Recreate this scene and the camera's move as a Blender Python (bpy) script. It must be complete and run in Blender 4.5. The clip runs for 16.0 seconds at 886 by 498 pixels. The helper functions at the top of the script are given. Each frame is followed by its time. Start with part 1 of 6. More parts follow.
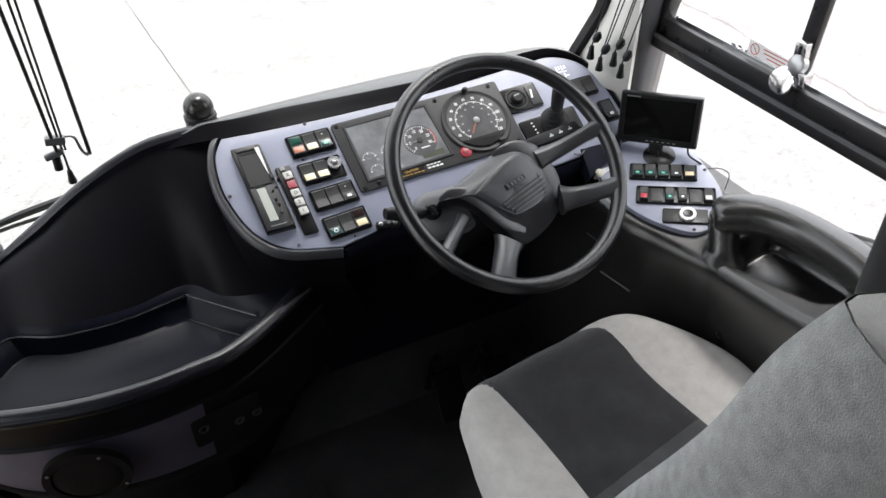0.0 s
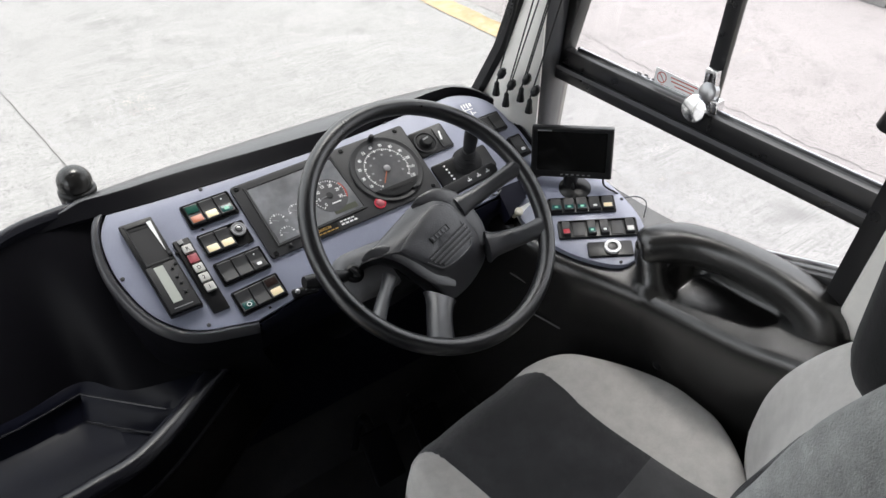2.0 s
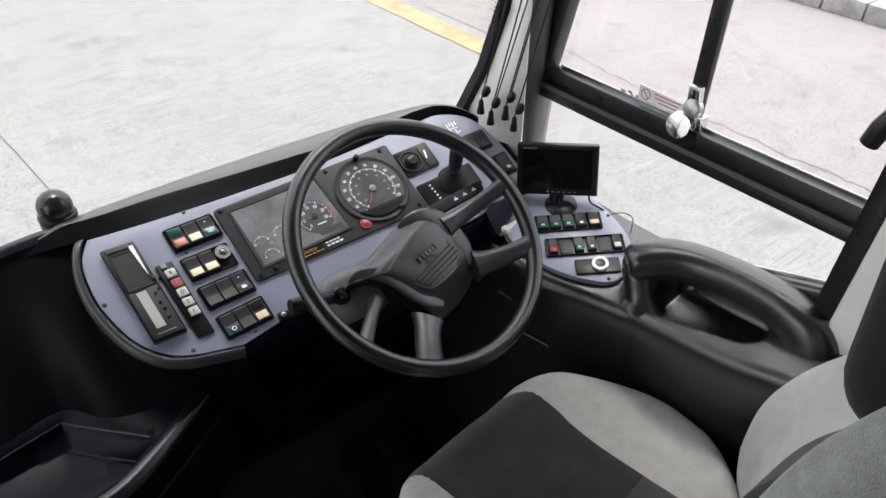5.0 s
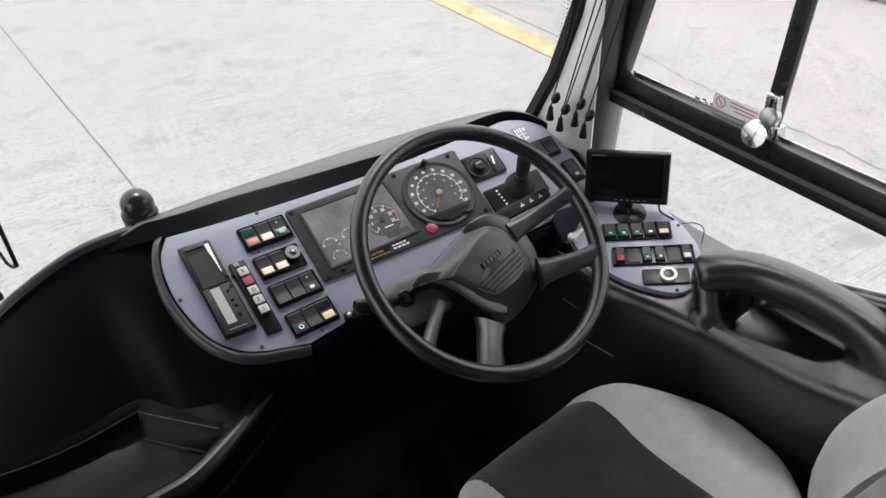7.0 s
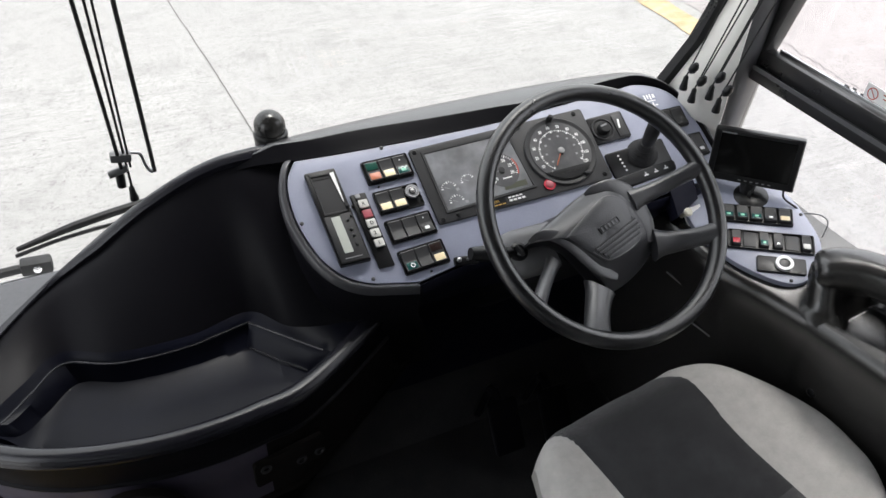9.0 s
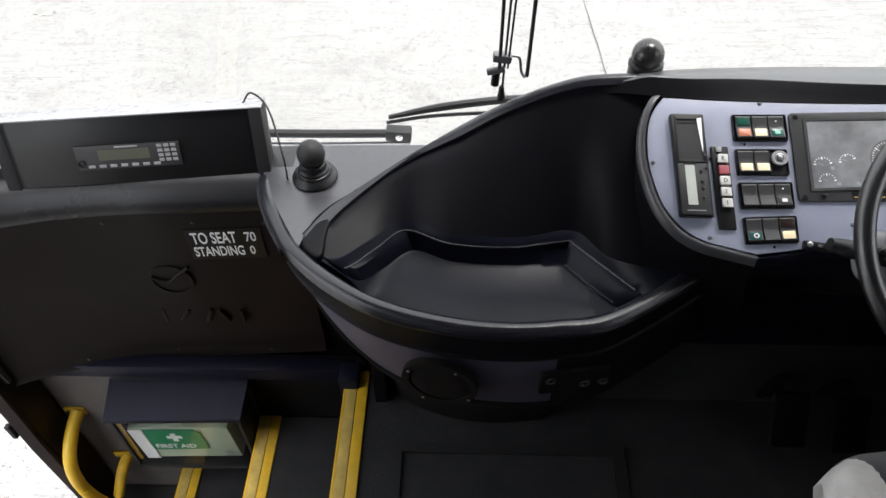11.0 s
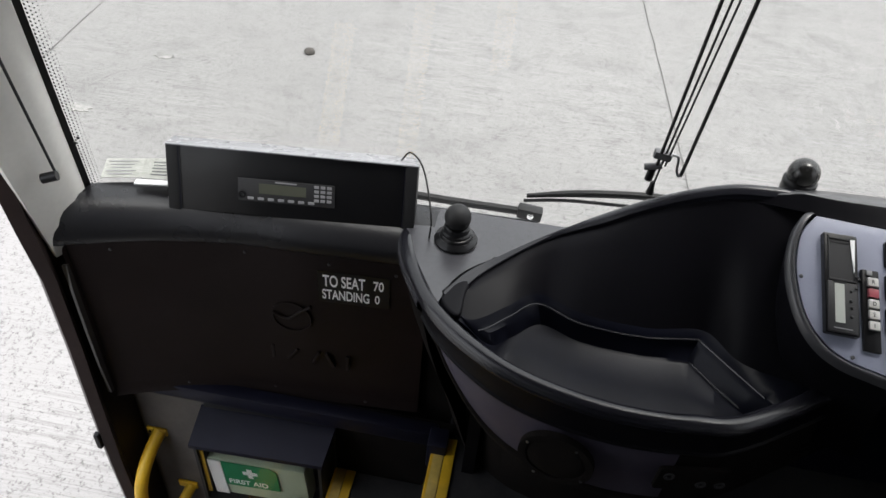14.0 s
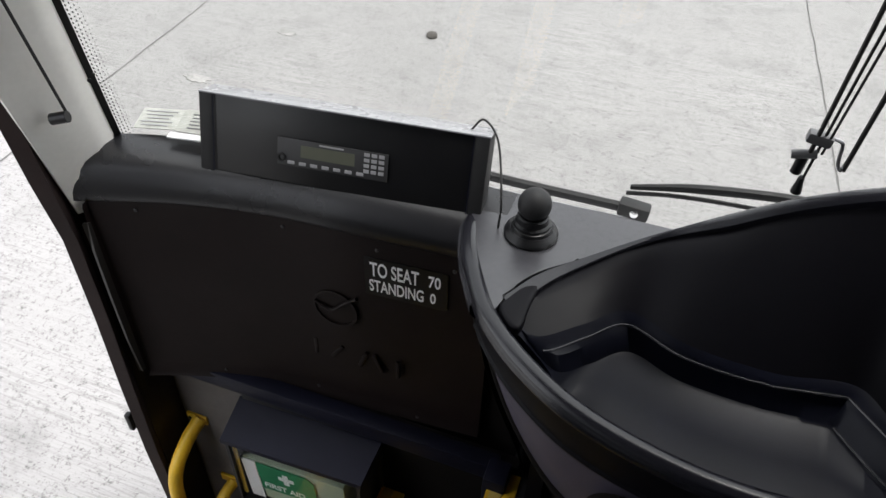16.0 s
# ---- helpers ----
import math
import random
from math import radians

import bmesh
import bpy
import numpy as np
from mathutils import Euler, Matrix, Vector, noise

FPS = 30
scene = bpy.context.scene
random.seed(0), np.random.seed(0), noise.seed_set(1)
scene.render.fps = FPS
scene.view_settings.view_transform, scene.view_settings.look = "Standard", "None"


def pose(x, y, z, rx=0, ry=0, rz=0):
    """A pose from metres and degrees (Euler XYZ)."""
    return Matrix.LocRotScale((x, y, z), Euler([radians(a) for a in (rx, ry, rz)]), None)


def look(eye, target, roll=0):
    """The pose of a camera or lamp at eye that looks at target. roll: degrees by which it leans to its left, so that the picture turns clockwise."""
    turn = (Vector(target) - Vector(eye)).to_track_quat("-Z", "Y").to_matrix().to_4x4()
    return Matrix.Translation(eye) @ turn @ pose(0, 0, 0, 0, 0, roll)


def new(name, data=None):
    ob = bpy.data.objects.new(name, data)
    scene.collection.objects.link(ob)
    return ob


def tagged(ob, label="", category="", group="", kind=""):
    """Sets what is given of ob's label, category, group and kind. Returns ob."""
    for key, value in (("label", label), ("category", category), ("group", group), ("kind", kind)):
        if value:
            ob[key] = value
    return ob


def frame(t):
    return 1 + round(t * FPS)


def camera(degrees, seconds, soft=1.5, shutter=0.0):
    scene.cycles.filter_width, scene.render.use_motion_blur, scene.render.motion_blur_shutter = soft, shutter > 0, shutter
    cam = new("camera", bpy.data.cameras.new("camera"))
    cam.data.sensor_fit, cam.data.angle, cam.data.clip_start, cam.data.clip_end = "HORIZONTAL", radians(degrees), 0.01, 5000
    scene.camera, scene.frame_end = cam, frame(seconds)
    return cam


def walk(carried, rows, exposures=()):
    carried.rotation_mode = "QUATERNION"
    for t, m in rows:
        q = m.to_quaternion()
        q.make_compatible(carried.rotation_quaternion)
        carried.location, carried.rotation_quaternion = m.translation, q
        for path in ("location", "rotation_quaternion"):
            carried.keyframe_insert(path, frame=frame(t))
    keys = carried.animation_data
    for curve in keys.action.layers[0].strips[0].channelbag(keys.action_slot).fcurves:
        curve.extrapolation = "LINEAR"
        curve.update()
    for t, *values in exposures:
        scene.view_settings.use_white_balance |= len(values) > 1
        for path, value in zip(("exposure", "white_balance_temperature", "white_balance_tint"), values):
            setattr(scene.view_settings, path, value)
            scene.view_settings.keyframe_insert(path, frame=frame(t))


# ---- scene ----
cam = camera(61.7, 16.0)
PATH = [
    (0, (0.032, 0.147, 1.568), (0.74, 1.526, 0.304), 0.8),
    (0.5, (0.034, 0.241, 1.557), (0.975, 1.408, 0.233), 4.4),
    (1, (0.076, 0.285, 1.559), (0.939, 1.545, 0.268), -0.8),
    (1.5, (0.059, 0.285, 1.561), (0.997, 1.527, 0.305), 1.0),
    (2, (0.03, 0.275, 1.564), (1.014, 1.522, 0.348), 1.8),
    (2.5, (0.019, 0.275, 1.57), (1.054, 1.504, 0.379), 2.6),
    (3, (0.02, 0.28, 1.571), (1.042, 1.521, 0.381), 2.5),
    (5.5, (0.046, 0.286, 1.564), (1.077, 1.525, 0.38), 1.2),
    (6, (0.054, 0.279, 1.566), (1.07, 1.523, 0.374), 0.1),
    (6.5, (0.051, 0.283, 1.572), (0.977, 1.577, 0.36), -0.3),
    (7, (0.039, 0.281, 1.571), (0.922, 1.636, 0.394), -0.6),
    (7.5, (0.025, 0.29, 1.566), (0.833, 1.633, 0.323), 0.0),
    (8, (0.007, 0.293, 1.566), (0.779, 1.639, 0.304), 0.7),
    (10.5, (-0.102, 0.361, 1.631), (0.167, 1.712, 0.181), 4.4),
    (11, (-0.127, 0.36, 1.626), (-0.188, 1.691, 0.135), -1.2),
    (11.5, (-0.193, 0.322, 1.646), (-0.439, 1.761, 0.279), 0.0),
    (12, (-0.252, 0.287, 1.639), (-0.536, 1.715, 0.268), 0.4),
    (12.5, (-0.301, 0.275, 1.628), (-0.529, 1.737, 0.282), 2.2),
    (13, (-0.317, 0.289, 1.623), (-0.501, 1.759, 0.279), 4.0),
    (13.5, (-0.328, 0.289, 1.629), (-0.502, 1.78, 0.309), 4.9),
    (14, (-0.323, 0.279, 1.627), (-0.494, 1.767, 0.303), 5.2),
    (14.5, (-0.315, 0.29, 1.626), (-0.453, 1.802, 0.324), 5.1),
    (15, (-0.328, 0.325, 1.589), (-0.464, 1.8, 0.244), 5.4),
    (15.5, (-0.314, 0.387, 1.54), (-0.534, 1.878, 0.225), 4.3),
    (16, (-0.261, 0.521, 1.413), (-0.75, 1.926, 0.076), 2.0),
]
EXPOSURES = [(0.0, 2.56), (0.6, 2.51), (1.5, 2.31), (2.5, 2.16), (5.5, 2.12), (7.0, 2.08), (8.0, 2.26), (10.0, 2.32), (11.0, 2.5), (11.6, 2.12), (12.2, 1.91), (13.0, 1.87), (16.0, 1.92)]
walk(cam, [(t, look(eye, target, roll)) for t, eye, target, roll in PATH], EXPOSURES)

# ---- daylight: bright overcast sky, soft high sun ----
world = bpy.data.worlds.new("overcast")
scene.world = world
world.use_nodes = True
wn = world.node_tree
sky = wn.nodes.new("ShaderNodeTexSky")
sky.sky_type, sky.sun_disc = "NISHITA", False
sky.sun_elevation, sky.sun_rotation = radians(76), radians(60)
sky.air_density, sky.dust_density, sky.ozone_density = 1.0, 2.5, 1.0
soften = wn.nodes.new("ShaderNodeHueSaturation")
soften.inputs["Saturation"].default_value = 0.16
wn.links.new(sky.outputs[0], soften.inputs["Color"])
wn.links.new(soften.outputs[0], wn.nodes["Background"].inputs["Color"])
wn.nodes["Background"].inputs["Strength"].default_value = 0.15
sun = new("sun", bpy.data.lights.new("sun", "SUN"))
sun.data.energy, sun.data.angle, sun.data.color = 0.6, radians(20), (1.0, 0.97, 0.93)
sun.matrix_world = look((3.4, 2, 16), (0, 0, 0))

# ---- materials ----
def ramp_mix(nt, fac, a, b):
    m = nt.nodes.new("ShaderNodeMix")
    m.data_type = "RGBA"
    nt.links.new(fac, m.inputs["Factor"])
    for key, c in ((6, a), (7, b)):
        if hasattr(c, "is_output"):
            nt.links.new(c, m.inputs[key])
        else:
            m.inputs[key].default_value = (*c, 1)
    return m.outputs[2]


def noise_out(nt, scale, detail=4.0, stretch=(1, 1, 1), rough=0.55):
    g = nt.nodes.new("ShaderNodeNewGeometry")
    mp = nt.nodes.new("ShaderNodeMapping")
    mp.inputs["Scale"].default_value = [scale * s for s in stretch]
    n = nt.nodes.new("ShaderNodeTexNoise")
    n.inputs["Scale"].default_value, n.inputs["Detail"].default_value = 1.0, detail
    n.inputs["Roughness"].default_value = rough
    nt.links.new(g.outputs["Position"], mp.inputs["Vector"])
    nt.links.new(mp.outputs[0], n.inputs["Vector"])
    return n.outputs["Fac"]


def contrast(nt, fac, lo, hi):
    m = nt.nodes.new("ShaderNodeMapRange")
    m.inputs["From Min"].default_value, m.inputs["From Max"].default_value = lo, hi
    nt.links.new(fac, m.inputs["Value"])
    return m.outputs[0]


def mat(name, base, rough=0.5, metal=0.0, var=0.15, coarse=6.0, fine=90.0, bump=0.15, grain=900.0, spec=0.5, dust=0.0, sheen=0.0, depth=0.0006, even=0.09):
    """Base colour varied at two scales, roughness varied with it, fine grain as relief, a little dust on top."""
    m = bpy.data.materials.new(name)
    m.use_nodes = True
    nt = m.node_tree
    p = nt.nodes["Principled BSDF"]
    p.inputs["Roughness"].default_value, p.inputs["Metallic"].default_value = rough, metal
    p.inputs["Specular IOR Level"].default_value = spec
    big, small = noise_out(nt, coarse), noise_out(nt, fine)
    dark, light = [c * (1 - var) for c in base], [min(1, c * (1 + var)) for c in base]
    c1 = ramp_mix(nt, contrast(nt, big, 0.3, 0.7), dark, light)
    half = nt.nodes.new("ShaderNodeMix")
    half.data_type, half.blend_type = "RGBA", "MULTIPLY"
    half.inputs["Factor"].default_value = min(1.0, var * 1.5)
    nt.links.new(c1, half.inputs[6])
    cr = ramp_mix(nt, contrast(nt, small, 0.25, 0.7), (0.55, 0.55, 0.55), (1, 1, 1))
    nt.links.new(cr, half.inputs[7])
    col = half.outputs[2]
    if dust:
        d = nt.nodes.new("ShaderNodeMath")
        d.operation = "MULTIPLY"
        d.inputs[1].default_value = dust
        nt.links.new(contrast(nt, noise_out(nt, 14.0, 6.0), 0.45, 0.8), d.inputs[0])
        col = ramp_mix(nt, d.outputs[0], col, (0.32, 0.30, 0.27))
    nt.links.new(col, p.inputs["Base Color"])
    rr = nt.nodes.new("ShaderNodeMapRange")
    rr.inputs["To Min"].default_value, rr.inputs["To Max"].default_value = max(0.03, rough - even), min(1, rough + even)
    nt.links.new(noise_out(nt, coarse * 2.3, 5.0), rr.inputs["Value"])
    nt.links.new(rr.outputs[0], p.inputs["Roughness"])
    if sheen:
        p.inputs["Sheen Weight"].default_value = sheen
    if bump:
        b = nt.nodes.new("ShaderNodeBump")
        b.inputs["Strength"].default_value, b.inputs["Distance"].default_value = bump, depth
        nt.links.new(noise_out(nt, grain, 2.0), b.inputs["Height"])
        nt.links.new(b.outputs[0], p.inputs["Normal"])
    return m


def glass(name, tint, rough=0.02, gloss=1.0):
    """A thin pane: clear, with the mirror image that its angle gives."""
    m = bpy.data.materials.new(name)
    m.use_nodes = True
    nt = m.node_tree
    nt.nodes.remove(nt.nodes["Principled BSDF"])
    clear, shine, mix = (nt.nodes.new("ShaderNodeBsdf" + k) for k in ("Transparent", "Glossy", "Transparent"))
    nt.nodes.remove(mix)
    mix = nt.nodes.new("ShaderNodeMixShader")
    clear.inputs["Color"].default_value = (*tint, 1)
    shine.inputs["Roughness"].default_value = rough
    shine.inputs["Color"].default_value = (gloss, gloss, gloss, 1)
    lw = nt.nodes.new("ShaderNodeLayerWeight")
    steep, part_ = nt.nodes.new("ShaderNodeMath"), nt.nodes.new("ShaderNodeMath")
    steep.operation, steep.inputs[1].default_value = "POWER", 5.0
    part_.operation, part_.inputs[1].default_value, part_.inputs[2].default_value = "MULTIPLY_ADD", 0.5, 0.02
    nt.links.new(lw.outputs["Facing"], steep.inputs[0])
    nt.links.new(steep.outputs[0], part_.inputs[0])
    nt.links.new(part_.outputs[0], mix.inputs["Fac"])
    nt.links.new(clear.outputs[0], mix.inputs[1])
    nt.links.new(shine.outputs[0], mix.inputs[2])
    nt.links.new(mix.outputs[0], nt.nodes["Material Output"].inputs["Surface"])
    return m


def concrete(name, tone, warm, lines):
    m = bpy.data.materials.new(name)
    m.use_nodes = True
    nt = m.node_tree
    p = nt.nodes["Principled BSDF"]
    p.inputs["Roughness"].default_value = 0.85
    big, mid = noise_out(nt, 0.35, 5.0), noise_out(nt, 3.0, 6.0, rough=0.65)
    broom = noise_out(nt, 1.0, 5.0, stretch=(2.2, 78.0, 1), rough=0.78)
    grit = noise_out(nt, 48.0, 6.0, rough=0.9)
    a, b = [tone * w * 0.86 for w in warm], [tone * w * 1.1 for w in warm]
    c = ramp_mix(nt, contrast(nt, big, 0.3, 0.7), a, b)
    c = ramp_mix(nt, contrast(nt, mid, 0.52, 0.78), c, [tone * w * 0.72 for w in warm])
    s = nt.nodes.new("ShaderNodeMath")
    s.operation = "MULTIPLY"
    s.inputs[1].default_value = lines
    nt.links.new(contrast(nt, broom, 0.49, 0.60), s.inputs[0])
    patchy = nt.nodes.new("ShaderNodeMath")
    patchy.operation = "MULTIPLY"
    nt.links.new(contrast(nt, noise_out(nt, 0.7, 4.0, rough=0.65), 0.32, 0.58), patchy.inputs[0])
    nt.links.new(s.outputs[0], patchy.inputs[1])
    c = ramp_mix(nt, patchy.outputs[0], c, [tone * w * 0.52 for w in warm])
    c = ramp_mix(nt, contrast(nt, grit, 0.54, 0.60), c, [tone * w * 0.42 for w in warm])
    c = ramp_mix(nt, contrast(nt, noise_out(nt, 0.9, 3.0), 0.66, 0.74), c, [tone * w * 0.6 for w in warm])
    nt.links.new(c, p.inputs["Base Color"])
    bp = nt.nodes.new("ShaderNodeBump")
    bp.inputs["Strength"].default_value, bp.inputs["Distance"].default_value = 0.55, 0.004
    nt.links.new(broom if lines > 0.3 else grit, bp.inputs["Height"])
    nt.links.new(bp.outputs[0], p.inputs["Normal"])
    return m


# Blue of the mirrored sky put into these black base colours.
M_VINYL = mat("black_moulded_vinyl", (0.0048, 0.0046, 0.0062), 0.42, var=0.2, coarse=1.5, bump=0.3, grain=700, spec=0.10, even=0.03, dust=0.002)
M_TRAY = mat("blue_sheen_tray_vinyl", (0.0052, 0.0058, 0.0105), 0.30, var=0.25, coarse=5, bump=0.35, grain=600, spec=0.11, even=0.04, dust=0.004)
# Rim copy of the bowl vinyl, paler and glossier to carry its highlights.
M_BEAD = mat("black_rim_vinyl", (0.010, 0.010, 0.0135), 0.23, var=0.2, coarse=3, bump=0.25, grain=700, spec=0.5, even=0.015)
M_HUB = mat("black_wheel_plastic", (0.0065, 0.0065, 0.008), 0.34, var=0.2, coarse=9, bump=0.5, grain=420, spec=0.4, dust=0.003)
# Rough black for the low body, and for shade on lining and apron.
M_LOWBLACK = mat("rough_low_black", (0.010, 0.0085, 0.008), 0.95, var=0.3, coarse=9, bump=0.8, grain=420, spec=0.08, depth=0.0015)
M_LEDGE = mat("dark_shelf_vinyl", (0.012, 0.012, 0.014), 0.28, var=0.2, coarse=3, bump=0.35, grain=700, spec=0.5, even=0.03, dust=0.006)
# Hood top made paler for the sky it mirrors.
M_HOOD = mat("sky_pale_hood_vinyl", (0.034, 0.034, 0.037), 0.38, var=0.2, coarse=3, bump=0.4, grain=600, spec=0.9, even=0.03, dust=0.008)
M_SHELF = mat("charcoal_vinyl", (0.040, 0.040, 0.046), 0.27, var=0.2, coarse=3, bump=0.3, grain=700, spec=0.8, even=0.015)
M_JAMB = mat("brown_door_seal", (0.034, 0.023, 0.022), 0.5, var=0.2, coarse=6, bump=0.3, grain=500, spec=0.3, dust=0.02)
M_LIP = mat("satin_grey_lip", (0.045, 0.045, 0.050), 0.3, var=0.2, coarse=6, bump=0.3, grain=600, spec=0.6, even=0.03)
M_PANEL = mat("dark_brown_board", (0.0128, 0.0086, 0.0083), 0.46, var=0.25, coarse=4, bump=0.25, grain=500, spec=0.16, dust=0.004)
M_CONSOLE = mat("dark_grey_moulding", (0.018, 0.0175, 0.017), 0.26, var=0.12, coarse=3, bump=0.35, grain=650, spec=0.95, even=0.02, dust=0.0015)
M_CLUSTER = mat("charcoal_panel_plastic", (0.032, 0.032, 0.034), 0.5, var=0.12, bump=0.2, grain=1000, spec=0.4)
M_PAD = mat("dull_grained_pad", (0.036, 0.036, 0.041), 0.34, var=0.15, coarse=9, bump=0.6, grain=420, spec=0.75, dust=0.004, even=0.03)
M_RIM = mat("grained_rim_plastic", (0.009, 0.009, 0.0102), 0.28, var=0.2, coarse=9, bump=0.5, grain=480, spec=0.9, dust=0.004, even=0.02)
M_FACIA = mat("slate_blue_paint", (0.31, 0.328, 0.42), 0.36, var=0.08, coarse=7, fine=300, bump=0.2, grain=1100, spec=0.45, dust=0.06)
M_NAVY = mat("navy_plastic", (0.008, 0.0085, 0.018), 0.45, var=0.15, coarse=7, bump=0.25, grain=800, spec=0.14)
M_FLECK = mat("violet_grey_laminate", (0.062, 0.055, 0.080), 0.5, var=0.12, coarse=8, bump=0.2, grain=800, spec=0.4)
M_BLACK = mat("black_plastic", (0.008, 0.008, 0.009), 0.33, var=0.15, bump=0.1, grain=1200, spec=0.35)
M_MATT = mat("matt_black", (0.014, 0.014, 0.015), 0.6, var=0.15, bump=0.2, grain=900, spec=0.35)
M_BLANK = mat("charcoal_switch", (0.020, 0.020, 0.022), 0.5, var=0.1, bump=0.15, grain=1200)
M_GLOSSBALL = mat("worn_black_gloss", (0.012, 0.012, 0.012), 0.16, var=0.2, coarse=30, bump=0.05, dust=0.1)
M_GREY = mat("grey_tweed", (0.475, 0.461, 0.442), 0.95, var=0.09, coarse=40, fine=260, bump=1.0, grain=700, spec=0.15, sheen=0.3, depth=0.0012)
# Mottled seat grey again, near side's shade put into a darker tone.
M_SHADEGREY = mat("shaded_mottled_grey", (0.285, 0.292, 0.29), 0.95, var=0.20, coarse=55, fine=300, bump=1.0, grain=600, spec=0.12, sheen=0.15, depth=0.0015)
M_DARK = mat("charcoal_cloth", (0.031, 0.031, 0.034), 0.95, var=0.28, coarse=14, fine=160, bump=0.9, grain=900, spec=0.15, sheen=0.25, depth=0.0012)
M_NAP = mat("charcoal_cloth_rear", (0.066, 0.066, 0.069), 0.95, var=0.2, coarse=16, fine=260, bump=0.9, grain=900, spec=0.15, sheen=0.3, depth=0.0012)
M_BLACKCLOTH = mat("black_cloth", (0.012, 0.012, 0.013), 0.95, var=0.2, coarse=16, fine=260, bump=0.8, grain=900, spec=0.12, sheen=0.1)
M_CREAM = mat("cream_pillar_trim", (0.88, 0.86, 0.815), 0.5, var=0.07, coarse=4, bump=0.2, grain=600, spec=0.3, dust=0.08)
M_LINING = mat("grey_lining", (0.14, 0.14, 0.14), 0.8, var=0.08, coarse=2, bump=0.2)
M_GUNMETAL = mat("grey_window_frame", (0.10, 0.10, 0.105), 0.4, var=0.12, coarse=8, bump=0.1)
M_FRAME = mat("black_window_frame", (0.014, 0.014, 0.015), 0.3, var=0.15, coarse=8, bump=0.1, dust=0.01)
M_RUBBER = mat("ribbed_rubber", (0.020, 0.020, 0.022), 0.7, var=0.25, coarse=8, bump=0.5, grain=260, spec=0.3, dust=0.03, depth=0.002)
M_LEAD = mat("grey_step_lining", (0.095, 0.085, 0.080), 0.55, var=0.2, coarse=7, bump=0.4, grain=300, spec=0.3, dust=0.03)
M_YELLOW = mat("worn_yellow_paint", (0.72, 0.44, 0.02), 0.45, var=0.12, coarse=18, bump=0.15, dust=0.12)
M_NOSE = mat("yellow_nosing_tread", (0.60, 0.42, 0.10), 0.6, var=0.2, coarse=25, bump=0.5, grain=220, dust=0.2)
M_CHROME = mat("chrome", (0.75, 0.75, 0.76), 0.12, 1.0, var=0.05, coarse=20, bump=0.0)
M_STEEL = mat("dull_steel", (0.42, 0.42, 0.43), 0.35, 1.0, var=0.12, coarse=20, bump=0.1)
M_WHITE = mat("white_print", (0.90, 0.90, 0.90), 0.5, var=0.04, bump=0.0)
M_IVORY = mat("lit_ivory_cap", (0.78, 0.74, 0.62), 0.35, var=0.05, bump=0.0)
M_AMBER = mat("amber_cap", (0.88, 0.72, 0.46), 0.35, var=0.06, bump=0.0)
M_ORANGE = mat("orange_cap", (0.45, 0.13, 0.06), 0.35, var=0.06, bump=0.0)
M_AMBERTEXT = mat("amber_print", (0.50, 0.30, 0.08), 0.5, var=0.1, bump=0.0)
M_REDRING = mat("bright_red_ring", (0.62, 0.05, 0.08), 0.3, var=0.06, bump=0.0)
M_DULLRED = mat("faded_red_key", (0.42, 0.11, 0.13), 0.35, var=0.12, coarse=60, bump=0.05)
M_IVORYKEY = mat("worn_white_key", (0.66, 0.65, 0.62), 0.4, var=0.10, coarse=70, bump=0.05, dust=0.1)
M_TEALDARK = mat("dark_teal_lens", (0.010, 0.075, 0.070), 0.25, var=0.1, coarse=60, bump=0.0)
M_BROWNCAP = mat("dark_brown_lens", (0.030, 0.018, 0.016), 0.25, var=0.1, coarse=60, bump=0.0)
M_REDCAP = mat("red_cap", (0.50, 0.05, 0.07), 0.3, var=0.06, bump=0.0)
M_GREENCAP = mat("green_cap", (0.012, 0.075, 0.055), 0.3, var=0.06, bump=0.0)
M_GREENMARK = mat("pale_green_mark", (0.25, 0.60, 0.45), 0.4, var=0.06, bump=0.0)
M_FIRSTAID = mat("first_aid_green", (0.01, 0.22, 0.09), 0.4, var=0.06, coarse=12, bump=0.0)
M_PALEGREEN = mat("pale_green_card", (0.46, 0.54, 0.40), 0.5, var=0.08, coarse=12, bump=0.0)
M_REDPRINT = mat("red_print", (0.55, 0.10, 0.08), 0.5, var=0.05, bump=0.0)
M_LCD = mat("grey_lcd", (0.50, 0.52, 0.48), 0.3, var=0.05, bump=0.0)
# Cloudy reflections on the display glass put into its pale, uneven grey.
M_DIALFACE = mat("display_glass_with_sheen", (0.24, 0.245, 0.26), 0.10, var=0.5, coarse=11, fine=30, bump=0.0, dust=0.2)
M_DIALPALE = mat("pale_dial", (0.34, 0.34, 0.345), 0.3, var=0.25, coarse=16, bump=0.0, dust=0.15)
# Spoke highlights put into a paler base; the hub's shade into a darker one.
M_SPOKE = mat("highlit_spoke_vinyl", (0.034, 0.034, 0.038), 0.30, var=0.2, coarse=12, bump=0.6, grain=420, spec=0.9, dust=0.008, even=0.04)
M_PADRIDGE = mat("lit_pad_ridge", (0.12, 0.12, 0.128), 0.40, var=0.1, coarse=20, bump=0.2, grain=700, spec=0.5)
M_SHROUD = mat("grey_shroud", (0.17, 0.17, 0.178), 0.42, var=0.12, coarse=9, bump=0.3, grain=500, spec=0.4, dust=0.03)
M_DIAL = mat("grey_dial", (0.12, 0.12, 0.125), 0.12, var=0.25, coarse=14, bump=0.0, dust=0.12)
M_SCREEN = mat("monitor_glass", (0.006, 0.006, 0.006), 0.10, var=0.2, bump=0.0, dust=0.02)
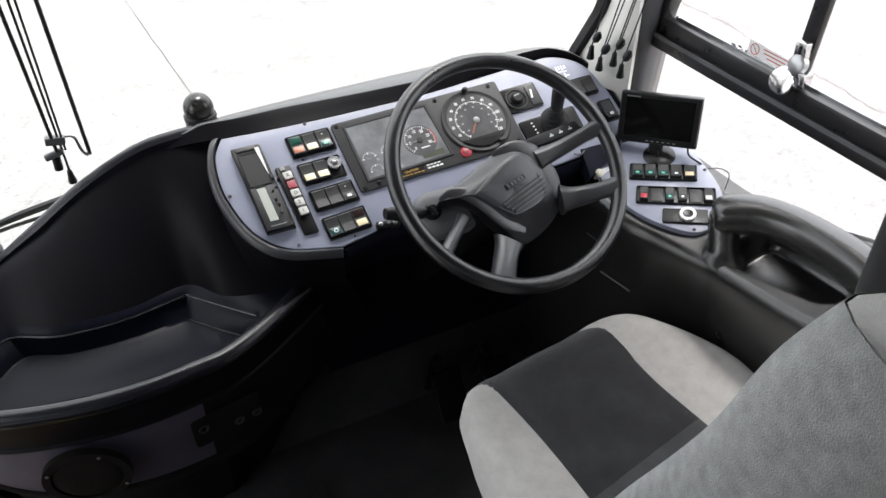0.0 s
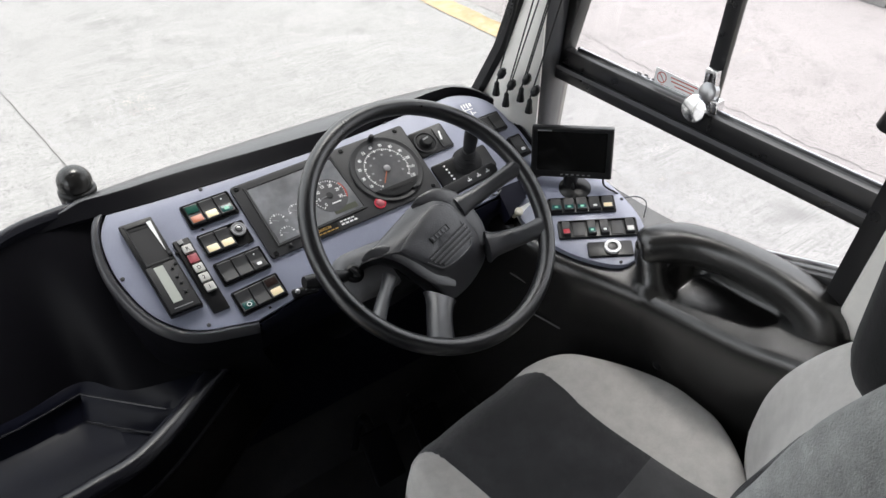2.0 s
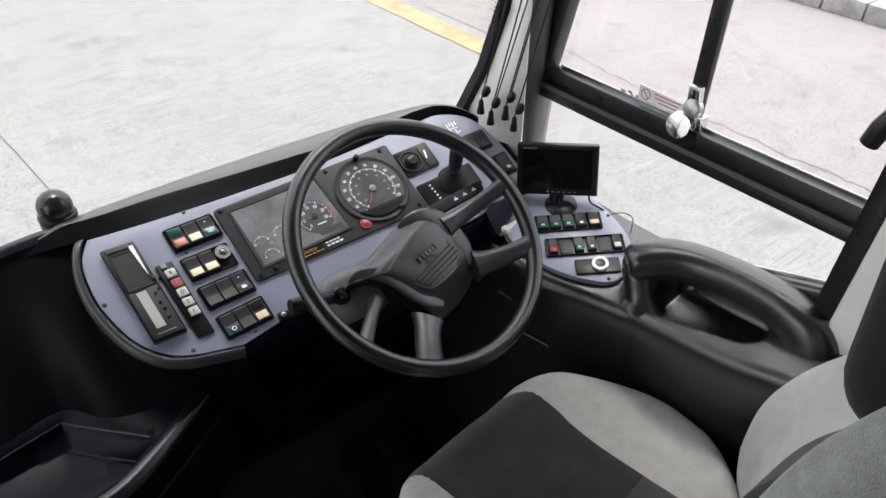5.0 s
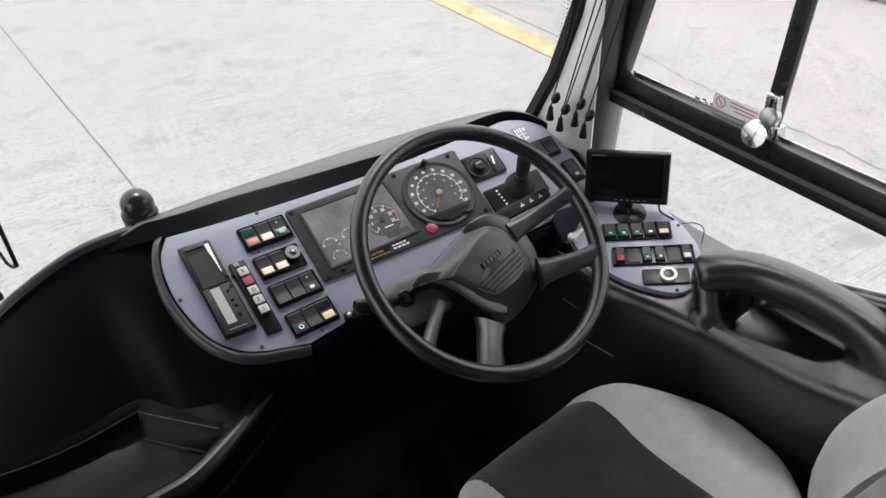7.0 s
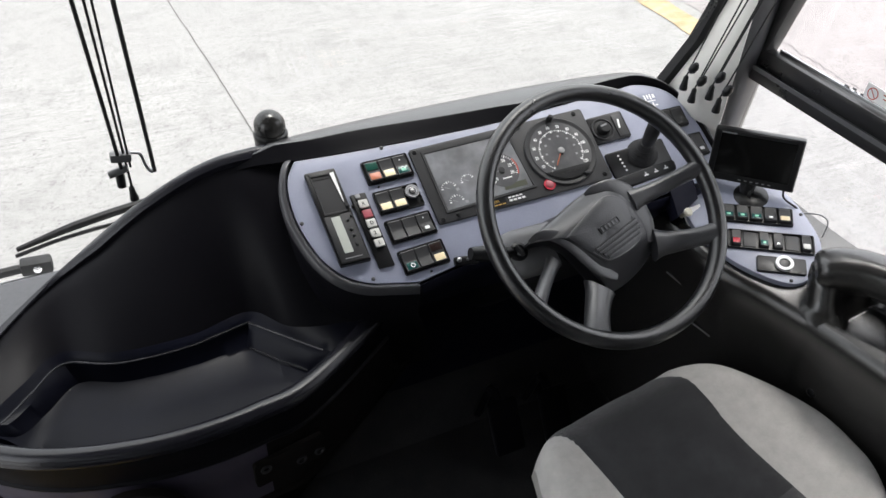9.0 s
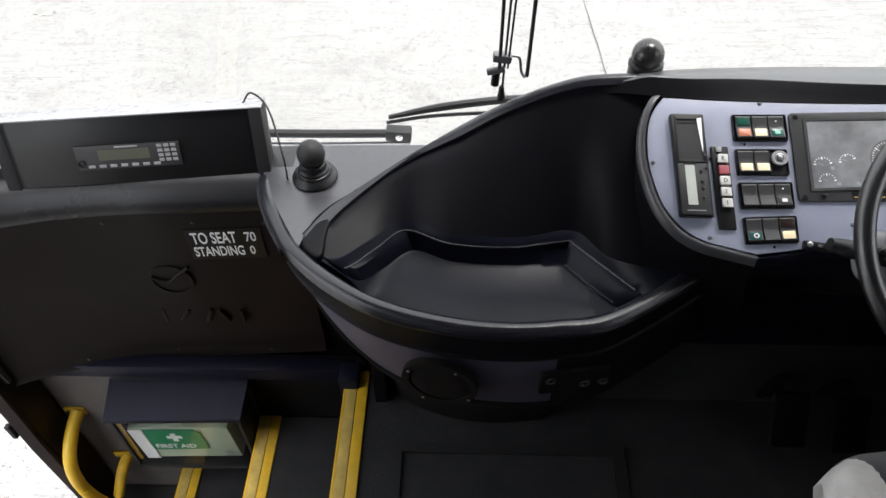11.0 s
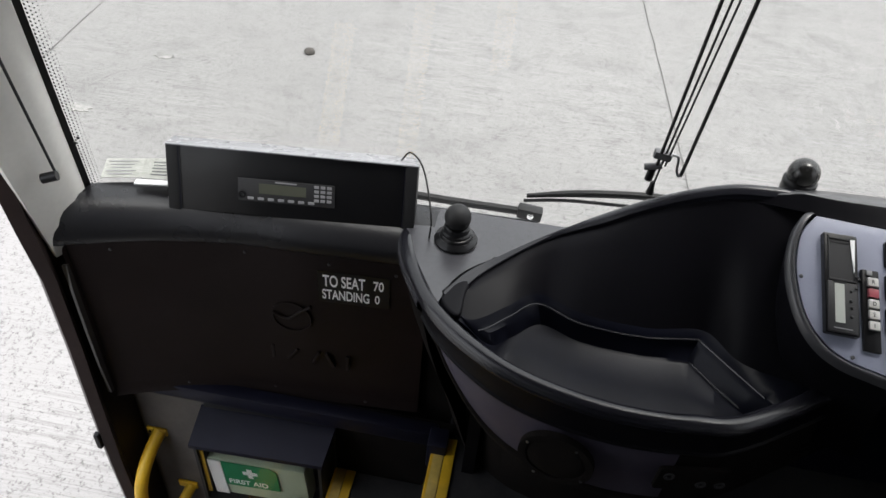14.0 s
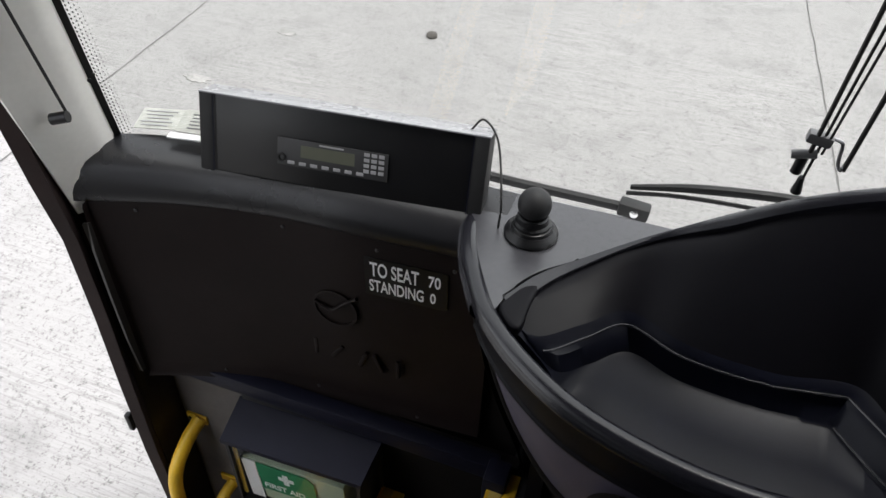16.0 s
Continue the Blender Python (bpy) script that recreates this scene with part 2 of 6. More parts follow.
M_LCDDARK = mat("olive_lcd", (0.105, 0.110, 0.085), 0.2, var=0.05, bump=0.0)
M_POUCH = mat("cloudy_plastic", (0.40, 0.405, 0.37), 0.35, var=0.2, coarse=40, bump=0.1)
M_SILVER = mat("silver_keypad", (0.30, 0.30, 0.31), 0.4, var=0.08, bump=0.0)
M_CORD = mat("black_cord", (0.012, 0.012, 0.012), 0.7, var=0.2, bump=0.4, grain=1500)
# Tone of the unseen cabin walls, kept dark to hold reflections down.
M_DIM = mat("dark_cabin_lining", (0.020, 0.020, 0.021), 0.85, var=0.15, coarse=2, bump=0.2, spec=0.2)
M_BODY = mat("white_coachwork", (0.70, 0.70, 0.70), 0.3, var=0.04, coarse=2, bump=0.0)
M_ROAD = concrete("brushed_concrete", 0.279, (1.01, 0.985, 0.97), 0.62)
M_YARD = concrete("yard_concrete", 0.255, (1.055, 0.972, 0.958), 0.1)
M_JOINT = mat("joint_filler", (0.105, 0.102, 0.099), 0.9, var=0.3, coarse=9, bump=0.4, grain=120)
M_LINE = mat("worn_road_yellow", (0.39, 0.289, 0.156), 0.8, var=0.25, coarse=7, fine=60, bump=0.3, grain=150, dust=0.6)
M_STONE = mat("kerb_stone", (0.36, 0.35, 0.335), 0.9, var=0.3, coarse=5, fine=40, bump=0.8, grain=60, depth=0.006)
M_PEBBLE = mat("brown_grey_stone", (0.094, 0.087, 0.078), 0.9, var=0.3, coarse=12, fine=60, bump=0.8, grain=90, depth=0.004)
M_SCUFF = mat("pale_scuffed_concrete", (0.315, 0.308, 0.297), 0.9, var=0.35, coarse=9, fine=50, bump=0.6, grain=70, depth=0.003)
# Case top: the sky it mirrors is put into this pale grey.
M_COVER = mat("sky_pale_case_cover", (0.27, 0.27, 0.285), 0.28, var=0.03, coarse=10, bump=0.1)
M_EDGE = mat("grey_edge_strip", (0.024, 0.022, 0.0215), 0.4, var=0.1, coarse=10, bump=0.1)
G_SCREEN = glass("tinted_windscreen_glass", (0.86, 0.865, 0.855), 0.03)
G_SIDE = glass("side_window_glass", (0.88, 0.88, 0.88))
G_TINT = glass("dark_tinted_glass", (0.42, 0.43, 0.43))
G_COVER = glass("clear_cover", (0.95, 0.95, 0.95), 0.03, 0.6)


# ---- builders ----
V = Vector


def finish(bm, sharp=38):
    bmesh.ops.remove_doubles(bm, verts=bm.verts, dist=1e-5)
    bmesh.ops.recalc_face_normals(bm, faces=bm.faces)
    for f in bm.faces:
        f.smooth = True
    for e in bm.edges:
        if len(e.link_faces) == 2 and e.calc_face_angle(0) > radians(sharp):
            e.smooth = False


def to_mesh(name, bm, material, sharp=38, tidy=True):
    if tidy:
        finish(bm, sharp)
    me = bpy.data.meshes.new(name)
    bm.to_mesh(me)
    bm.free()
    me.materials.append(material)
    return me


def thing(name, at, label, category, group="", kind=""):
    ob = new(name)
    ob.empty_display_size = 0.05
    ob.location = at
    return tagged(ob, label, category, group, kind)


def part(name, bm, material, parent, label="", sharp=38):
    """One mesh in world coordinates, under a thing or under a part."""
    ob = new(name, to_mesh(name, bm, material, sharp))
    ob.parent = parent
    if parent.data is None:
        ob.matrix_parent_inverse = Matrix.Translation(-V(parent.location))
    if label:
        ob["label"] = label
    return ob


def solo(name, bm, material, label, category, kind="", group="", sharp=38):
    ob = new(name, to_mesh(name, bm, material, sharp))
    return tagged(ob, label, category, group, kind)


def box(size, m=None, bevel=0.0, seg=2, bm=None):
    b = bmesh.new()
    bmesh.ops.create_cube(b, size=1.0)
    bmesh.ops.scale(b, vec=V(size), verts=b.verts)
    if bevel:
        bmesh.ops.bevel(b, geom=b.edges[:], offset=bevel, segments=seg, affect="EDGES", profile=0.6)
    if m is not None:
        bmesh.ops.transform(b, matrix=m, verts=b.verts)
    return join(bm, b) if bm else b


def join(bm, other):
    me = bpy.data.meshes.new("tmp")
    other.to_mesh(me)
    other.free()
    bm.from_mesh(me)
    bpy.data.meshes.remove(me)
    return bm


def spline(points, n):
    """n + 1 points along a smooth line through the given ones."""
    pts = [V(p) for p in points]
    ext = [pts[0] * 2 - pts[1]] + pts + [pts[-1] * 2 - pts[-2]]
    out = []
    for i in range(n + 1):
        t = i / n * (len(pts) - 1)
        k = min(int(t), len(pts) - 2)
        f = t - k
        a, b, c, d = ext[k:k + 4]
        out.append(0.5 * ((2 * b) + (c - a) * f + (2 * a - 5 * b + 4 * c - d) * f * f + (3 * b - a - 3 * c + d) * f ** 3))
    return out


def polyline(points, n):
    """n + 1 points along straight stretches between the given ones."""
    pts = [V(p) for p in points]
    out = []
    for i in range(n + 1):
        t = i / n * (len(pts) - 1)
        k = min(int(t), len(pts) - 2)
        out.append(pts[k].lerp(pts[k + 1], t - k))
    return out


def loft(rings, closed=False, caps=False):
    """A skin over rows of points; closed: each row is a ring."""
    bm = bmesh.new()
    rows = [[bm.verts.new(p) for p in r] for r in rings]
    n = len(rows[0])
    for a, b in zip(rows, rows[1:]):
        for i in range(n if closed else n - 1):
            j = (i + 1) % n
            try:
                bm.faces.new((a[i], a[j], b[j], b[i]))
            except ValueError:
                pass
    if caps and closed:
        bm.faces.new(rows[0][::-1])
        bm.faces.new(rows[-1])
    return bm


def tube(points, radius, n=24, sides=12, flat=1.0, up=(0, 0, 1), smooth=True):
    """A round bar along a smooth line; radius: one number, or one for each given point."""
    line = spline(points, n) if smooth else [V(p) for p in points]
    n = len(line) - 1
    radii = [radius] * 2 if isinstance(radius, (int, float)) else list(radius)
    rings = []
    for i, p in enumerate(line):
        t = (line[min(i + 1, n)] - line[max(i - 1, 0)]).normalized()
        s = t.cross(V(up))
        s = s.normalized() if s.length > 1e-4 else V((1, 0, 0))
        w = s.cross(t)
        f = i / n * (len(radii) - 1)
        k = min(int(f), len(radii) - 2)
        r = radii[k] + (radii[k + 1] - radii[k]) * (f - k)
        rings.append([p + r * (math.cos(a) * s + flat * math.sin(a) * w) for a in (2 * math.pi * j / sides for j in range(sides))])
    return loft(rings, True, True)


def turned(profile, m, sides=28):
    """A turned body: profile of (radius, height) along the z of m."""
    rings = [[m @ V((max(r, 1e-4) * math.cos(a), max(r, 1e-4) * math.sin(a), h)) for a in (2 * math.pi * j / sides for j in range(sides))] for r, h in profile]
    return loft(rings, True, True)


def slab(outline, m, low, high, bevel=0.0, seg=2):
    """A plate with the given outline in the xy plane of m, from low to high."""
    bm = bmesh.new()
    top = bm.faces.new([bm.verts.new((x, y, high)) for x, y in outline])
    if top.normal.z < 0:
        top.normal_flip()
    r = bmesh.ops.extrude_face_region(bm, geom=[top])
    bmesh.ops.translate(bm, vec=(0, 0, low - high), verts=[g for g in r["geom"] if isinstance(g, bmesh.types.BMVert)])
    bm.normal_update()
    if bevel:
        edges = [e for e in bm.edges if all(abs(v.co.z - high) < 1e-6 for v in e.verts)]
        bmesh.ops.bevel(bm, geom=edges, offset=bevel, segments=seg, affect="EDGES", profile=0.6)
    bmesh.ops.transform(bm, matrix=m, verts=bm.verts)
    return bm


def eased(pts, rounds=3):
    """An outline with its corners cut again and again, until they are round."""
    for _ in range(rounds):
        pts = [q for (ax, ay), (bx, by) in zip(pts, pts[1:] + pts[:1]) for q in ((ax * 0.75 + bx * 0.25, ay * 0.75 + by * 0.25), (ax * 0.25 + bx * 0.75, ay * 0.25 + by * 0.75))]
    return pts


def rounded(w, h, r, k=5):
    """Outline of a rectangle with round corners."""
    out = []
    for cx, cy, a0 in ((w / 2 - r, h / 2 - r, 0), (-w / 2 + r, h / 2 - r, 90), (-w / 2 + r, -h / 2 + r, 180), (w / 2 - r, -h / 2 + r, 270)):
        out += [(cx + r * math.cos(radians(a0 + 90 * i / k)), cy + r * math.sin(radians(a0 + 90 * i / k))) for i in range(k + 1)]
    return out


def ring_flat(r0, r1, m, z0, z1, sides=36):
    return loft([[m @ V((r * math.cos(a), r * math.sin(a), z)) for a in (2 * math.pi * j / sides for j in range(sides))]
                 for r, z in ((r0, z0), (r0, z1), (r1, z1), (r1, z0), (r0, z0))], True)


def words(text, size, m, material, parent, name, squeeze=1.0):
    """Raised lettering; m: where its lower left corner stands."""
    cu = bpy.data.curves.new("txt", "FONT")
    cu.body, cu.size, cu.extrude, cu.offset = text, size, 0.0004, size * 0.014
    ob = bpy.data.objects.new("txt", cu)
    me = bpy.data.meshes.new_from_object(ob)
    bpy.data.objects.remove(ob)
    me.transform(m @ Matrix.Diagonal((squeeze, 1, 1, 1)))
    me.materials.clear()
    me.materials.append(material)
    out = new(name, me)
    out.parent = parent
    if parent.data is None:
        out.matrix_parent_inverse = Matrix.Translation(-V(parent.location))
    return out


def basis(o, u, v, n):
    m = Matrix.Identity(4)
    for i, c in enumerate((u, v, n, o)):
        m.col[i][:3] = c
    return m


def frame_at(o, n, up):
    """A pose whose z looks along n and whose y goes up as far as it can."""
    n = V(n).normalized()
    u = V(up).cross(n).normalized()
    return basis(V(o), u, n.cross(u), n)


def on(m, x, y, z=0.0, turn=0.0):
    return m @ pose(x, y, z, 0, 0, turn)


# ---- ground outside ----
GROUND = -0.95
XC = -0.08  # middle of the coach


def wobbly_strip(x0, y0, x1, y1, width, z, seed, steps=90, wander=0.02, rag=(0.5, 1.2)):
    """A thin strip along the ground with an uneven line."""
    rnd = random.Random(seed)
    d = V((x1 - x0, y1 - y0, 0))
    side = V((-d.y, d.x, 0)).normalized()
    rows, off = [], 0.0
    for i in range(steps + 1):
        off = off * 0.8 + rnd.uniform(-wander, wander)
        c = V((x0, y0, z)) + d * (i / steps) + side * off
        w = width * rnd.uniform(*rag) / 2
        rows.append([c - side * w, c + side * w])
    return loft(rows)


def build_ground():
    bm = bmesh.new()
    bmesh.ops.create_grid(bm, x_segments=2, y_segments=2, size=400)
    bmesh.ops.translate(bm, vec=(0, 0, GROUND), verts=bm.verts)
    solo("ground", bm, M_ROAD, "pale brushed concrete yard slabs with worn grit", "ground", "structure")
    bm = bmesh.new()
    vs = [bm.verts.new(p) for p in ((4.72, -60, GROUND + 0.004), (8.1, -60, GROUND + 0.004), (8.1, 60, GROUND + 0.004), (4.72, 60, GROUND + 0.004))]
    bm.faces.new(vs)
    solo("pavement", bm, M_YARD, "rough pinkish concrete apron beside the yellow line", "ground", "structure")
    for k, (x, seed) in enumerate(((0.62, 3), (-3.72, 5), (-8.1, 7))):
        solo("slab_joint", wobbly_strip(x + 0.07 * 25, -20, x - 0.07 * 35, 40, 0.008, GROUND + 0.004, seed, 500, 0.004), M_JOINT,
             "dark filled joint between concrete slabs", "joint", "structure")
    for k, (y, seed) in enumerate(((-1.4, 4), (11.5, 6))):
        solo("slab_joint", wobbly_strip(-14, y, 4.3, y, 0.014, GROUND + 0.005, seed, 200, 0.006), M_JOINT,
             "dark filled joint between concrete slabs", "joint", "structure")
    solo("slab_crack", wobbly_strip(5.05, 5.6, 4.72, -0.8, 0.007, GROUND + 0.007, 11, 160, 0.022), M_JOINT, "thin irregular crack in rough concrete", "crack", "structure")
    for x0, y0, x1, y1, seed in ((-3.34, 4.20, -3.02, 4.21, 13), (-3.23, 4.02, -3.10, 4.42, 17)):
        solo("slab_crack", wobbly_strip(x0, y0, x1, y1, 0.003, GROUND + 0.005, seed, 10, 0.006), M_JOINT, "short hairline crack crossing brushed concrete", "crack", "structure")
    for x, y, r, seed in ((-3.12, 3.92, 0.10, 1), (-2.93, 4.70, 0.08, 2)):
        rn = random.Random(seed)
        ring = [(r * rn.uniform(0.65, 1.1) * math.cos(a), 0.55 * r * rn.uniform(0.6, 1.1) * math.sin(a)) for a in (2 * math.pi * k / 22 for k in range(22))]
        solo("patch", slab(ring, pose(x, y, GROUND), 0.0, 0.004), M_SCUFF, "pale scuffed patch on the concrete", "patch", "structure")
    solo("road_marking", wobbly_strip(4.45, -30, 4.45, 40, 0.27, GROUND + 0.006, 9, 700, 0.003, (0.92, 1.03)), M_LINE, "worn yellow painted line on concrete", "road marking", "structure")
    rnd = random.Random(21)
    for i, (x, y, r) in enumerate(((-1.975, 5.05, 0.042),)):
        bm = bmesh.new()
        bmesh.ops.create_icosphere(bm, subdivisions=2, radius=r)
        for v in bm.verts:
            v.co *= 1 + 0.25 * noise.noise(v.co * (2.5 / r) * 0.4 + V((i, 0, 0)))
            v.co.z = max(v.co.z * 0.6, -r * 0.3)
        bmesh.ops.translate(bm, vec=(x, y, GROUND + r * 0.3), verts=bm.verts)
        solo("stone", bm, M_PEBBLE, "small loose brown-grey stone lying on concrete", "stone", group="loose stones")
    # kerb of rough stones along the far side of the yard, with the bank behind
    kerb = thing("kerb", (8.3, 2, GROUND), "low kerb of rough grey stones edging the yard", "kerb", kind="structure")
    y = -6.0
    while y < 16:
        w = rnd.uniform(0.28, 0.5)
        bm = box((0.36, w - 0.02, 0.2), pose(8.3 + rnd.uniform(-0.02, 0.02), y + w / 2, GROUND + 0.09, rnd.uniform(-2, 2), rnd.uniform(-3, 3), rnd.uniform(-2, 2)), 0.025)
        part("stone", bm, M_STONE, kerb)
        y += w
    bm = loft([[V((8.48, yy, GROUND + 0.1)), V((9.2, yy, GROUND + 0.3)), V((11, yy, GROUND + 0.5)), V((40, yy, GROUND + 0.6))] for yy in range(-60, 61, 10)])
    solo("bank", bm, M_YARD, "pale gravelly bank behind the stone kerb", "ground", "structure")


# ---- coach shell ----
def screen_base(x):
    """Plan of the windscreen's foot: y for x."""
    d = min(abs(x - XC) / 1.19, 1.0)
    return 1.572 - 0.055 * d ** 2 - 0.10 * d ** 6


def screen_at(x, z):
    k = 1 - 0.13 * (z - 0.6)
    return V((XC + (x - XC) * k, screen_base(x) - 0.26 * (z - 0.6), z))


SILL, HEAD = 0.56, 2.42


def build_shell():
    # windscreen, a curved pane of laminated glass
    xs = [XC + 1.165 * (i / 24 - 1) for i in range(49)]
    zs = [SILL + (HEAD - SILL) * j / 12 for j in range(13)]
    rows = [[screen_at(x, z) for x in xs] for z in zs]
    outer = [[p + V((0, 0.006, 0)) for p in r] for r in rows]
    bm = loft(rows)
    join(bm, loft(outer))
    ws = solo("window_1", bm, G_SCREEN, "large curved tinted windscreen", "window", "structure", sharp=60)
    ws.visible_shadow = False
    # dotted black border along both edges of the glass
    for side, name in ((-1, "window_border"), (1, "window_border")):
        band = thing(name, screen_at(XC + side * 1.165, SILL), "black ceramic border with dots along the windscreen edge", "window border", kind="structure")
        x0, x1 = XC + side * 1.165, XC + side * 1.153
        part("band", loft([[screen_at(x0, z) - V((0, 0.003, 0)), screen_at(x1, z) - V((0, 0.003, 0))] for z in zs]), M_MATT, band)
        bm = bmesh.new()
        for j in range(150):
            z = SILL + 0.02 + j * 0.0085
            for k in range(4):
                r = 0.0022 - 0.0004 * k
                c = screen_at(XC + side * (1.150 - 0.006 * k), z + (0.004 if k % 2 else 0)) - V((0, 0.003, 0))
                vs = [bm.verts.new(c + V((r * math.cos(a), 0, r * math.sin(a)))) for a in (math.pi * q / 3 for q in range(6))]
                bm.faces.new(vs)
        tagged(part("dots", bm, M_MATT, band), kind="stuff")
    # nose of the coach outside, under the glass
    xs2 = [XC + 1.2 * (i / 16 - 1) for i in range(33)]
    bm = loft([[V((x, screen_base(x) + dy, z)) for x in xs2] for dy, z in ((0.012, SILL + 0.0), (0.05, 0.5), (0.16, 0.42), (0.2, 0.2), (0.2, -0.35), (0.16, -0.7))])
    solo("wall_front", bm, M_BODY, "white painted nose of the coach below the windscreen", "coach body", "structure", sharp=60)
    bm = loft([[V((x, screen_base(x) + dy, z)) for x in xs2] for dy, z in ((-0.02, SILL - 0.01), (0.03, SILL - 0.01), (0.03, SILL - 0.04))])
    solo("trim", bm, M_RUBBER, "black rubber seal at the foot of the windscreen", "seal", "structure")
    # floor, roof, rear
    solo("floor", box((1.545, 5.12, 0.06), pose(0.3775, -1.08, -0.032)), M_RUBBER, "black ribbed rubber cab floor", "floor", "structure")
    solo("floor_behind", box((0.95, 3.84, 0.06), pose(-0.865, -1.585, -0.036)), M_RUBBER, "black rubber gangway floor", "floor", "structure")
    # Roof and rear wall are out of view, darkened to limit bounced light.
    solo("ceiling", box((2.5, 5.4, 0.06), pose(XC, -1.15, 2.45)), M_LINING, "unseen roof lining, its grey set to limit bounced light", "ceiling", "structure")
    solo("wall_rear", box((2.5, 0.06, 3.4), pose(XC, -3.6, 0.75)), M_DIM, "unseen dark wall added to close the cab behind", "wall", "structure")
    fw = thing("bulkhead", (0.35, 1.46, 0.0), "black lined bulkhead in front of the footwell", "bulkhead", kind="structure")
    part("lining", box((1.00, 0.03, 0.80), pose(0.72, 1.475, 0.35)), M_MATT, fw)
    part("low_lining", box((0.90, 0.03, 0.78), pose(-0.20, 1.475, 0.18)), M_LOWBLACK, fw)
    part("toe_board", box((1.2, 0.02, 0.26), pose(0.55, 1.40, 0.09, -35, 0, 0)), M_RUBBER, fw)
    part("side_lining", box((0.03, 0.20, 0.58), pose(-0.33, 1.40, 0.20)), M_VINYL, fw)
    # left side behind the doorway, out of view, its windows setting the cabin light
    wl = thing("wall_left", (-1.3, -1.6, 0), "dark lined coach side wall with windows", "wall", kind="structure")
    part("lower_panel", box((0.06, 3.9, 0.9), pose(-1.3, -1.65, 0.45)), M_DIM, wl)
    part("upper_panel", box((0.06, 3.9, 0.70), pose(-1.25, -1.65, 2.07)), M_LINING, wl)
    for y in (0.25, -1.2, -2.4, -3.5):
        part("window_post", box((0.06, 0.16, 0.86), pose(-1.28, y, 1.31)), M_DIM, wl)
    # Unseen panes and panel added to dim the light from the left.
    for y, w in ((-0.475, 1.29), (-1.80, 1.04), (-2.95, 0.94)):
        part("dimming_pane", box((0.006, w, 0.86), pose(-1.285, y, 1.31)), G_TINT, wl, "unseen tinted pane added to dim side light")
    part("skylight_block", box((0.06, 1.0, 0.66), pose(-1.27, 0.80, 2.09)), M_LINING, wl, "unseen panel added to cut skylight over the entrance")
    # right side: lower body, posts, rear wall
    wr = thing("wall_right", (1.16, -1, 0), "dark lined cab side wall below the windows", "wall", kind="structure")
    part("lower_panel", box((0.05, 5.0, 1.0), pose(1.165, -0.98, 0.02)), M_VINYL, wr)
    part("rear_panel", box((0.05, 4.0, 0.36), pose(1.165, -1.45, 0.70)), M_DIM, wr)
    part("upper_panel", box((0.05, 4.9, 0.70), pose(1.14, -1.15, 2.07)), M_LINING, wr)
    # Unseen panel added behind the driver to block light from the right.
    part("light_block_panel", box((0.05, 3.9, 0.86), pose(1.15, -1.55, 1.30)), M_DIM, wr)


def build_pillars():
    # front left pillar: cream trim with a dark door seal
    lp = thing("pillar_left", (-1.24, 1.36, 0.56), "cream plastic trimmed windscreen pillar with dark door edge", "pillar", kind="structure")
    rows = []
    for z in (0.50, 0.7, 0.95, 1.3, 1.7, 2.42):
        g = screen_at(XC - 1.163, z)
        s = (z - 0.6)
        turn = min(1.0, max(0.0, (z - 0.62) / 0.2))
        back = V((-1.275 - 0.02 * s, 1.295 - 0.16 * s, z)) + V((0.030, -0.032, 0)) * turn
        rows.append([g + V((-0.005, 0.0, 0)), g + V((0.006, -0.015, 0)), g.lerp(back, 0.35) + V((0.016, -0.006, 0)), g.lerp(back, 0.75) + V((0.012, -0.006, 0)), back, back + V((-0.05, 0.02, 0)), g + V((-0.05, 0.02, 0))])
    part("trim", loft(rows, True), M_CREAM, lp, sharp=50)
    rows = []
    for y, z, w in ((1.05, 2.42, 0.04), (1.17, 1.4, 0.04), (1.255, 0.9, 0.035), (1.285, 0.72, 0.035), (1.292, 0.60, 0.032), (1.300, 0.45, 0.022), (1.298, 0.22, 0.022), (1.29, 0.0, 0.022), (1.285, -0.25, 0.022), (1.292, -0.72, 0.022)):
        rows.append([V((-1.285, y + 0.012, z)), V((-1.275, y - w * 0.5, z)), V((-1.300, y - w, z)), V((-1.318, y - w * 0.4, z)), V((-1.33, y + 0.03, z))])
    part("door_seal", loft(rows, True, True), M_JAMB, lp, "dark brown door edge", sharp=50)
    part("return_lining", loft([[V((-1.285, 1.30, z)), V((-1.305, 1.30, z)), V((-1.33, 1.34, z)), V((-1.33, 1.42, z)), V((-1.27, 1.42, z)), V((-1.262, 1.36, z))] for z in (0.56, 0.3, 0.0, -0.5, -0.95)], True), M_PANEL, lp)
    part("catch", box((0.014, 0.016, 0.06), pose(-1.312, 1.266, -0.13), 0.004), M_MATT, lp)
    part("screw", turned(((0.004, 0), (0.004, 0.002), (0.001, 0.003)), frame_at((-1.172, 1.345, 0.79), (0.6, -0.8, 0), (0, 0, 1)), 10), M_MATT, lp)
    part("screw", turned(((0.003, 0), (0.003, 0.002), (0.001, 0.003)), frame_at((-1.165, 1.350, 0.8), (0.6, -0.8, 0), (0, 0, 1)), 10), M_MATT, lp)
    # front right pillar: cream trim, grey window post
    rp = thing("pillar_right", (1.06, 1.36, 0.7), "cream windscreen pillar trim beside a grey window post", "pillar", kind="structure")
    rows, seals = [], []
    for z in (0.55, 0.8, 0.9, 0.98, 1.1, 1.4, 2.42):
        s = z - 0.6
        g = screen_at(XC + 1.163, z)
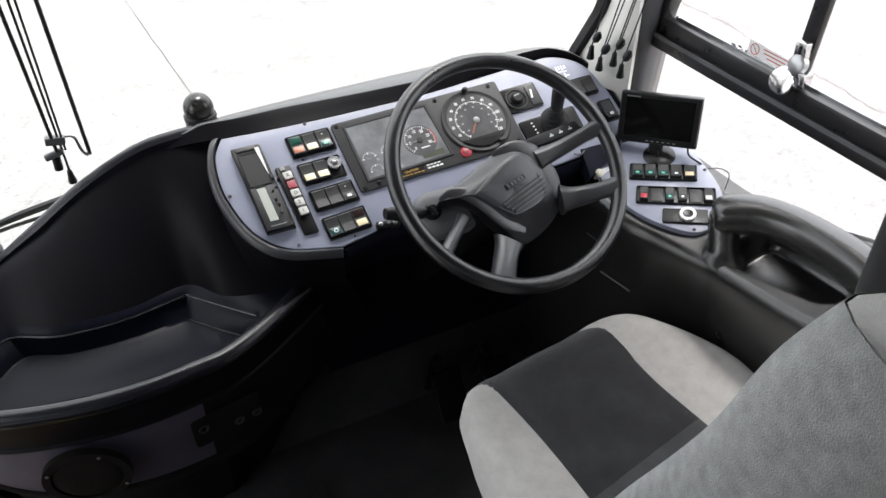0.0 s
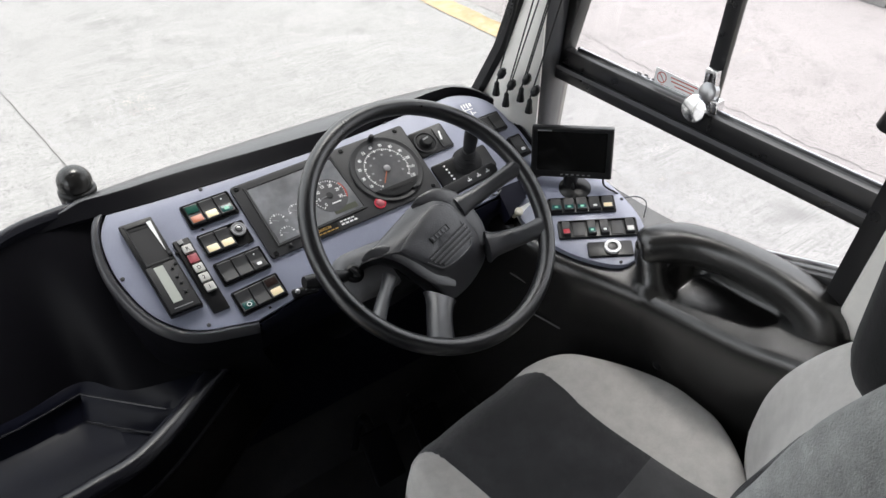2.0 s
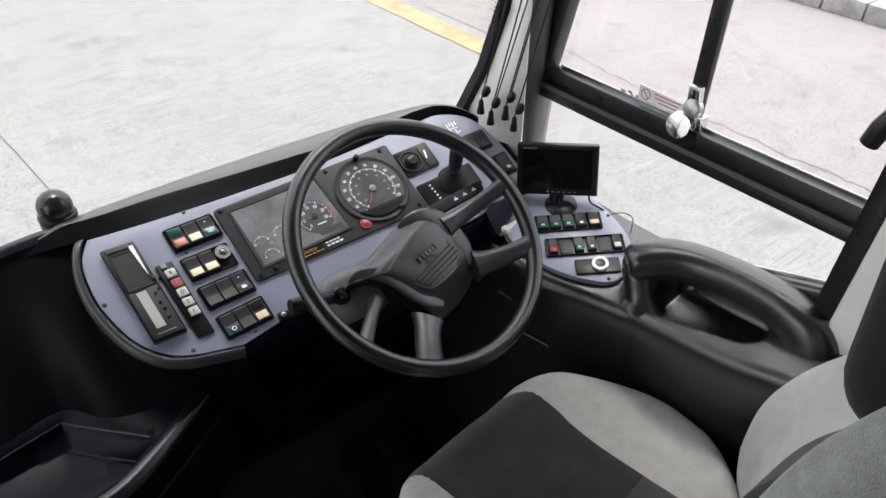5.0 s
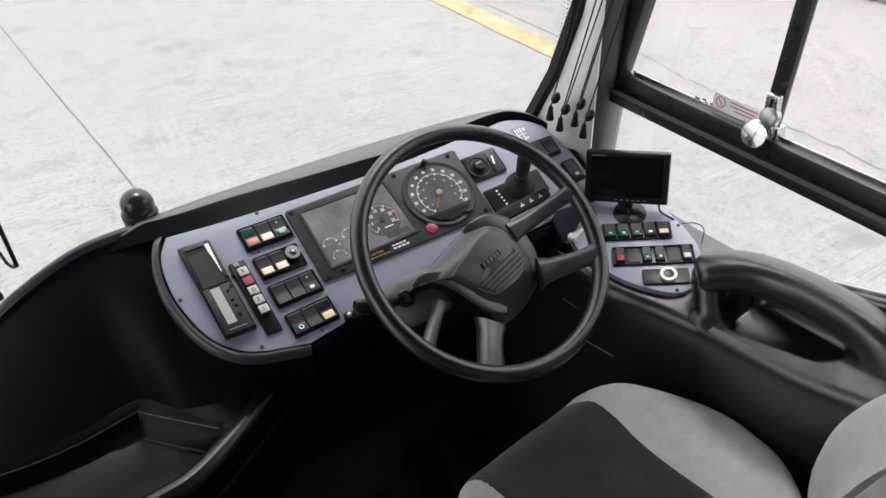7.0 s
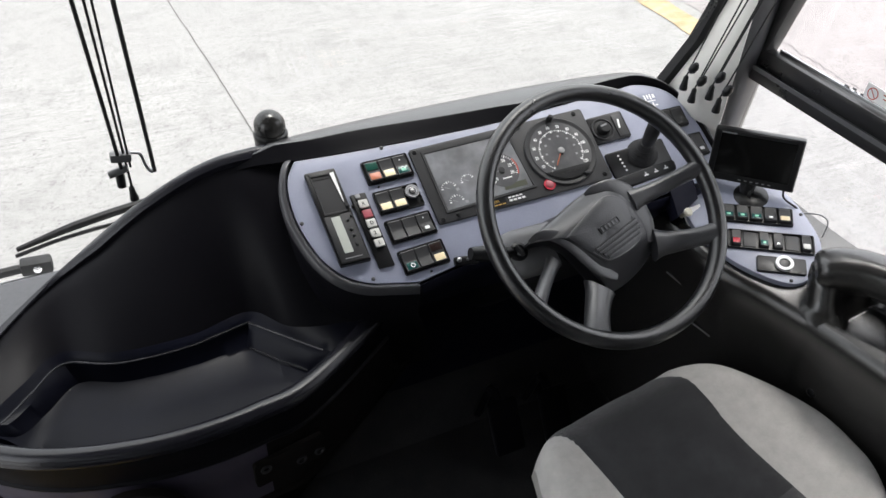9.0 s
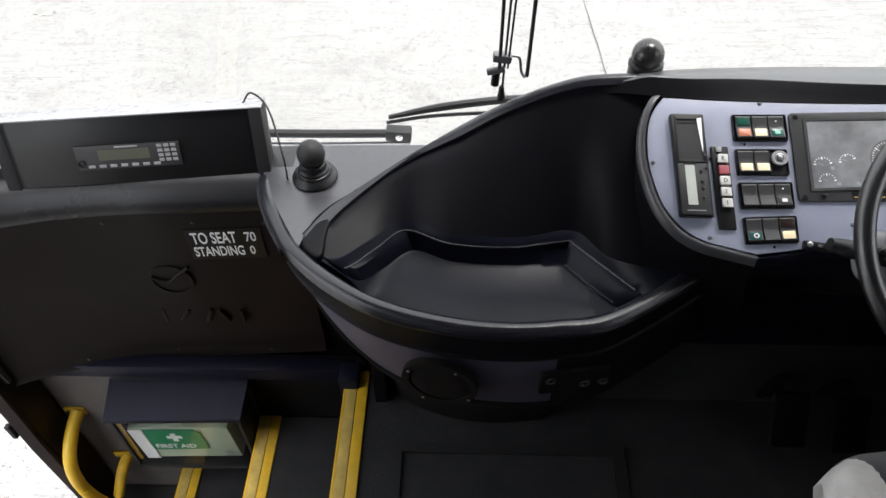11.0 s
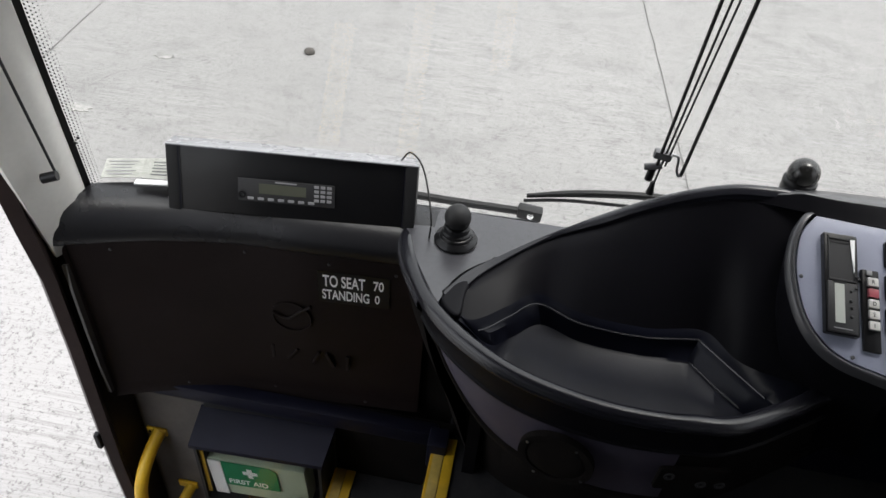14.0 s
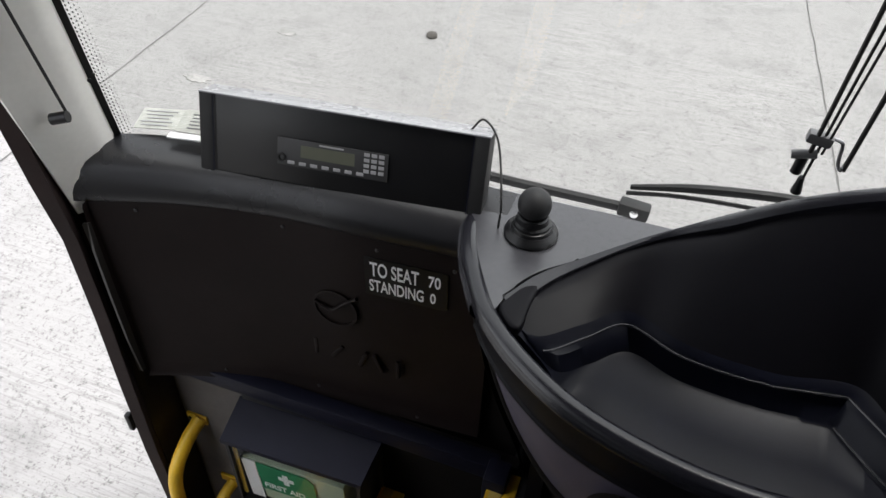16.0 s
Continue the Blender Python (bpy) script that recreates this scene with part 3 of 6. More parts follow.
        edge = V((0.938 + 0.36 * (z - 0.82) if z < 0.98 else 0.9956 + 0.10 * (z - 0.98), 1.360 - 0.25 * (z - 0.88), z))
        back = V((1.080 - 0.09 * s, 1.290 - 0.06 * s, z)) + V((-0.036, -0.038, 0))
        rows.append([edge + V((0.014, -0.006, 0)), edge.lerp(back, 0.5) + V((-0.003, -0.003, 0)), edge.lerp(back, 0.8) + V((-0.005, -0.004, 0)), back, back + V((0.006, 0.004, 0)), back + V((0.05, 0.045, 0)), g + V((0.10, 0.02, 0)), V((edge.x + 0.014, edge.y + 0.02, z))])
        seals.append([edge + V((0.013, -0.007, 0)), edge + V((0.0, -0.001, 0)), V((edge.x, edge.y + 0.02, z)), V((edge.x + 0.015, edge.y + 0.02, z))])
    part("trim", loft(rows, True), M_CREAM, rp, sharp=50)
    part("glass_seal", loft(seals, True), M_RUBBER, rp, "black glass seal", sharp=50)
    rows = []
    for z in (0.55, 0.8, 0.95, 1.4, 2.42):
        s = z - 0.6
        y = 1.345 - 0.06 * s
        rows.append([V((1.083 - 0.09 * s, y - 0.050, z)), V((1.080 - 0.088 * s, y - 0.062, z)), V((1.085 - 0.07 * s, y - 0.070, z)), V((1.098 - 0.05 * s, y - 0.072, z)), V((1.125, y - 0.06, z)), V((1.17, y - 0.03, z)), V((1.17, y, z))])
    part("post", loft(rows, True), M_GUNMETAL, rp, "grey painted post", sharp=60)


def build_side_window():
    w = thing("window_2", (1.11, 0.9, 0.72), "black framed sliding cab side window", "window", kind="structure")

    def bar(name, y0, z0, y1, z1, thick, x0=1.085, x1=1.118, m=M_FRAME):
        d = V((0, y1 - y0, z1 - z0))
        mid = V(((x0 + x1) / 2, (y0 + y1) / 2, (z0 + z1) / 2))
        ang = math.degrees(math.atan2(d.z, d.y))
        return part(name, box((x1 - x0, d.length, thick), pose(*mid, ang, 0, 0), 0.006), m, w)

    bar("rail", 1.300, 0.973, 0.52, 0.974, 0.036, 1.085, 1.109)
    bar("lower_rail", 1.325, 0.940, 0.52, 0.944, 0.026, 1.078, 1.112)
    bar("rail_lip", 1.28, 0.9545, 0.55, 0.956, 0.003, 1.076, 1.09, M_GUNMETAL)
    bar("glass_channel", 1.225, 0.9925, 0.60, 0.9930, 0.004, 1.103, 1.109, M_CHROME)
    bar("front_post", 1.285, 0.96, 1.055, 2.0, 0.075)
    bar("lower_front_post", 1.318, 0.64, 1.314, 0.93, 0.022)
    bar("rear_post", 0.600, 0.70, 0.525, 2.0, 0.034, 1.07)
    bar("sill", 1.33, 0.550, 0.55, 0.822, 0.05)
    bar("sill_strip", 1.28, 0.600, 0.6, 0.840, 0.008, 1.102, 1.110, M_STEEL)
    bar("divider", 0.918, 0.965, 0.905, 2.0, 0.030, 1.100, 1.116)
    bar("header", 1.25, 1.75, 0.45, 1.75, 0.06)
    for name, y0, y1, z0, z1, x in (("lower_pane", 1.315, 0.6, 0.60, 0.93, 1.118), ("front_pane", 1.235, 0.93, 0.965, 1.75, 1.112), ("sliding_pane", 0.925, 0.56, 0.965, 1.75, 1.115)):
        g = part(name, box((0.004, y0 - y1, z1 - z0), pose(x, (y0 + y1) / 2, (z0 + z1) / 2)), G_SIDE, w)
        g.visible_shadow = False
    # latch on the divider: chrome knob, cam and plate
    latch = part("latch", box((0.012, 0.024, 0.034), pose(1.08, 0.906, 1.056, -5, 0, 0), 0.003), M_CHROME, w, "chrome sliding window latch")
    part("knob", turned(((0.012, 0), (0.014, 0.004), (0.022, 0.008), (0.024, 0.02), (0.021, 0.026), (0.008, 0.028)), frame_at((1.085, 0.918, 0.999), (-1, -0.15, 0.2), (0, 0, 1)), 24), M_CHROME, latch)
    part("cam", turned(((0.010, 0), (0.016, 0.002), (0.016, 0.014), (0.011, 0.017)), frame_at((1.084, 0.903, 1.034), (-1, 0, 0.2), (0, 0, 1)), 20), M_STEEL, latch)
    part("lock_block", box((0.02, 0.03, 0.024), pose(1.084, 0.895, 1.012, -5, 0, 0), 0.003), M_CHROME, latch)
    part("mark", box((0.001, 0.005, 0.018), pose(1.0735, 0.906, 1.058)), M_BLACK, latch)
    # notice on the glass, unreadable small print
    n = part("notice", box((0.0006, 0.12, 0.026), pose(1.109, 0.978, 1.007, 2, 0, 0)), M_WHITE, w, "white notice with red small print")
    fm = frame_at((1.1083, 1.022, 1.008), (-1, 0, 0), (0, 0, 1))
    part("circle", ring_flat(0.0088, 0.0103, fm, 0, 0.0004), M_REDPRINT, n)
    part("bar", box((0.0195, 0.0014, 0.0004), on(fm, 0, 0, 0, -45)), M_REDPRINT, n)
    for i, (dx, ww) in enumerate(((0.048, 0.058), (0.046, 0.05), (0.05, 0.04))):
        part("print_line", box((ww, 0.0018, 0.0004), on(fm, dx, 0.007 - i * 0.0065)), M_REDPRINT, n)
    for y in (1.072,):
        for i in range(3):
            part("etched_mark", box((0.0004, 0.010 - 0.002 * i, 0.004), pose(1.1085, y - i * 0.016 + (0 if y > 1 else 0), 0.997 + (0.002 if i == 1 else 0))), M_GUNMETAL, w)
    part("rear_trim", loft([[V((1.062, y - 0.075, z)), V((1.062, y - 0.022, z)), V((1.068, y - 0.017, z)), V((1.10, y - 0.016, z)), V((1.10, y - 0.09, z))] for y, z in ((0.598, 0.74), (0.594, 0.80), (0.582, 1.0), (0.565, 1.3), (0.525, 2.0))], True, True), M_CREAM, w, "cream trim of the rear post", sharp=50)
    # black grab handle on the rear post
    h = part("pull", tube(((1.085, 0.60, 1.16), (1.072, 0.605, 1.145), (1.066, 0.615, 1.12), (1.066, 0.622, 1.095)), (0.012, 0.014, 0.015, 0.014), 16, 12), M_BLACK, w, "black pull on the sliding pane")
    part("bracket", box((0.03, 0.04, 0.04), pose(1.088, 0.590, 1.165), 0.006), M_BLACK, h)


build_ground()
build_shell()
build_pillars()
build_side_window()


# ---- dashboard ----
D_U, D_V, D_N = V((0.9909, 0.0, 0.1348)), V((-0.076, 0.8259, 0.5587)), V((-0.1113, -0.5638, 0.8183))
DASH = basis(V((0.45, 1.3, 0.784)), D_U, D_V, D_N)  # plane of the facia
LOBE = [(-0.104, -0.135), (-0.145, -0.121), (-0.187, -0.105), (-0.222, -0.078), (-0.249, -0.034), (-0.263, 0.030), (-0.262, 0.080), (-0.252, 0.120), (-0.229, 0.150)]
CROWN = [(-0.229, 0.150), (-0.139, 0.135), (-0.019, 0.118), (0.131, 0.100), (0.213, 0.093), (0.39, 0.084), (0.466, 0.078), (0.524, 0.038), (0.547, -0.035), (0.552, -0.099)]
SLOPE = -0.087  # fall of the rows of fittings across the facia


def dash(x, y, z=0.0):
    return DASH @ V((x, y, z))


def slant(x, y, z=0.0, s=SLOPE, base=None):
    """A pose on the facia whose rows fall by s while its columns stay along the facia."""
    return (base or DASH) @ Matrix(((1, 0, 0, x), (s, 1, 0, y), (0, 0, 1, z), (0, 0, 0, 1)))


def rocker(parent, m, w, h, lens=None, mark=None, hood=None, tipped=1, dot=False):
    """One rocker switch: a body dished in the middle, with a lens or mark on its raised lower half."""
    prof = [(-0.5, 0.0), (-0.5, 0.0085), (-0.44, 0.0100), (-0.06, 0.0056), (0.06, 0.0050), (0.44, 0.0066), (0.5, 0.0058), (0.5, 0.0)]
    if tipped < 0:
        prof = [(-y, z) for y, z in prof][::-1]
    rows = [[m @ V((k * w / 2, y * h, z)) for y, z in prof] for k in (-1, -0.93, 0.93, 1)]
    rows[0] = [p - m.to_3x3() @ V((0, 0, 0.001)) for p in rows[0]]
    rows[-1] = [p - m.to_3x3() @ V((0, 0, 0.001)) for p in rows[-1]]
    r = part("rocker", loft(rows), M_BLANK, parent, sharp=25)
    low = m @ pose(0, -0.25 * h, 0.0081, -6.5, 0, 0)
    if hood:
        part("upper_lens", box((w * 0.82, h * 0.36, 0.0012), m @ pose(0, 0.27 * h, 0.0062, 3, 0, 0), 0.0004), hood, r)
    if lens:
        part("lens", slab(rounded(w * 0.78, h * 0.34, 0.0012, 2), low, -0.001, 0.0012, 0.0005), lens, r)
    if mark:
        part("mark", slab(rounded(w * 0.34, h * 0.15, 0.001, 2), low, 0.0, 0.0016), mark, r)
    if dot:
        part("pilot_dot", turned(((0.0012, 0), (0.0012, 0.0006), (0.0, 0.0008)), m @ pose(0, 0.28 * h, 0.0058), 8), M_WHITE, r)
    return r


def bezel(parent, m, w, h):
    """A switch surround: a raised frame round a sunk well."""
    b = part("switch_bezel", slab(rounded(w, h, 0.003, 3), m, -0.004, 0.0025, 0.001), M_BLACK, parent, "black switch bezel")
    rim = loft([[m @ V((x * k, y * q, z)) for x, y in rounded(w, h, 0.003, 3)] for k, q, z in ((1.0, 1.0, 0.002), (0.99, 0.985, 0.0062), (0.965, 0.93, 0.0062), (0.955, 0.92, 0.002))], True)
    part("rim", rim, M_BLACK, b)
    return b


def scale_ring(m, r0, r1, a0, a1, count, every, thick, z):
    bm = bmesh.new()
    for i in range(count):
        a = radians(a0 + (a1 - a0) * i / (count - 1))
        big = i % every == 0
        rr = r0 if big else r0 + (r1 - r0) * 0.45
        join(bm, box((r1 - rr, thick if big else thick * 0.6, 0.0003), m @ pose(0.5 * (r1 + rr) * math.cos(a), 0.5 * (r1 + rr) * math.sin(a), z, 0, 0, math.degrees(a))))
    return bm


def build_dash():
    d = thing("dashboard", (0.6, 1.3, 0.0), "black moulded dashboard with slate blue facia and switches", "dashboard")
    # blue facia plate
    left = spline([(x, y, 0) for x, y in LOBE], 40)
    top = spline([(x, y, 0) for x, y in CROWN], 50)[1:]
    outline = [(p.x, p.y) for p in left] + [(p.x, p.y) for p in top] + [(0.5, -0.15), (0.404, -0.147), (0.187, -0.140), (0.035, -0.128)]
    facia = part("facia", slab(outline, DASH, -0.012, 0.0, 0.002), M_FACIA, d, "slate blue facia plate")
    for x, y in ((-0.257, 0.036), (-0.177, -0.101), (-0.072, 0.1215), (0.30, 0.090), (0.05, -0.098), (0.325, -0.10), (0.535, -0.09)):
        s = part("screw", turned(((0.0036, -0.001), (0.0036, 0.001), (0.0026, 0.0022), (0.0014, 0.0024), (0.0012, 0.0012)), on(DASH, x, y), 12), M_GUNMETAL, facia)
    for x, y in ((-0.076, -0.125), (-0.105, 0.053)):
        part("rivet", turned(((0.0022, -0.001), (0.0022, 0.0012), (0.0, 0.0016)), on(DASH, x, y), 10), M_CHROME, facia)
    # hood: short inner face, shade in its colour, then broad flat ledge to crest
    crest = spline(((0.060, 1.462, 0.820), (0.110, 1.472, 0.836), (0.155, 1.478, 0.843), (0.215, 1.486, 0.847), (0.43, 1.484, 0.857), (0.68, 1.462, 0.874), (0.85, 1.436, 0.885), (0.935, 1.407, 0.890),
                    (0.972, 1.352, 0.884), (1.003, 1.285, 0.850), (1.012, 1.21, 0.806)), 60)
    inner = spline([dash(x, y, 0.0) for x, y in [(-0.335, 0.150), (-0.300, 0.151), (-0.262, 0.150)] + CROWN], 60)
    rows = []
    for k, (c, i) in enumerate(zip(crest, inner)):
        away = V((c.x - i.x, c.y - i.y, 0)).normalized() * (1.0 if k < 38 else 0.45)
        rise = 1.0 if k < 40 else max(0.25, 1 - (k - 40) / 14)
        grow = min(1.0, (k + 2) / 10)
        e = i + away * (0.032 * grow * rise) + V((0, 0, 0.021 * grow * rise))
        rows.append([i - D_N * 0.014, i + D_N * 0.0015, i.lerp(e, 0.45) + V((0, 0, 0.001)), i.lerp(e, 0.85) + V((0, 0, 0.0025)), e + V((0, 0, 0.002)), e + away * 0.005 + V((0, 0, 0.003)), e.lerp(c, 0.5) + V((0, 0, 0.003)), e.lerp(c, 0.8) + V((0, 0, 0.002)), c, c + away * 0.008 - V((0, 0, 0.003)), c + away * 0.015 - V((0, 0, 0.014)),
                     c + away * 0.018 - V((0, 0, 0.05)), c + away * 0.020 - V((0, 0, 0.2))])
    for k in range(15):
        rows[k] = [q.lerp(crest[k] + V((0, 0.006, -0.020)), 1 - k / 15) for q in rows[k]]
    part("hood", loft([r[4:] for r in rows]), M_HOOD, d, "grained hood top, sky reflection in its paler grey", sharp=70)
    part("hood_face", loft([r[:5] for r in rows]), M_VINYL, d, "inner face of the hood, its shade put into black", sharp=70)
    # lobe skirt and underside
    edge = spline([dash(x, y, 0.0) for x, y in [(-0.222, 0.156), (-0.238, 0.147)] + [(x * 1.008 - 0.0005, y - (0.002 if y < -0.05 else 0.0)) for x, y in LOBE[7::-1]]], 36)
    rows = []
    for k, p in enumerate(edge):
        p = p - D_N * 0.010 * max(0.0, 1 - k / 7) ** 2
        out = V((p.x - 0.40, p.y - 1.36, 0)).normalized()
        rows.append([p - D_N * 0.014, p + D_N * 0.0005, p + out * 0.002 + D_N * 0.0055, p + out * 0.007 + D_N * 0.0060, p + out * 0.0125 + D_N * 0.002, p + out * 0.015 - V((0, 0, 0.012)), p + out * 0.008 - V((0, 0, 0.05)),
                     V((p.x, p.y, 0.62)) + out * 0.0, V((p.x + 0.03, p.y + 0.03, 0.54)), V((p.x + 0.06, p.y + 0.06, 0.40))])
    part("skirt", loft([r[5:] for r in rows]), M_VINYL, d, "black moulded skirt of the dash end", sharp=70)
    part("lip", loft([r[:6] for r in rows]), M_LIP, d, "satin grey raised lip round the facia", sharp=50)
    low = spline([dash(x, y, 0.0) for x, y in ((-0.104, -0.138), (0.035, -0.131), (0.187, -0.143), (0.404, -0.15), (0.5, -0.153), (0.553, -0.10))], 30)
    rows = [[p - D_N * 0.012, p - D_V * 0.004 - D_N * 0.001, p - D_V * 0.016 - D_N * 0.012, p - D_V * 0.018 - D_N * 0.04, V((p.x, p.y + 0.03, 0.60)), V((p.x, 1.34, 0.50)), V((p.x, 1.40, 0.2)), V((p.x, 1.42, 0.0))] for p in low]
    part("knee_panel", loft(rows), M_NAVY, d, "navy lower facia edge", sharp=70)
    # navy pocket, pale knob and label below the right end of the facia
    pocket = part("pocket", slab(((0.424, -0.135), (0.480, -0.142), (0.470, -0.180), (0.412, -0.200)), DASH, -0.03, 0.004, 0.004), M_NAVY, d, "dark pocket below the facia")
    part("hinge", tube((dash(0.405, -0.139, 0.003), dash(0.416, -0.146, 0.004), dash(0.43, -0.142, 0.004)), 0.0016, 8, 6), M_GUNMETAL, pocket)
    part("label", slab(((0.44, -0.19), (0.472, -0.19), (0.466, -0.226), (0.436, -0.222)), DASH, -0.02, -0.004), M_WHITE, d, "white label under the facia")
    part("pull_knob", turned(((0.004, -0.02), (0.004, 0.0), (0.008, 0.003), (0.009, 0.008), (0.006, 0.012), (0.0, 0.013)), on(DASH, 0.434, -0.198), 16), M_IVORY, d, "small pale pull knob")

    # instrument cluster
    cm = slant(0.147, 0.008, 0.006)
    cl = part("instrument_panel", slab(rounded(0.353, 0.152, 0.006, 3), slant(0.147, 0.008), -0.006, 0.006, 0.002), M_CLUSTER, d, "black instrument cluster")
    part("glass_frame", loft([[cm @ V((x, y, z)) for x, y in q] for q, z in ((((-0.157, 0.066), (0.018, 0.066), (0.025, -0.055), (-0.157, -0.060)), -0.001), (((-0.156, 0.065), (0.017, 0.065), (0.024, -0.054), (-0.156, -0.059)), 0.0026), (((-0.152, 0.061), (0.013, 0.061), (0.020, -0.050), (-0.152, -0.055)), 0.0022), (((-0.151, 0.060), (0.012, 0.060), (0.019, -0.049), (-0.151, -0.054)), 0.0))], True), M_CLUSTER, cl)
    part("display_glass", slab(((-0.151, 0.060), (0.012, 0.060), (0.019, -0.049), (-0.151, -0.054)), cm, -0.001, 0.0010), M_DIALFACE, cl, "display glass with small gauges, pale reflections in its grey")
    # rev counter
    gm = on(cm, -0.026, -0.006, 0.0012)
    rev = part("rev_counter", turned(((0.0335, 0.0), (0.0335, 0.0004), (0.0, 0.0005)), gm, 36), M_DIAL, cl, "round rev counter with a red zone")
    part("scale", scale_ring(gm, 0.0255, 0.031, 225, -25, 31, 5, 0.0016, 0.0008), M_WHITE, rev)
    for i, txt in enumerate(("0", "5", "10", "15", "20", "25", "30")):
        a = radians(225 - 250 * i / 6)
        words(txt, 0.0085, gm @ pose(0.0205 * math.cos(a) - 0.0022 * len(txt), 0.0205 * math.sin(a) - 0.003, 0.0007), M_WHITE, rev, "figure", 0.9)
    part("red_zone", scale_ring(gm, 0.0300, 0.0325, 30, -25, 12, 1, 0.0024, 0.0009), M_REDPRINT, rev)
    part("needle", box((0.026, 0.0012, 0.0006), gm @ pose(-0.011, -0.001, 0.0014, 0, 0, 6)), M_SILVER, rev)
    part("boss", turned(((0.006, 0.0005), (0.006, 0.0018), (0.0, 0.0022)), gm, 16), M_BLANK, rev)
    part("caption", box((0.018, 0.0024, 0.0003), on(gm, 0.005, -0.017, 0.0006)), M_WHITE, rev)
    # small gauges, each an arc of ticks with its needle
    for x, y, r, a0, a1 in ((-0.133, -0.016, 0.015, 170, 20), (-0.094, -0.010, 0.014, 180, 30), (-0.129, -0.043, 0.014, 175, 10)):
        sm = on(cm, x, y, 0.0012)
        part("scale", scale_ring(sm, r * 0.72, r, a0, a1, 9, 4, 0.0020, 0.0003), M_WHITE, cl)
        part("needle", box((r * 0.7, 0.0010, 0.0005), sm @ pose(-r * 0.25, r * 0.16, 0.0008, 0, 0, -30)), M_SILVER, cl)
    for x, y in ((-0.119, -0.020), (-0.112, -0.047), (-0.082, -0.047)):
        part("telltale", slab(rounded(0.006, 0.0055, 0.001, 2), on(cm, x, y, 0.001), 0.0, 0.0005), M_SILVER, cl)
    part("odometer", box((0.045, 0.011, 0.0006), on(cm, -0.012, -0.040, 0.0012)), M_LCDDARK, cl)
    part("message_strip", slab(rounded(0.052, 0.014, 0.001, 2), on(cm, -0.068, -0.0655, 0), -0.001, 0.0008), M_BLACK, cl)
    words("CAUTION", 0.0068, on(cm, -0.083, -0.0645, 0.0009), M_AMBERTEXT, cl, "message_text", 0.9)
    for k in range(6):
        part("message_text", box((0.0062, 0.0020, 0.0004), on(cm, -0.0885 + 0.0082 * k, -0.0692, 0.0010)), M_AMBERTEXT, cl)
    for i, ww in enumerate((0.030, 0.034)):
        for k in range(4):
            part("caption", box((ww / 4 * 0.75, 0.0026 + 0.0008 * i, 0.0004), on(cm, -0.037 + ww / 4 * (k + 0.5), -0.0605 - 0.006 * i, 0.0004)), M_WHITE, cl)
    # speedometer with tachograph drawer
    sm = on(cm, 0.099, 0.001, 0.0)
    sp = part("speedometer", turned(((0.0695, 0.0), (0.0695, 0.0030), (0.068, 0.0045), (0.066, 0.0045), (0.0635, 0.0035), (0.0595, 0.0030), (0.0, 0.0030)), sm, 48), M_CLUSTER, cl, "round speedometer with white figures")
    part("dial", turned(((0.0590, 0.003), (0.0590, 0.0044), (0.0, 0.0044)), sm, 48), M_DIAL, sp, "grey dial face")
    part("scale", scale_ring(sm, 0.0385, 0.0430, 228, -38, 49, 4, 0.0026, 0.0048), M_WHITE, sp)
    for i in range(13):
        a = radians(228 - 266 * i / 12)
        words(str(10 * i), 0.0085, sm @ pose(0.0505 * math.cos(a) - 0.0024 * len(str(10 * i)), 0.0505 * math.sin(a) - 0.003, 0.0047), M_WHITE, sp, "figure", 0.8)
    for i in range(8):
        a = radians(215 - 240 * i / 7)
        part("inner_figure", box((0.0045, 0.0036, 0.0003), sm @ pose(0.030 * math.cos(a), 0.030 * math.sin(a), 0.0047)), M_SILVER, sp)
    part("needle", box((0.034, 0.0018, 0.0008), sm @ pose(0.016 * math.cos(radians(232)), 0.016 * math.sin(radians(232)), 0.0062, 0, 0, 232)), M_ORANGE, sp)
    part("cap", turned(((0.0065, 0.0045), (0.0065, 0.0075), (0.004, 0.0085), (0.0, 0.0085)), sm, 18), M_DIALPALE, sp)
    part("drawer", slab([(0.0585 * math.cos(radians(a)), 0.0585 * math.sin(radians(a))) for a in range(218, 323, 8)], sm, 0.004, 0.0072, 0.001), M_MATT, sp, "black tachograph drawer")
    part("drawer_slot", box((0.05, 0.0016, 0.0006), sm @ pose(0.004, -0.044, 0.0074)), M_BLACK, sp)
    part("drawer_catch", box((0.012, 0.006, 0.003), sm @ pose(0.030, -0.055, 0.0075), 0.001), M_BLANK, sp)
    part("reset_knob", turned(((0.005, 0.0), (0.006, 0.008), (0.005, 0.014), (0.0, 0.015)), sm @ pose(0.004, 0.066, 0.004), 14), M_BLACK, sp)
    red = part("red_button", ring_flat(0.0085, 0.0108, on(cm, 0.050, -0.0565, 0.0), 0, 0.003, 28), M_REDRING, cl, "black button ringed in red")
    part("button", turned(((0.008, 0), (0.008, 0.003), (0.006, 0.0045), (0, 0.0048)), on(cm, 0.050, -0.0565, 0.0), 18), M_DULLRED, red)
    for x, y in ((-0.167, 0.0685), (-0.167, -0.0695), (0.040, 0.0675), (0.158, 0.068), (0.163, -0.064)):
        part("screw", turned(((0.0045, 0), (0.0045, 0.001), (0.0032, 0.0024), (0.0014, 0.0024), (0.001, 0.001)), on(cm, x, y), 12), M_BLACK, cl)
    part("trip_knob", turned(((0.004, 0), (0.004, 0.005), (0, 0.006)), on(cm, -0.137, -0.067), 12), M_BLACK, cl)

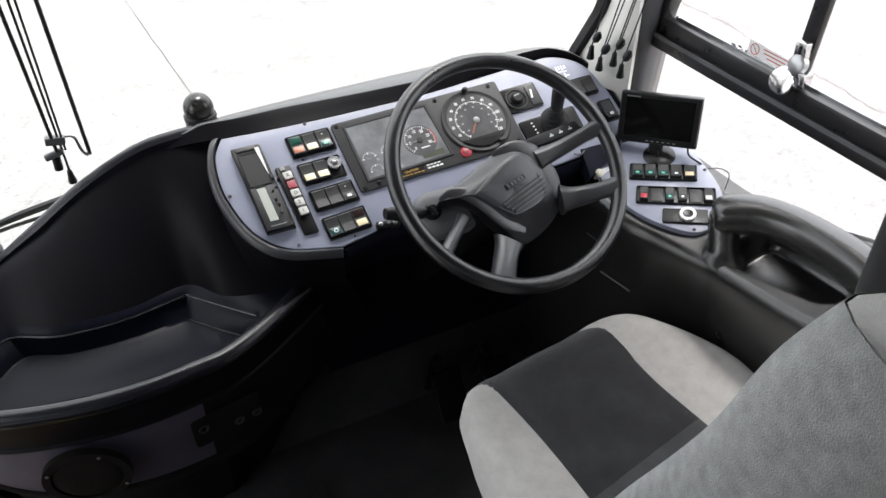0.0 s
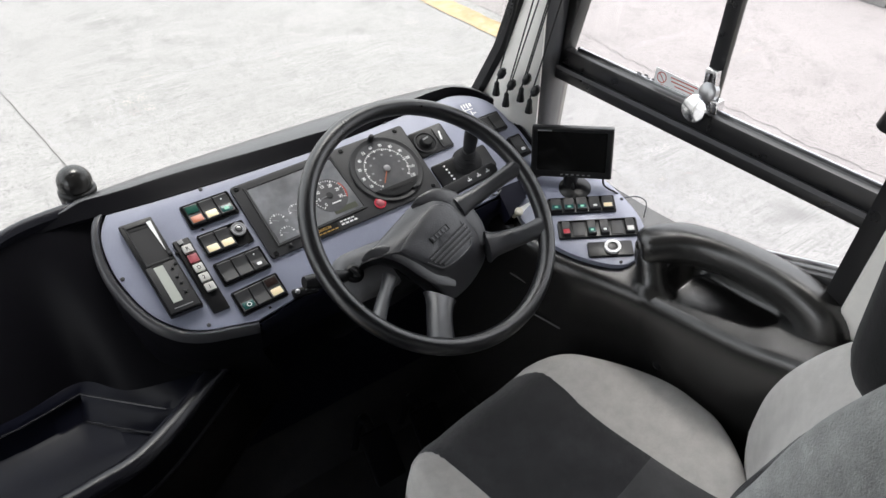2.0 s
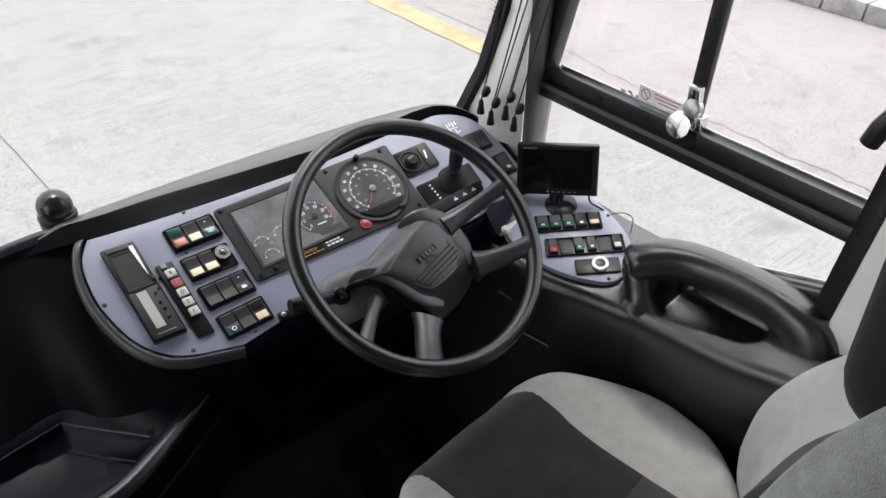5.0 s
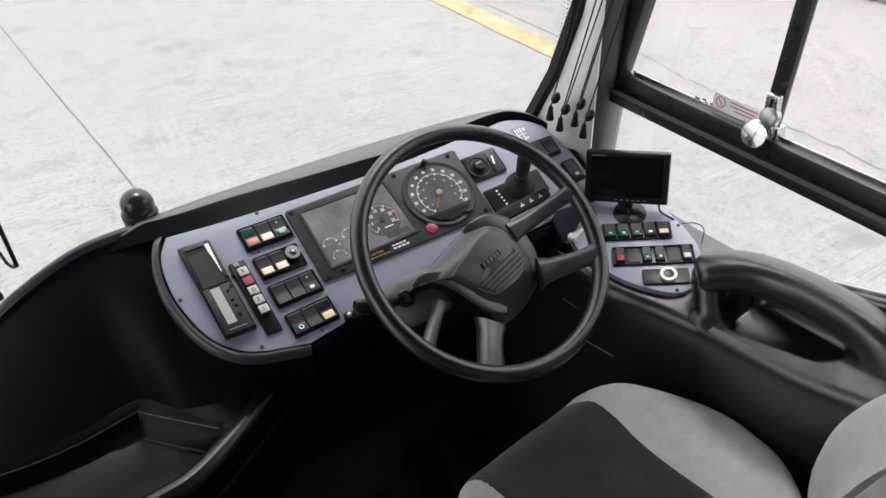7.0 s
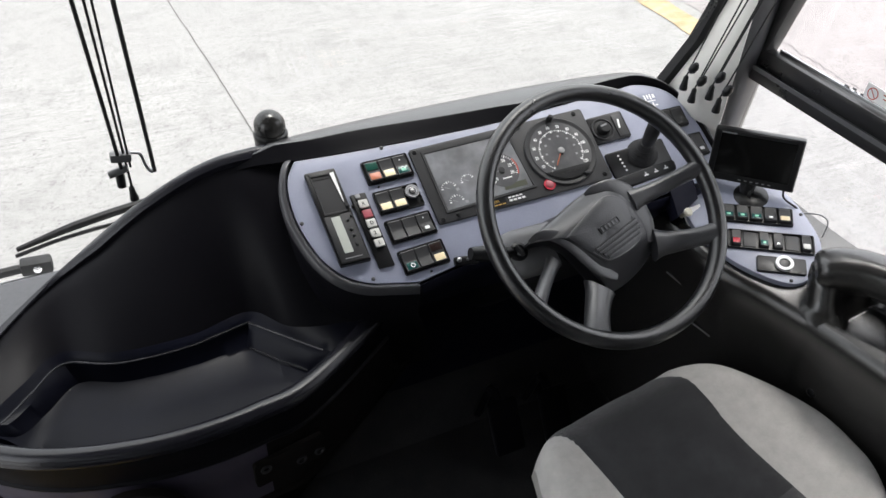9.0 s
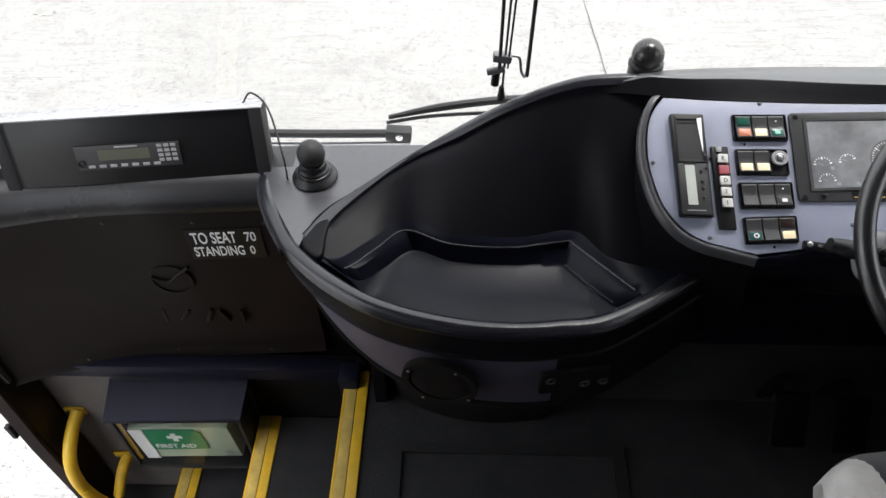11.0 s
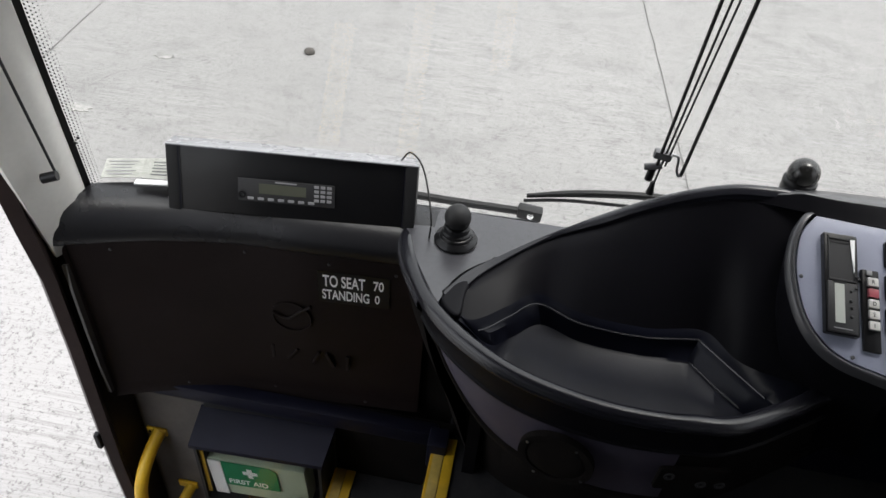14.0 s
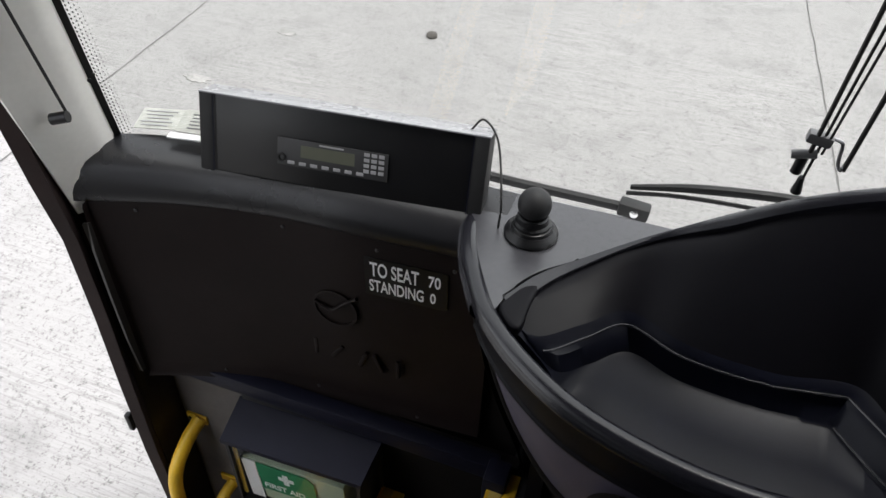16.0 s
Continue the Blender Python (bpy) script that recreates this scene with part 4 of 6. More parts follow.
    # radio set on end: deep case, card recess above, faceplate with display below
    rm = slant(-0.1965, 0.023, 0.0, -0.12)
    inner_ = [(0.021, 0.080), (-0.0195, 0.080), (-0.0195, 0.006), (0.021, 0.006)]
    rad = part("radio", slab(rounded(0.054, 0.178, 0.002, 2), rm, -0.004, 0.016, 0.0015), M_BLACK, d, "black radio with a pale display")
    part("card_recess", loft([[rm @ V((x * k, 0.043 + (y - 0.043) * k, z)) for x, y in inner_] for k, z in ((1.06, 0.0155), (1.04, 0.0185), (0.97, 0.0185), (0.94, 0.0165), (0.05, 0.0165))], True, True), M_BLANK, rad, "charcoal card recess")
    part("slit", box((0.034, 0.004, 0.0012), on(rm, 0.0, 0.074, 0.0168)), M_MATT, rad)
    part("faceplate", slab(rounded(0.048, 0.088, 0.002, 2), on(rm, 0.0, -0.0425), 0.015, 0.0195, 0.0012), M_BLANK, rad)
    part("display", box((0.0155, 0.068, 0.001), on(rm, -0.0045, -0.0355, 0.0196)), M_LCD, rad)
    part("display_edge", box((0.019, 0.003, 0.002), on(rm, -0.0045, 0.001, 0.0194)), M_MATT, rad)
    part("paper_slip", slab(((-0.003, 0.028), (0.0045, 0.029), (0.0025, -0.028), (0.0015, -0.030)), on(rm, 0.018, 0.052, 0.0), 0.016, 0.0195), M_WHITE, rad, "white sliver of paper in the slot")
    for x, y, r in ((0.0235, 0.014, 0.0032), (0.0225, -0.006, 0.0026), (0.014, -0.012, 0.0022), (0.0135, -0.029, 0.0026), (0.0145, -0.041, 0.0026), (0.0135, -0.057, 0.0026)):
        part("button", turned(((r, 0), (r, 0.003), (r * 0.7, 0.0042), (0, 0.0044)), on(rm, x, y, 0.0185), 12), M_CLUSTER, rad)
    part("face_slot", box((0.03, 0.0016, 0.0006), on(rm, 0.0, -0.079, 0.0197)), M_SILVER, rad)
    for x, y in ((-0.02, 0.084), (0.02, 0.084), (0.02, -0.084), (-0.02, -0.084)):
        part("screw", turned(((0.0022, 0), (0.0022, 0.001), (0, 0.0014)), on(rm, x, y, 0.016), 8), M_MATT, rad)
    # gear selector strip with lit keys
    st = part("selector_strip", slab(rounded(0.028, 0.143, 0.002, 2), slant(-0.147, -0.019, 0, -0.12), -0.004, 0.0065, 0.0015), M_BLACK, d, "gear selector key strip")
    for i, (y, c) in enumerate(((0.030, M_IVORYKEY), (0.0105, M_DULLRED), (-0.008, M_IVORYKEY), (-0.027, M_IVORYKEY), (-0.046, M_IVORYKEY))):
        km = slant(-0.1445, y, 0.010, -0.12)
        key = part("key", box((0.0165, 0.0150, 0.009), km, 0.0018), c, st)
        if i != 1:
            words("RND21"[i], 0.0095, km @ pose(-0.003, -0.0034, 0.0044), M_BLANK, key, "letter", 0.9)
    part("lock", box((0.009, 0.008, 0.005), slant(-0.149, 0.047, 0.008, -0.12), 0.001), M_SILVER, st)
    part("side_stud", turned(((0.003, 0), (0.003, 0.004), (0, 0.005)), slant(-0.162, 0.034, 0.0), 10), M_BLACK, st)
    # four banks of switches
    banks = ((-0.078, 0.0785, 0.087, 0.046, -0.10, (dict(lens=M_ORANGE, hood=M_GREENCAP), dict(lens=M_AMBER), dict(lens=M_TEALDARK, mark=M_GREENMARK, dot=True))),
             (-0.0805, 0.019, 0.083, 0.045, -0.097, (dict(lens=M_AMBER), dict(lens=M_AMBER), None)),
             (-0.0800, -0.038, 0.086, 0.045, -0.08, (dict(), dict(), dict(lens=M_BLANK, mark=M_WHITE, dot=True))),
             (-0.0795, -0.0965, 0.085, 0.046, -0.05, (dict(lens=M_TEALDARK), dict(), dict(lens=M_AMBER, hood=M_BROWNCAP))))
    for x, y, w, h, s, keys in banks:
        b = bezel(d, slant(x, y, 0, s), w, h)
        for i, k in enumerate(keys):
            m = slant(x, y, 0.002, s) @ pose((i - 1) * 0.0262, 0, 0)
            if k is None:
                knob = part("turn_knob", ring_flat(0.0085, 0.0125, m @ pose(0.001, 0.006, 0.004), 0, 0.007, 26), M_SILVER, b, "round knob with bright rings")
                part("cap", turned(((0.0084, 0), (0.0084, 0.006), (0.0065, 0.0075), (0.0, 0.0078)), m @ pose(0.001, 0.006, 0.004), 20), M_STEEL, knob)
                part("inner_ring", ring_flat(0.0045, 0.006, m @ pose(0.001, 0.006, 0.0115), 0, 0.0006, 20), M_MATT, knob)
                continue
            r = rocker(b, m, 0.0245, h * 0.84, **k)
            if y < -0.09 and i == 0:
                part("ring_mark", ring_flat(0.0026, 0.0042, m @ pose(0.001, -0.25 * h * 0.84, 0.0098, -6.5, 0, 0), 0, 0.0006, 16), M_WHITE, r)
    # light switch and vent plate to the right of the cluster
    v = part("light_switch_plate", slab(rounded(0.076, 0.056, 0.004, 3), slant(0.362, 0.0135, 0, -0.08), -0.004, 0.005, 0.0015), M_BLACK, d, "black plate with rotary light switch")
    vm = slant(0.348, 0.0135, 0.005, -0.08)
    part("dial_well", loft([[vm @ V((r * math.cos(a), r * math.sin(a), z)) for a in (2 * math.pi * j / 30 for j in range(30))] for r, z in ((0.0235, 0.0), (0.0230, 0.003), (0.0205, 0.003), (0.0185, 0.0005))], True), M_BLANK, v)
    part("rotary_knob", turned(((0.0182, 0.0004), (0.0182, 0.001), (0.0125, 0.002), (0.0115, 0.012), (0.0095, 0.014), (0.0, 0.014)), vm, 24), M_MATT, v)
    part("pointer", box((0.013, 0.003, 0.001), vm @ pose(-0.002, 0.004, 0.0145, 0, 0, 8)), M_SILVER, v)
    part("slot_frame", slab(rounded(0.021, 0.046, 0.002, 2), slant(0.3855, 0.0105, 0.004, -0.08), 0.0, 0.003, 0.0008), M_BLANK, v)
    part("tab", box((0.0036, 0.019, 0.002), slant(0.383, 0.0135, 0.0075, -0.08) @ pose(0, 0, 0, 0, 0, -14)), M_WHITE, v)
    g = part("gear_plate", slab(rounded(0.128, 0.052, 0.004, 3), slant(0.392, -0.064, 0, -0.06), -0.004, 0.004, 0.0015), M_BLACK, d, "black gear lever plate with markings")
    for i in range(5):
        part("gate_mark", box((0.004, 0.003, 0.0004), on(DASH, 0.3535 + 0.0008 * i, -0.046 - i * 0.008, 0.0043)), M_WHITE, g)
    for i, (x, y, w, h) in enumerate(((0.498, -0.012, 0.056, 0.044), (0.524, -0.080, 0.030, 0.05))):
        b = bezel(d, slant(x, y), w, h)
        for k in range(2 if i == 0 else 1):
            rocker(b, slant(x, y, 0.002) @ pose((k - 0.5) * 0.0265 * (1 - i), 0, 0), 0.0245, h * 0.84, mark=M_WHITE if i else None)
    lab = part("diagram_label", slab(rounded(0.034, 0.036, 0.002, 2), slant(0.474, 0.037, 0, -0.15), 0.0002, 0.0008), M_FACIA, d, "small gear diagram label")
    for dx, dy, ww, hh in ((-0.009, 0.008, 0.003, 0.012), (-0.003, 0.010, 0.003, 0.009), (0.003, 0.009, 0.003, 0.012), (0.010, 0.010, 0.005, 0.008), (0.0, 0.0, 0.022, 0.002), (-0.008, -0.009, 0.008, 0.003), (-0.008, -0.006, 0.003, 0.009), (0.003, -0.009, 0.003, 0.011), (0.009, -0.010, 0.006, 0.003)):
        part("print", box((ww, hh, 0.0004), slant(0.474, 0.037, 0.001, -0.15) @ pose(dx, dy, 0)), M_WHITE, lab)
    # black catch with studs under the facia edge
    c = part("catch", box((0.046, 0.016, 0.014), on(DASH, -0.010, -0.130, 0.002, -14), 0.004), M_BLACK, d, "small black catch with grey studs")
    for dx, r in ((-0.014, 0.0045), (0.002, 0.003), (0.014, 0.0045)):
        part("stud", turned(((r, 0), (r, 0.003), (r * 0.6, 0.0042), (0, 0.0042)), on(DASH, -0.010, -0.130, 0.009, -14) @ pose(dx, 0.001, 0), 12), M_STEEL if r > 0.004 else M_GUNMETAL, c)
    return d


def build_gear_lever():
    g = thing("gear_lever", dash(0.40, -0.055), "short black gear lever with ribbed gaiter on the dash", "gear lever")
    base = dash(0.402, -0.058, 0.004)
    tip = V((0.822, 1.205, 0.905))
    prof = [(0.031, 0.0), (0.030, 0.004), (0.024, 0.008), (0.026, 0.013), (0.019, 0.017), (0.021, 0.023), (0.015, 0.027), (0.017, 0.033), (0.013, 0.037), (0.012, 0.045)]
    m = frame_at(base, tip - base, (0, 1, 0.5))
    part("gaiter", turned(prof, m, 22), M_RUBBER, g)
    part("stick", tube((base, tip), 0.008, 4, 12, smooth=False), M_BLACK, g)
    part("knob", turned(((0.009, -0.045), (0.0125, -0.038), (0.0135, -0.005), (0.0135, 0.020), (0.009, 0.027), (0.0, 0.028)), frame_at(tip - V((0, 0, 0.012)), tip - base, (0, 1, 0.5)), 18), M_MATT, g)


# ---- steering wheel ----
WHEEL = basis(V((0.634, 1.066, 0.861)), V((1.0, 0.0, -0.017)), V((0.010, 0.807, 0.591)), V((0.014, -0.591, 0.807)))


def build_wheel():
    w = thing("steering_wheel", WHEEL.translation, "black four-spoked steering wheel with ribbed centre pad", "steering wheel")
    R, r = 0.2118, 0.0147
    rings = []
    for i in range(128):
        a = 2 * math.pi * i / 128
        c, out = V((R * math.cos(a), R * math.sin(a), 0)), V((math.cos(a), math.sin(a), 0))
        ring = []
        for k in range(16):
            b = 2 * math.pi * k / 16
            q = r * (1 - 0.05 * math.cos(2 * b)) * (1 - (0.045 if k in (11, 12, 13) and i % 4 < 2 else 0))  # finger grips underneath
            ring.append(WHEEL @ (c + out * q * math.cos(b) + V((0, 0, q * math.sin(b)))))
        rings.append(ring)
    part("rim", loft(rings + rings[:1], True), M_RIM, w)

    def spoke(p0, p1, w0, w1, z0, z1, sag=0.012, thick=0.012):
        p0, p1 = V((*p0, z0)), V((*p1, z1))
        mid = p0.lerp(p1, 0.5) - V((0, 0, sag))
        line = spline((p0, mid, p1), 12)
        rows = []
        for i, p in enumerate(line):
            f = i / 12
            half = (w0 + (w1 - w0) * f) / 2 * (1 + 0.35 * (2 * f - 1) ** 4)
            t = (p1 - p0).normalized()
            s = t.cross(V((0, 0, 1))).normalized()
            ring = [(-1, -0.2), (-0.92, 0.45), (-0.66, 0.9), (-0.25, 1.08), (0.25, 1.08), (0.66, 0.9), (0.92, 0.45), (1, -0.2), (0.8, -0.9), (-0.8, -0.9)]
            rows.append([WHEEL @ (p + s * half * a + V((0, 0, thick * b))) for a, b in ring])
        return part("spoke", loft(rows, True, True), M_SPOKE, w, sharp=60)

    spoke((-0.088, -0.048), (-0.1750, -0.1175), 0.021, 0.023, -0.064, 0.0, sag=0.004)
    spoke((-0.026, -0.112), (-0.0945, -0.1930), 0.045, 0.047, -0.058, 0.0, sag=0.006, thick=0.013)
    spoke((0.098, -0.066), (0.184, -0.082), 0.046, 0.028, -0.050, 0.0)
    spoke((0.078, 0.014), (0.202, 0.035), 0.034, 0.025, -0.043, 0.0, sag=0.008)

    # hub: an irregular block with a wing towards the narrow spoke; a crease parts it from the pad above
    def closed(pts):
        pts = [V(p) for p in pts]
        for _ in range(2):
            pts = [p for i, q in enumerate(pts) for p in (q.lerp(pts[(i + 1) % len(pts)], 0.25), q.lerp(pts[(i + 1) % len(pts)], 0.75))]
        return pts

    skirt = closed([(-0.132, -0.012, -0.052), (-0.100, 0.006, -0.052), (-0.062, 0.022, -0.058), (-0.026, 0.038, -0.058), (0.008, 0.052, -0.055), (0.036, 0.058, -0.048), (0.068, 0.055, -0.045),
                    (0.098, 0.034, -0.045), (0.108, -0.005, -0.048), (0.116, -0.045, -0.054), (0.105, -0.080, -0.070), (0.072, -0.105, -0.083), (0.032, -0.120, -0.083), (-0.008, -0.125, -0.064),
                    (-0.023, -0.102, -0.051), (-0.036, -0.076, -0.050), (-0.050, -0.053, -0.050), (-0.063, -0.030, -0.050), (-0.084, -0.014, -0.050), (-0.104, -0.010, -0.050)])
    face = closed([(-0.066, -0.019, -0.033), (-0.048, -0.007, -0.033), (-0.020, 0.009, -0.032), (0.010, 0.027, -0.032), (0.028, 0.033, -0.032), (0.048, 0.031, -0.032), (0.063, 0.017, -0.032),
                   (0.067, -0.010, -0.032), (0.069, -0.034, -0.032), (0.068, -0.052, -0.033), (0.055, -0.064, -0.033), (0.026, -0.073, -0.033), (-0.004, -0.078, -0.034), (-0.018, -0.071, -0.034),
                   (-0.031, -0.059, -0.033), (-0.043, -0.046, -0.033), (-0.053, -0.034, -0.033), (-0.060, -0.027, -0.033), (-0.063, -0.023, -0.033), (-0.065, -0.021, -0.033)])
    mid = V((0.010, -0.020, 0))

    def ring_of(pts, k, dz):
        return [WHEEL @ V((mid.x + (p.x - mid.x) * k, mid.y + (p.y - mid.y) * k, p.z + dz)) for p in pts]

    hub = [ring_of(skirt, k, dz) for k, dz in ((0.70, -0.002), (0.960, -0.002), (0.972, -0.005), (0.992, -0.005), (1.0, -0.008), (1.0, -0.014), (0.985, -0.030), (0.93, -0.046), (0.80, -0.060))]
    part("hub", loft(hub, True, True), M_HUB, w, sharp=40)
    pad_rows = [ring_of(face, k, dz) for k, dz in ((0.05, 0.0024), (0.5, 0.0022), (0.8, 0.0014), (0.93, 0.0004), (0.985, -0.0008), (1.0, -0.0022))]
    for f, dz in ((0.10, -0.0012), (0.22, -0.0004), (0.55, 0.0004), (0.80, 0.0010), (0.93, 0.0002), (0.985, -0.0014), (1.0, -0.004)):
        pad_rows.append([WHEEL @ (p.lerp(q, f) + V((0, 0, dz))) for p, q in zip(face, skirt)])
    pad = part("centre_pad", loft(pad_rows, True, True), M_PAD, w, "grained centre pad with ribs", sharp=34)
    # straps lying over the pad's two ends
    up_ = WHEEL.col[2][:3]
    for line, rr in ((((0.002, 0.046, -0.050), (0.020, 0.050, -0.043), (0.050, 0.048, -0.0385), (0.074, 0.032, -0.0375), (0.086, 0.005, -0.0385), (0.093, -0.028, -0.041), (0.096, -0.062, -0.047)), (0.003, 0.008, 0.013, 0.017, 0.018, 0.017, 0.008)),
                     (((-0.126, -0.008, -0.0505), (-0.104, -0.003, -0.0455), (-0.080, -0.012, -0.0415), (-0.058, -0.034, -0.0395), (-0.040, -0.062, -0.0395), (-0.020, -0.086, -0.0425), (0.008, -0.104, -0.049)), (0.003, 0.008, 0.012, 0.013, 0.013, 0.012, 0.006))):
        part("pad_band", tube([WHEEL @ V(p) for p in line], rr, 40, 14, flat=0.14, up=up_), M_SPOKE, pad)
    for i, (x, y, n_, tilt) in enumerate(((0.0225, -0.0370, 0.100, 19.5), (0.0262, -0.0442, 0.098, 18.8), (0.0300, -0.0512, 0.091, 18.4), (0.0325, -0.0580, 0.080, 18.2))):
        # Groove shade as black strips, light on the ribs as paler grey.
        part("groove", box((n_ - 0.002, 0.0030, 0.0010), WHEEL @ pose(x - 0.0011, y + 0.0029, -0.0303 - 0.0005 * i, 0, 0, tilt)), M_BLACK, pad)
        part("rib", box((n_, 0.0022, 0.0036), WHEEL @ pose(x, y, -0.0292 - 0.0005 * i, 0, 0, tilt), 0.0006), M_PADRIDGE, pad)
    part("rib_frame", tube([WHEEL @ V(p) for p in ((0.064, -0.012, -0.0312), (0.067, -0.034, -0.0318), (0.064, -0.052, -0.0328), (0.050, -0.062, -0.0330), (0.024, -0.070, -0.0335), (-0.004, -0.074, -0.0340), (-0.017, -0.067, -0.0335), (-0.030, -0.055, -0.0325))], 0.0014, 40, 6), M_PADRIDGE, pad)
    em = WHEEL @ pose(0.0145, -0.0180, -0.0294, 0, 0, 17)
    part("emblem", loft([[em @ V((x * k, y * q, z)) for x, y in ((-0.022, -0.0055), (0.022, -0.0055), (0.022, 0.0055), (-0.022, 0.0055))] for k, q, z in ((1, 1, -0.001), (1, 1, 0.0010), (0.95, 0.8, 0.0010), (0.95, 0.8, -0.001))], True), M_HUB, pad)
    for i in range(5):
        part("emblem_stroke", box((0.0036, 0.0066, 0.0014), em @ pose(-0.0165 + i * 0.0083, 0.0, 0.0)), M_PADRIDGE, pad)
    # column, ignition shroud, stalks
    c = thing("steering_column", WHEEL @ V((0, 0, -0.35)), "black steering column with grey shroud, key switch and stalks", "steering column")
    part("shaft", tube((WHEEL @ V((-0.005, -0.02, -0.09)), WHEEL @ V((-0.02, 0.02, -0.6))), (0.055, 0.065), 6, 16, smooth=False), M_BLACK, c)
    body = []
    for z, k, dx in ((-0.098, 0.55, 0.0), (-0.102, 0.80, 0.0), (-0.113, 0.96, 0.0), (-0.130, 1.0, 0.0), (-0.160, 0.96, 0.006), (-0.20, 0.80, 0.03), (-0.24, 0.55, 0.05)):
        body.append([WHEEL @ V((-0.086 + dx + x * k, -0.012 + y * k, z)) for x, y in rounded(0.140, 0.086, 0.036, 6)])
    part("shroud", loft(body, True, True), M_SHROUD, c, "grey column shroud", sharp=60)
    key = part("key_barrel", turned(((0.015, -0.02), (0.0165, 0.0), (0.0165, 0.010), (0.012, 0.012), (0.0, 0.006)), on(WHEEL, -0.126, -0.012, -0.108), 20), M_BLACK, c)
    part("key", box((0.004, 0.02, 0.02), on(WHEEL, -0.126, -0.012, -0.096, 30), 0.001), M_MATT, key)
    part("indicator_stalk", tube((WHEEL @ V((-0.12, -0.012, -0.11)), WHEEL @ V((-0.16, -0.006, -0.10)), WHEEL @ V((-0.185, -0.002, -0.095)), WHEEL @ V((-0.215, 0.004, -0.09))), (0.008, 0.013, 0.0145, 0.010), 14, 14), M_BLACK, c)
    wm = WHEEL @ pose(0.124, 0.0535, -0.044, 0, -9, 4)
    ws = part("wiper_stalk", slab(rounded(0.130, 0.021, 0.007, 4), wm, -0.011, 0.006, 0.004), M_BLANK, c, "broad black wiper stalk with symbols")
    for i in range(3):
        part("symbol", box((0.008, 0.0028, 0.0006), wm @ pose(0.004 + i * 0.020, -0.0015, 0.0063)), M_WHITE, ws)
        part("symbol_stem", box((0.002, 0.0065, 0.0006), wm @ pose(0.004 + i * 0.020, 0.0005, 0.0064)), M_WHITE, ws)



build_dash()
build_gear_lever()
build_wheel()


# ---- storage bowl and shelf left of the dashboard ----
UP = ((-0.432, 1.300, 0.600), (-0.395, 1.365, 0.602), (-0.34, 1.415, 0.612), (-0.25, 1.462, 0.652), (-0.16, 1.478, 0.708), (-0.05, 1.483, 0.778), (0.06, 1.48, 0.830), (0.145, 1.474, 0.846), (0.225, 1.466, 0.850))
FRONT = ((-0.462, 1.292, 0.600), (-0.432, 1.253, 0.600), (-0.375, 1.201, 0.600), (-0.29, 1.148, 0.600), (-0.19, 1.115, 0.600), (-0.08, 1.099, 0.600), (0.04, 1.106, 0.600), (0.15, 1.138, 0.600), (0.42, 1.33, 0.590))
BACKFLOOR = ((-0.398, 1.262, 0.598), (-0.362, 1.262, 0.588), (-0.307, 1.312, 0.586), (-0.247, 1.366, 0.584), (-0.153, 1.331, 0.583), (-0.03, 1.323, 0.583), (0.080, 1.341, 0.584), (0.145, 1.272, 0.584), (0.27, 1.235, 0.588))
TRAYBACK = ((-0.396, 1.258, 0.597), (-0.353, 1.248, 0.575), (-0.300, 1.299, 0.572), (-0.244, 1.352, 0.570), (-0.154, 1.318, 0.569), (-0.03, 1.310, 0.570), (0.073, 1.328, 0.572), (0.132, 1.260, 0.574), (0.196, 1.188, 0.577))
FLOORBACK = ((-0.394, 1.255, 0.596), (-0.330, 1.240, 0.548), (-0.285, 1.288, 0.528), (-0.231, 1.336, 0.526), (-0.15, 1.306, 0.526), (-0.03, 1.298, 0.526), (0.060, 1.308, 0.526), (0.108, 1.250, 0.527), (0.160, 1.192, 0.530))
FLOORFRONT = ((-0.398, 1.250, 0.597), (-0.345, 1.232, 0.562), (-0.310, 1.212, 0.530), (-0.25, 1.182, 0.526), (-0.16, 1.154, 0.526), (-0.07, 1.141, 0.526), (0.03, 1.145, 0.526), (0.10, 1.160, 0.528), (0.160, 1.182, 0.530))


def band(s):
    """Depth of the black band below the front rim along its length."""
    k = min(1.0, max(0.0, s / 0.45))
    return 0.061 + 0.026 * k * k * (3 - 2 * k)


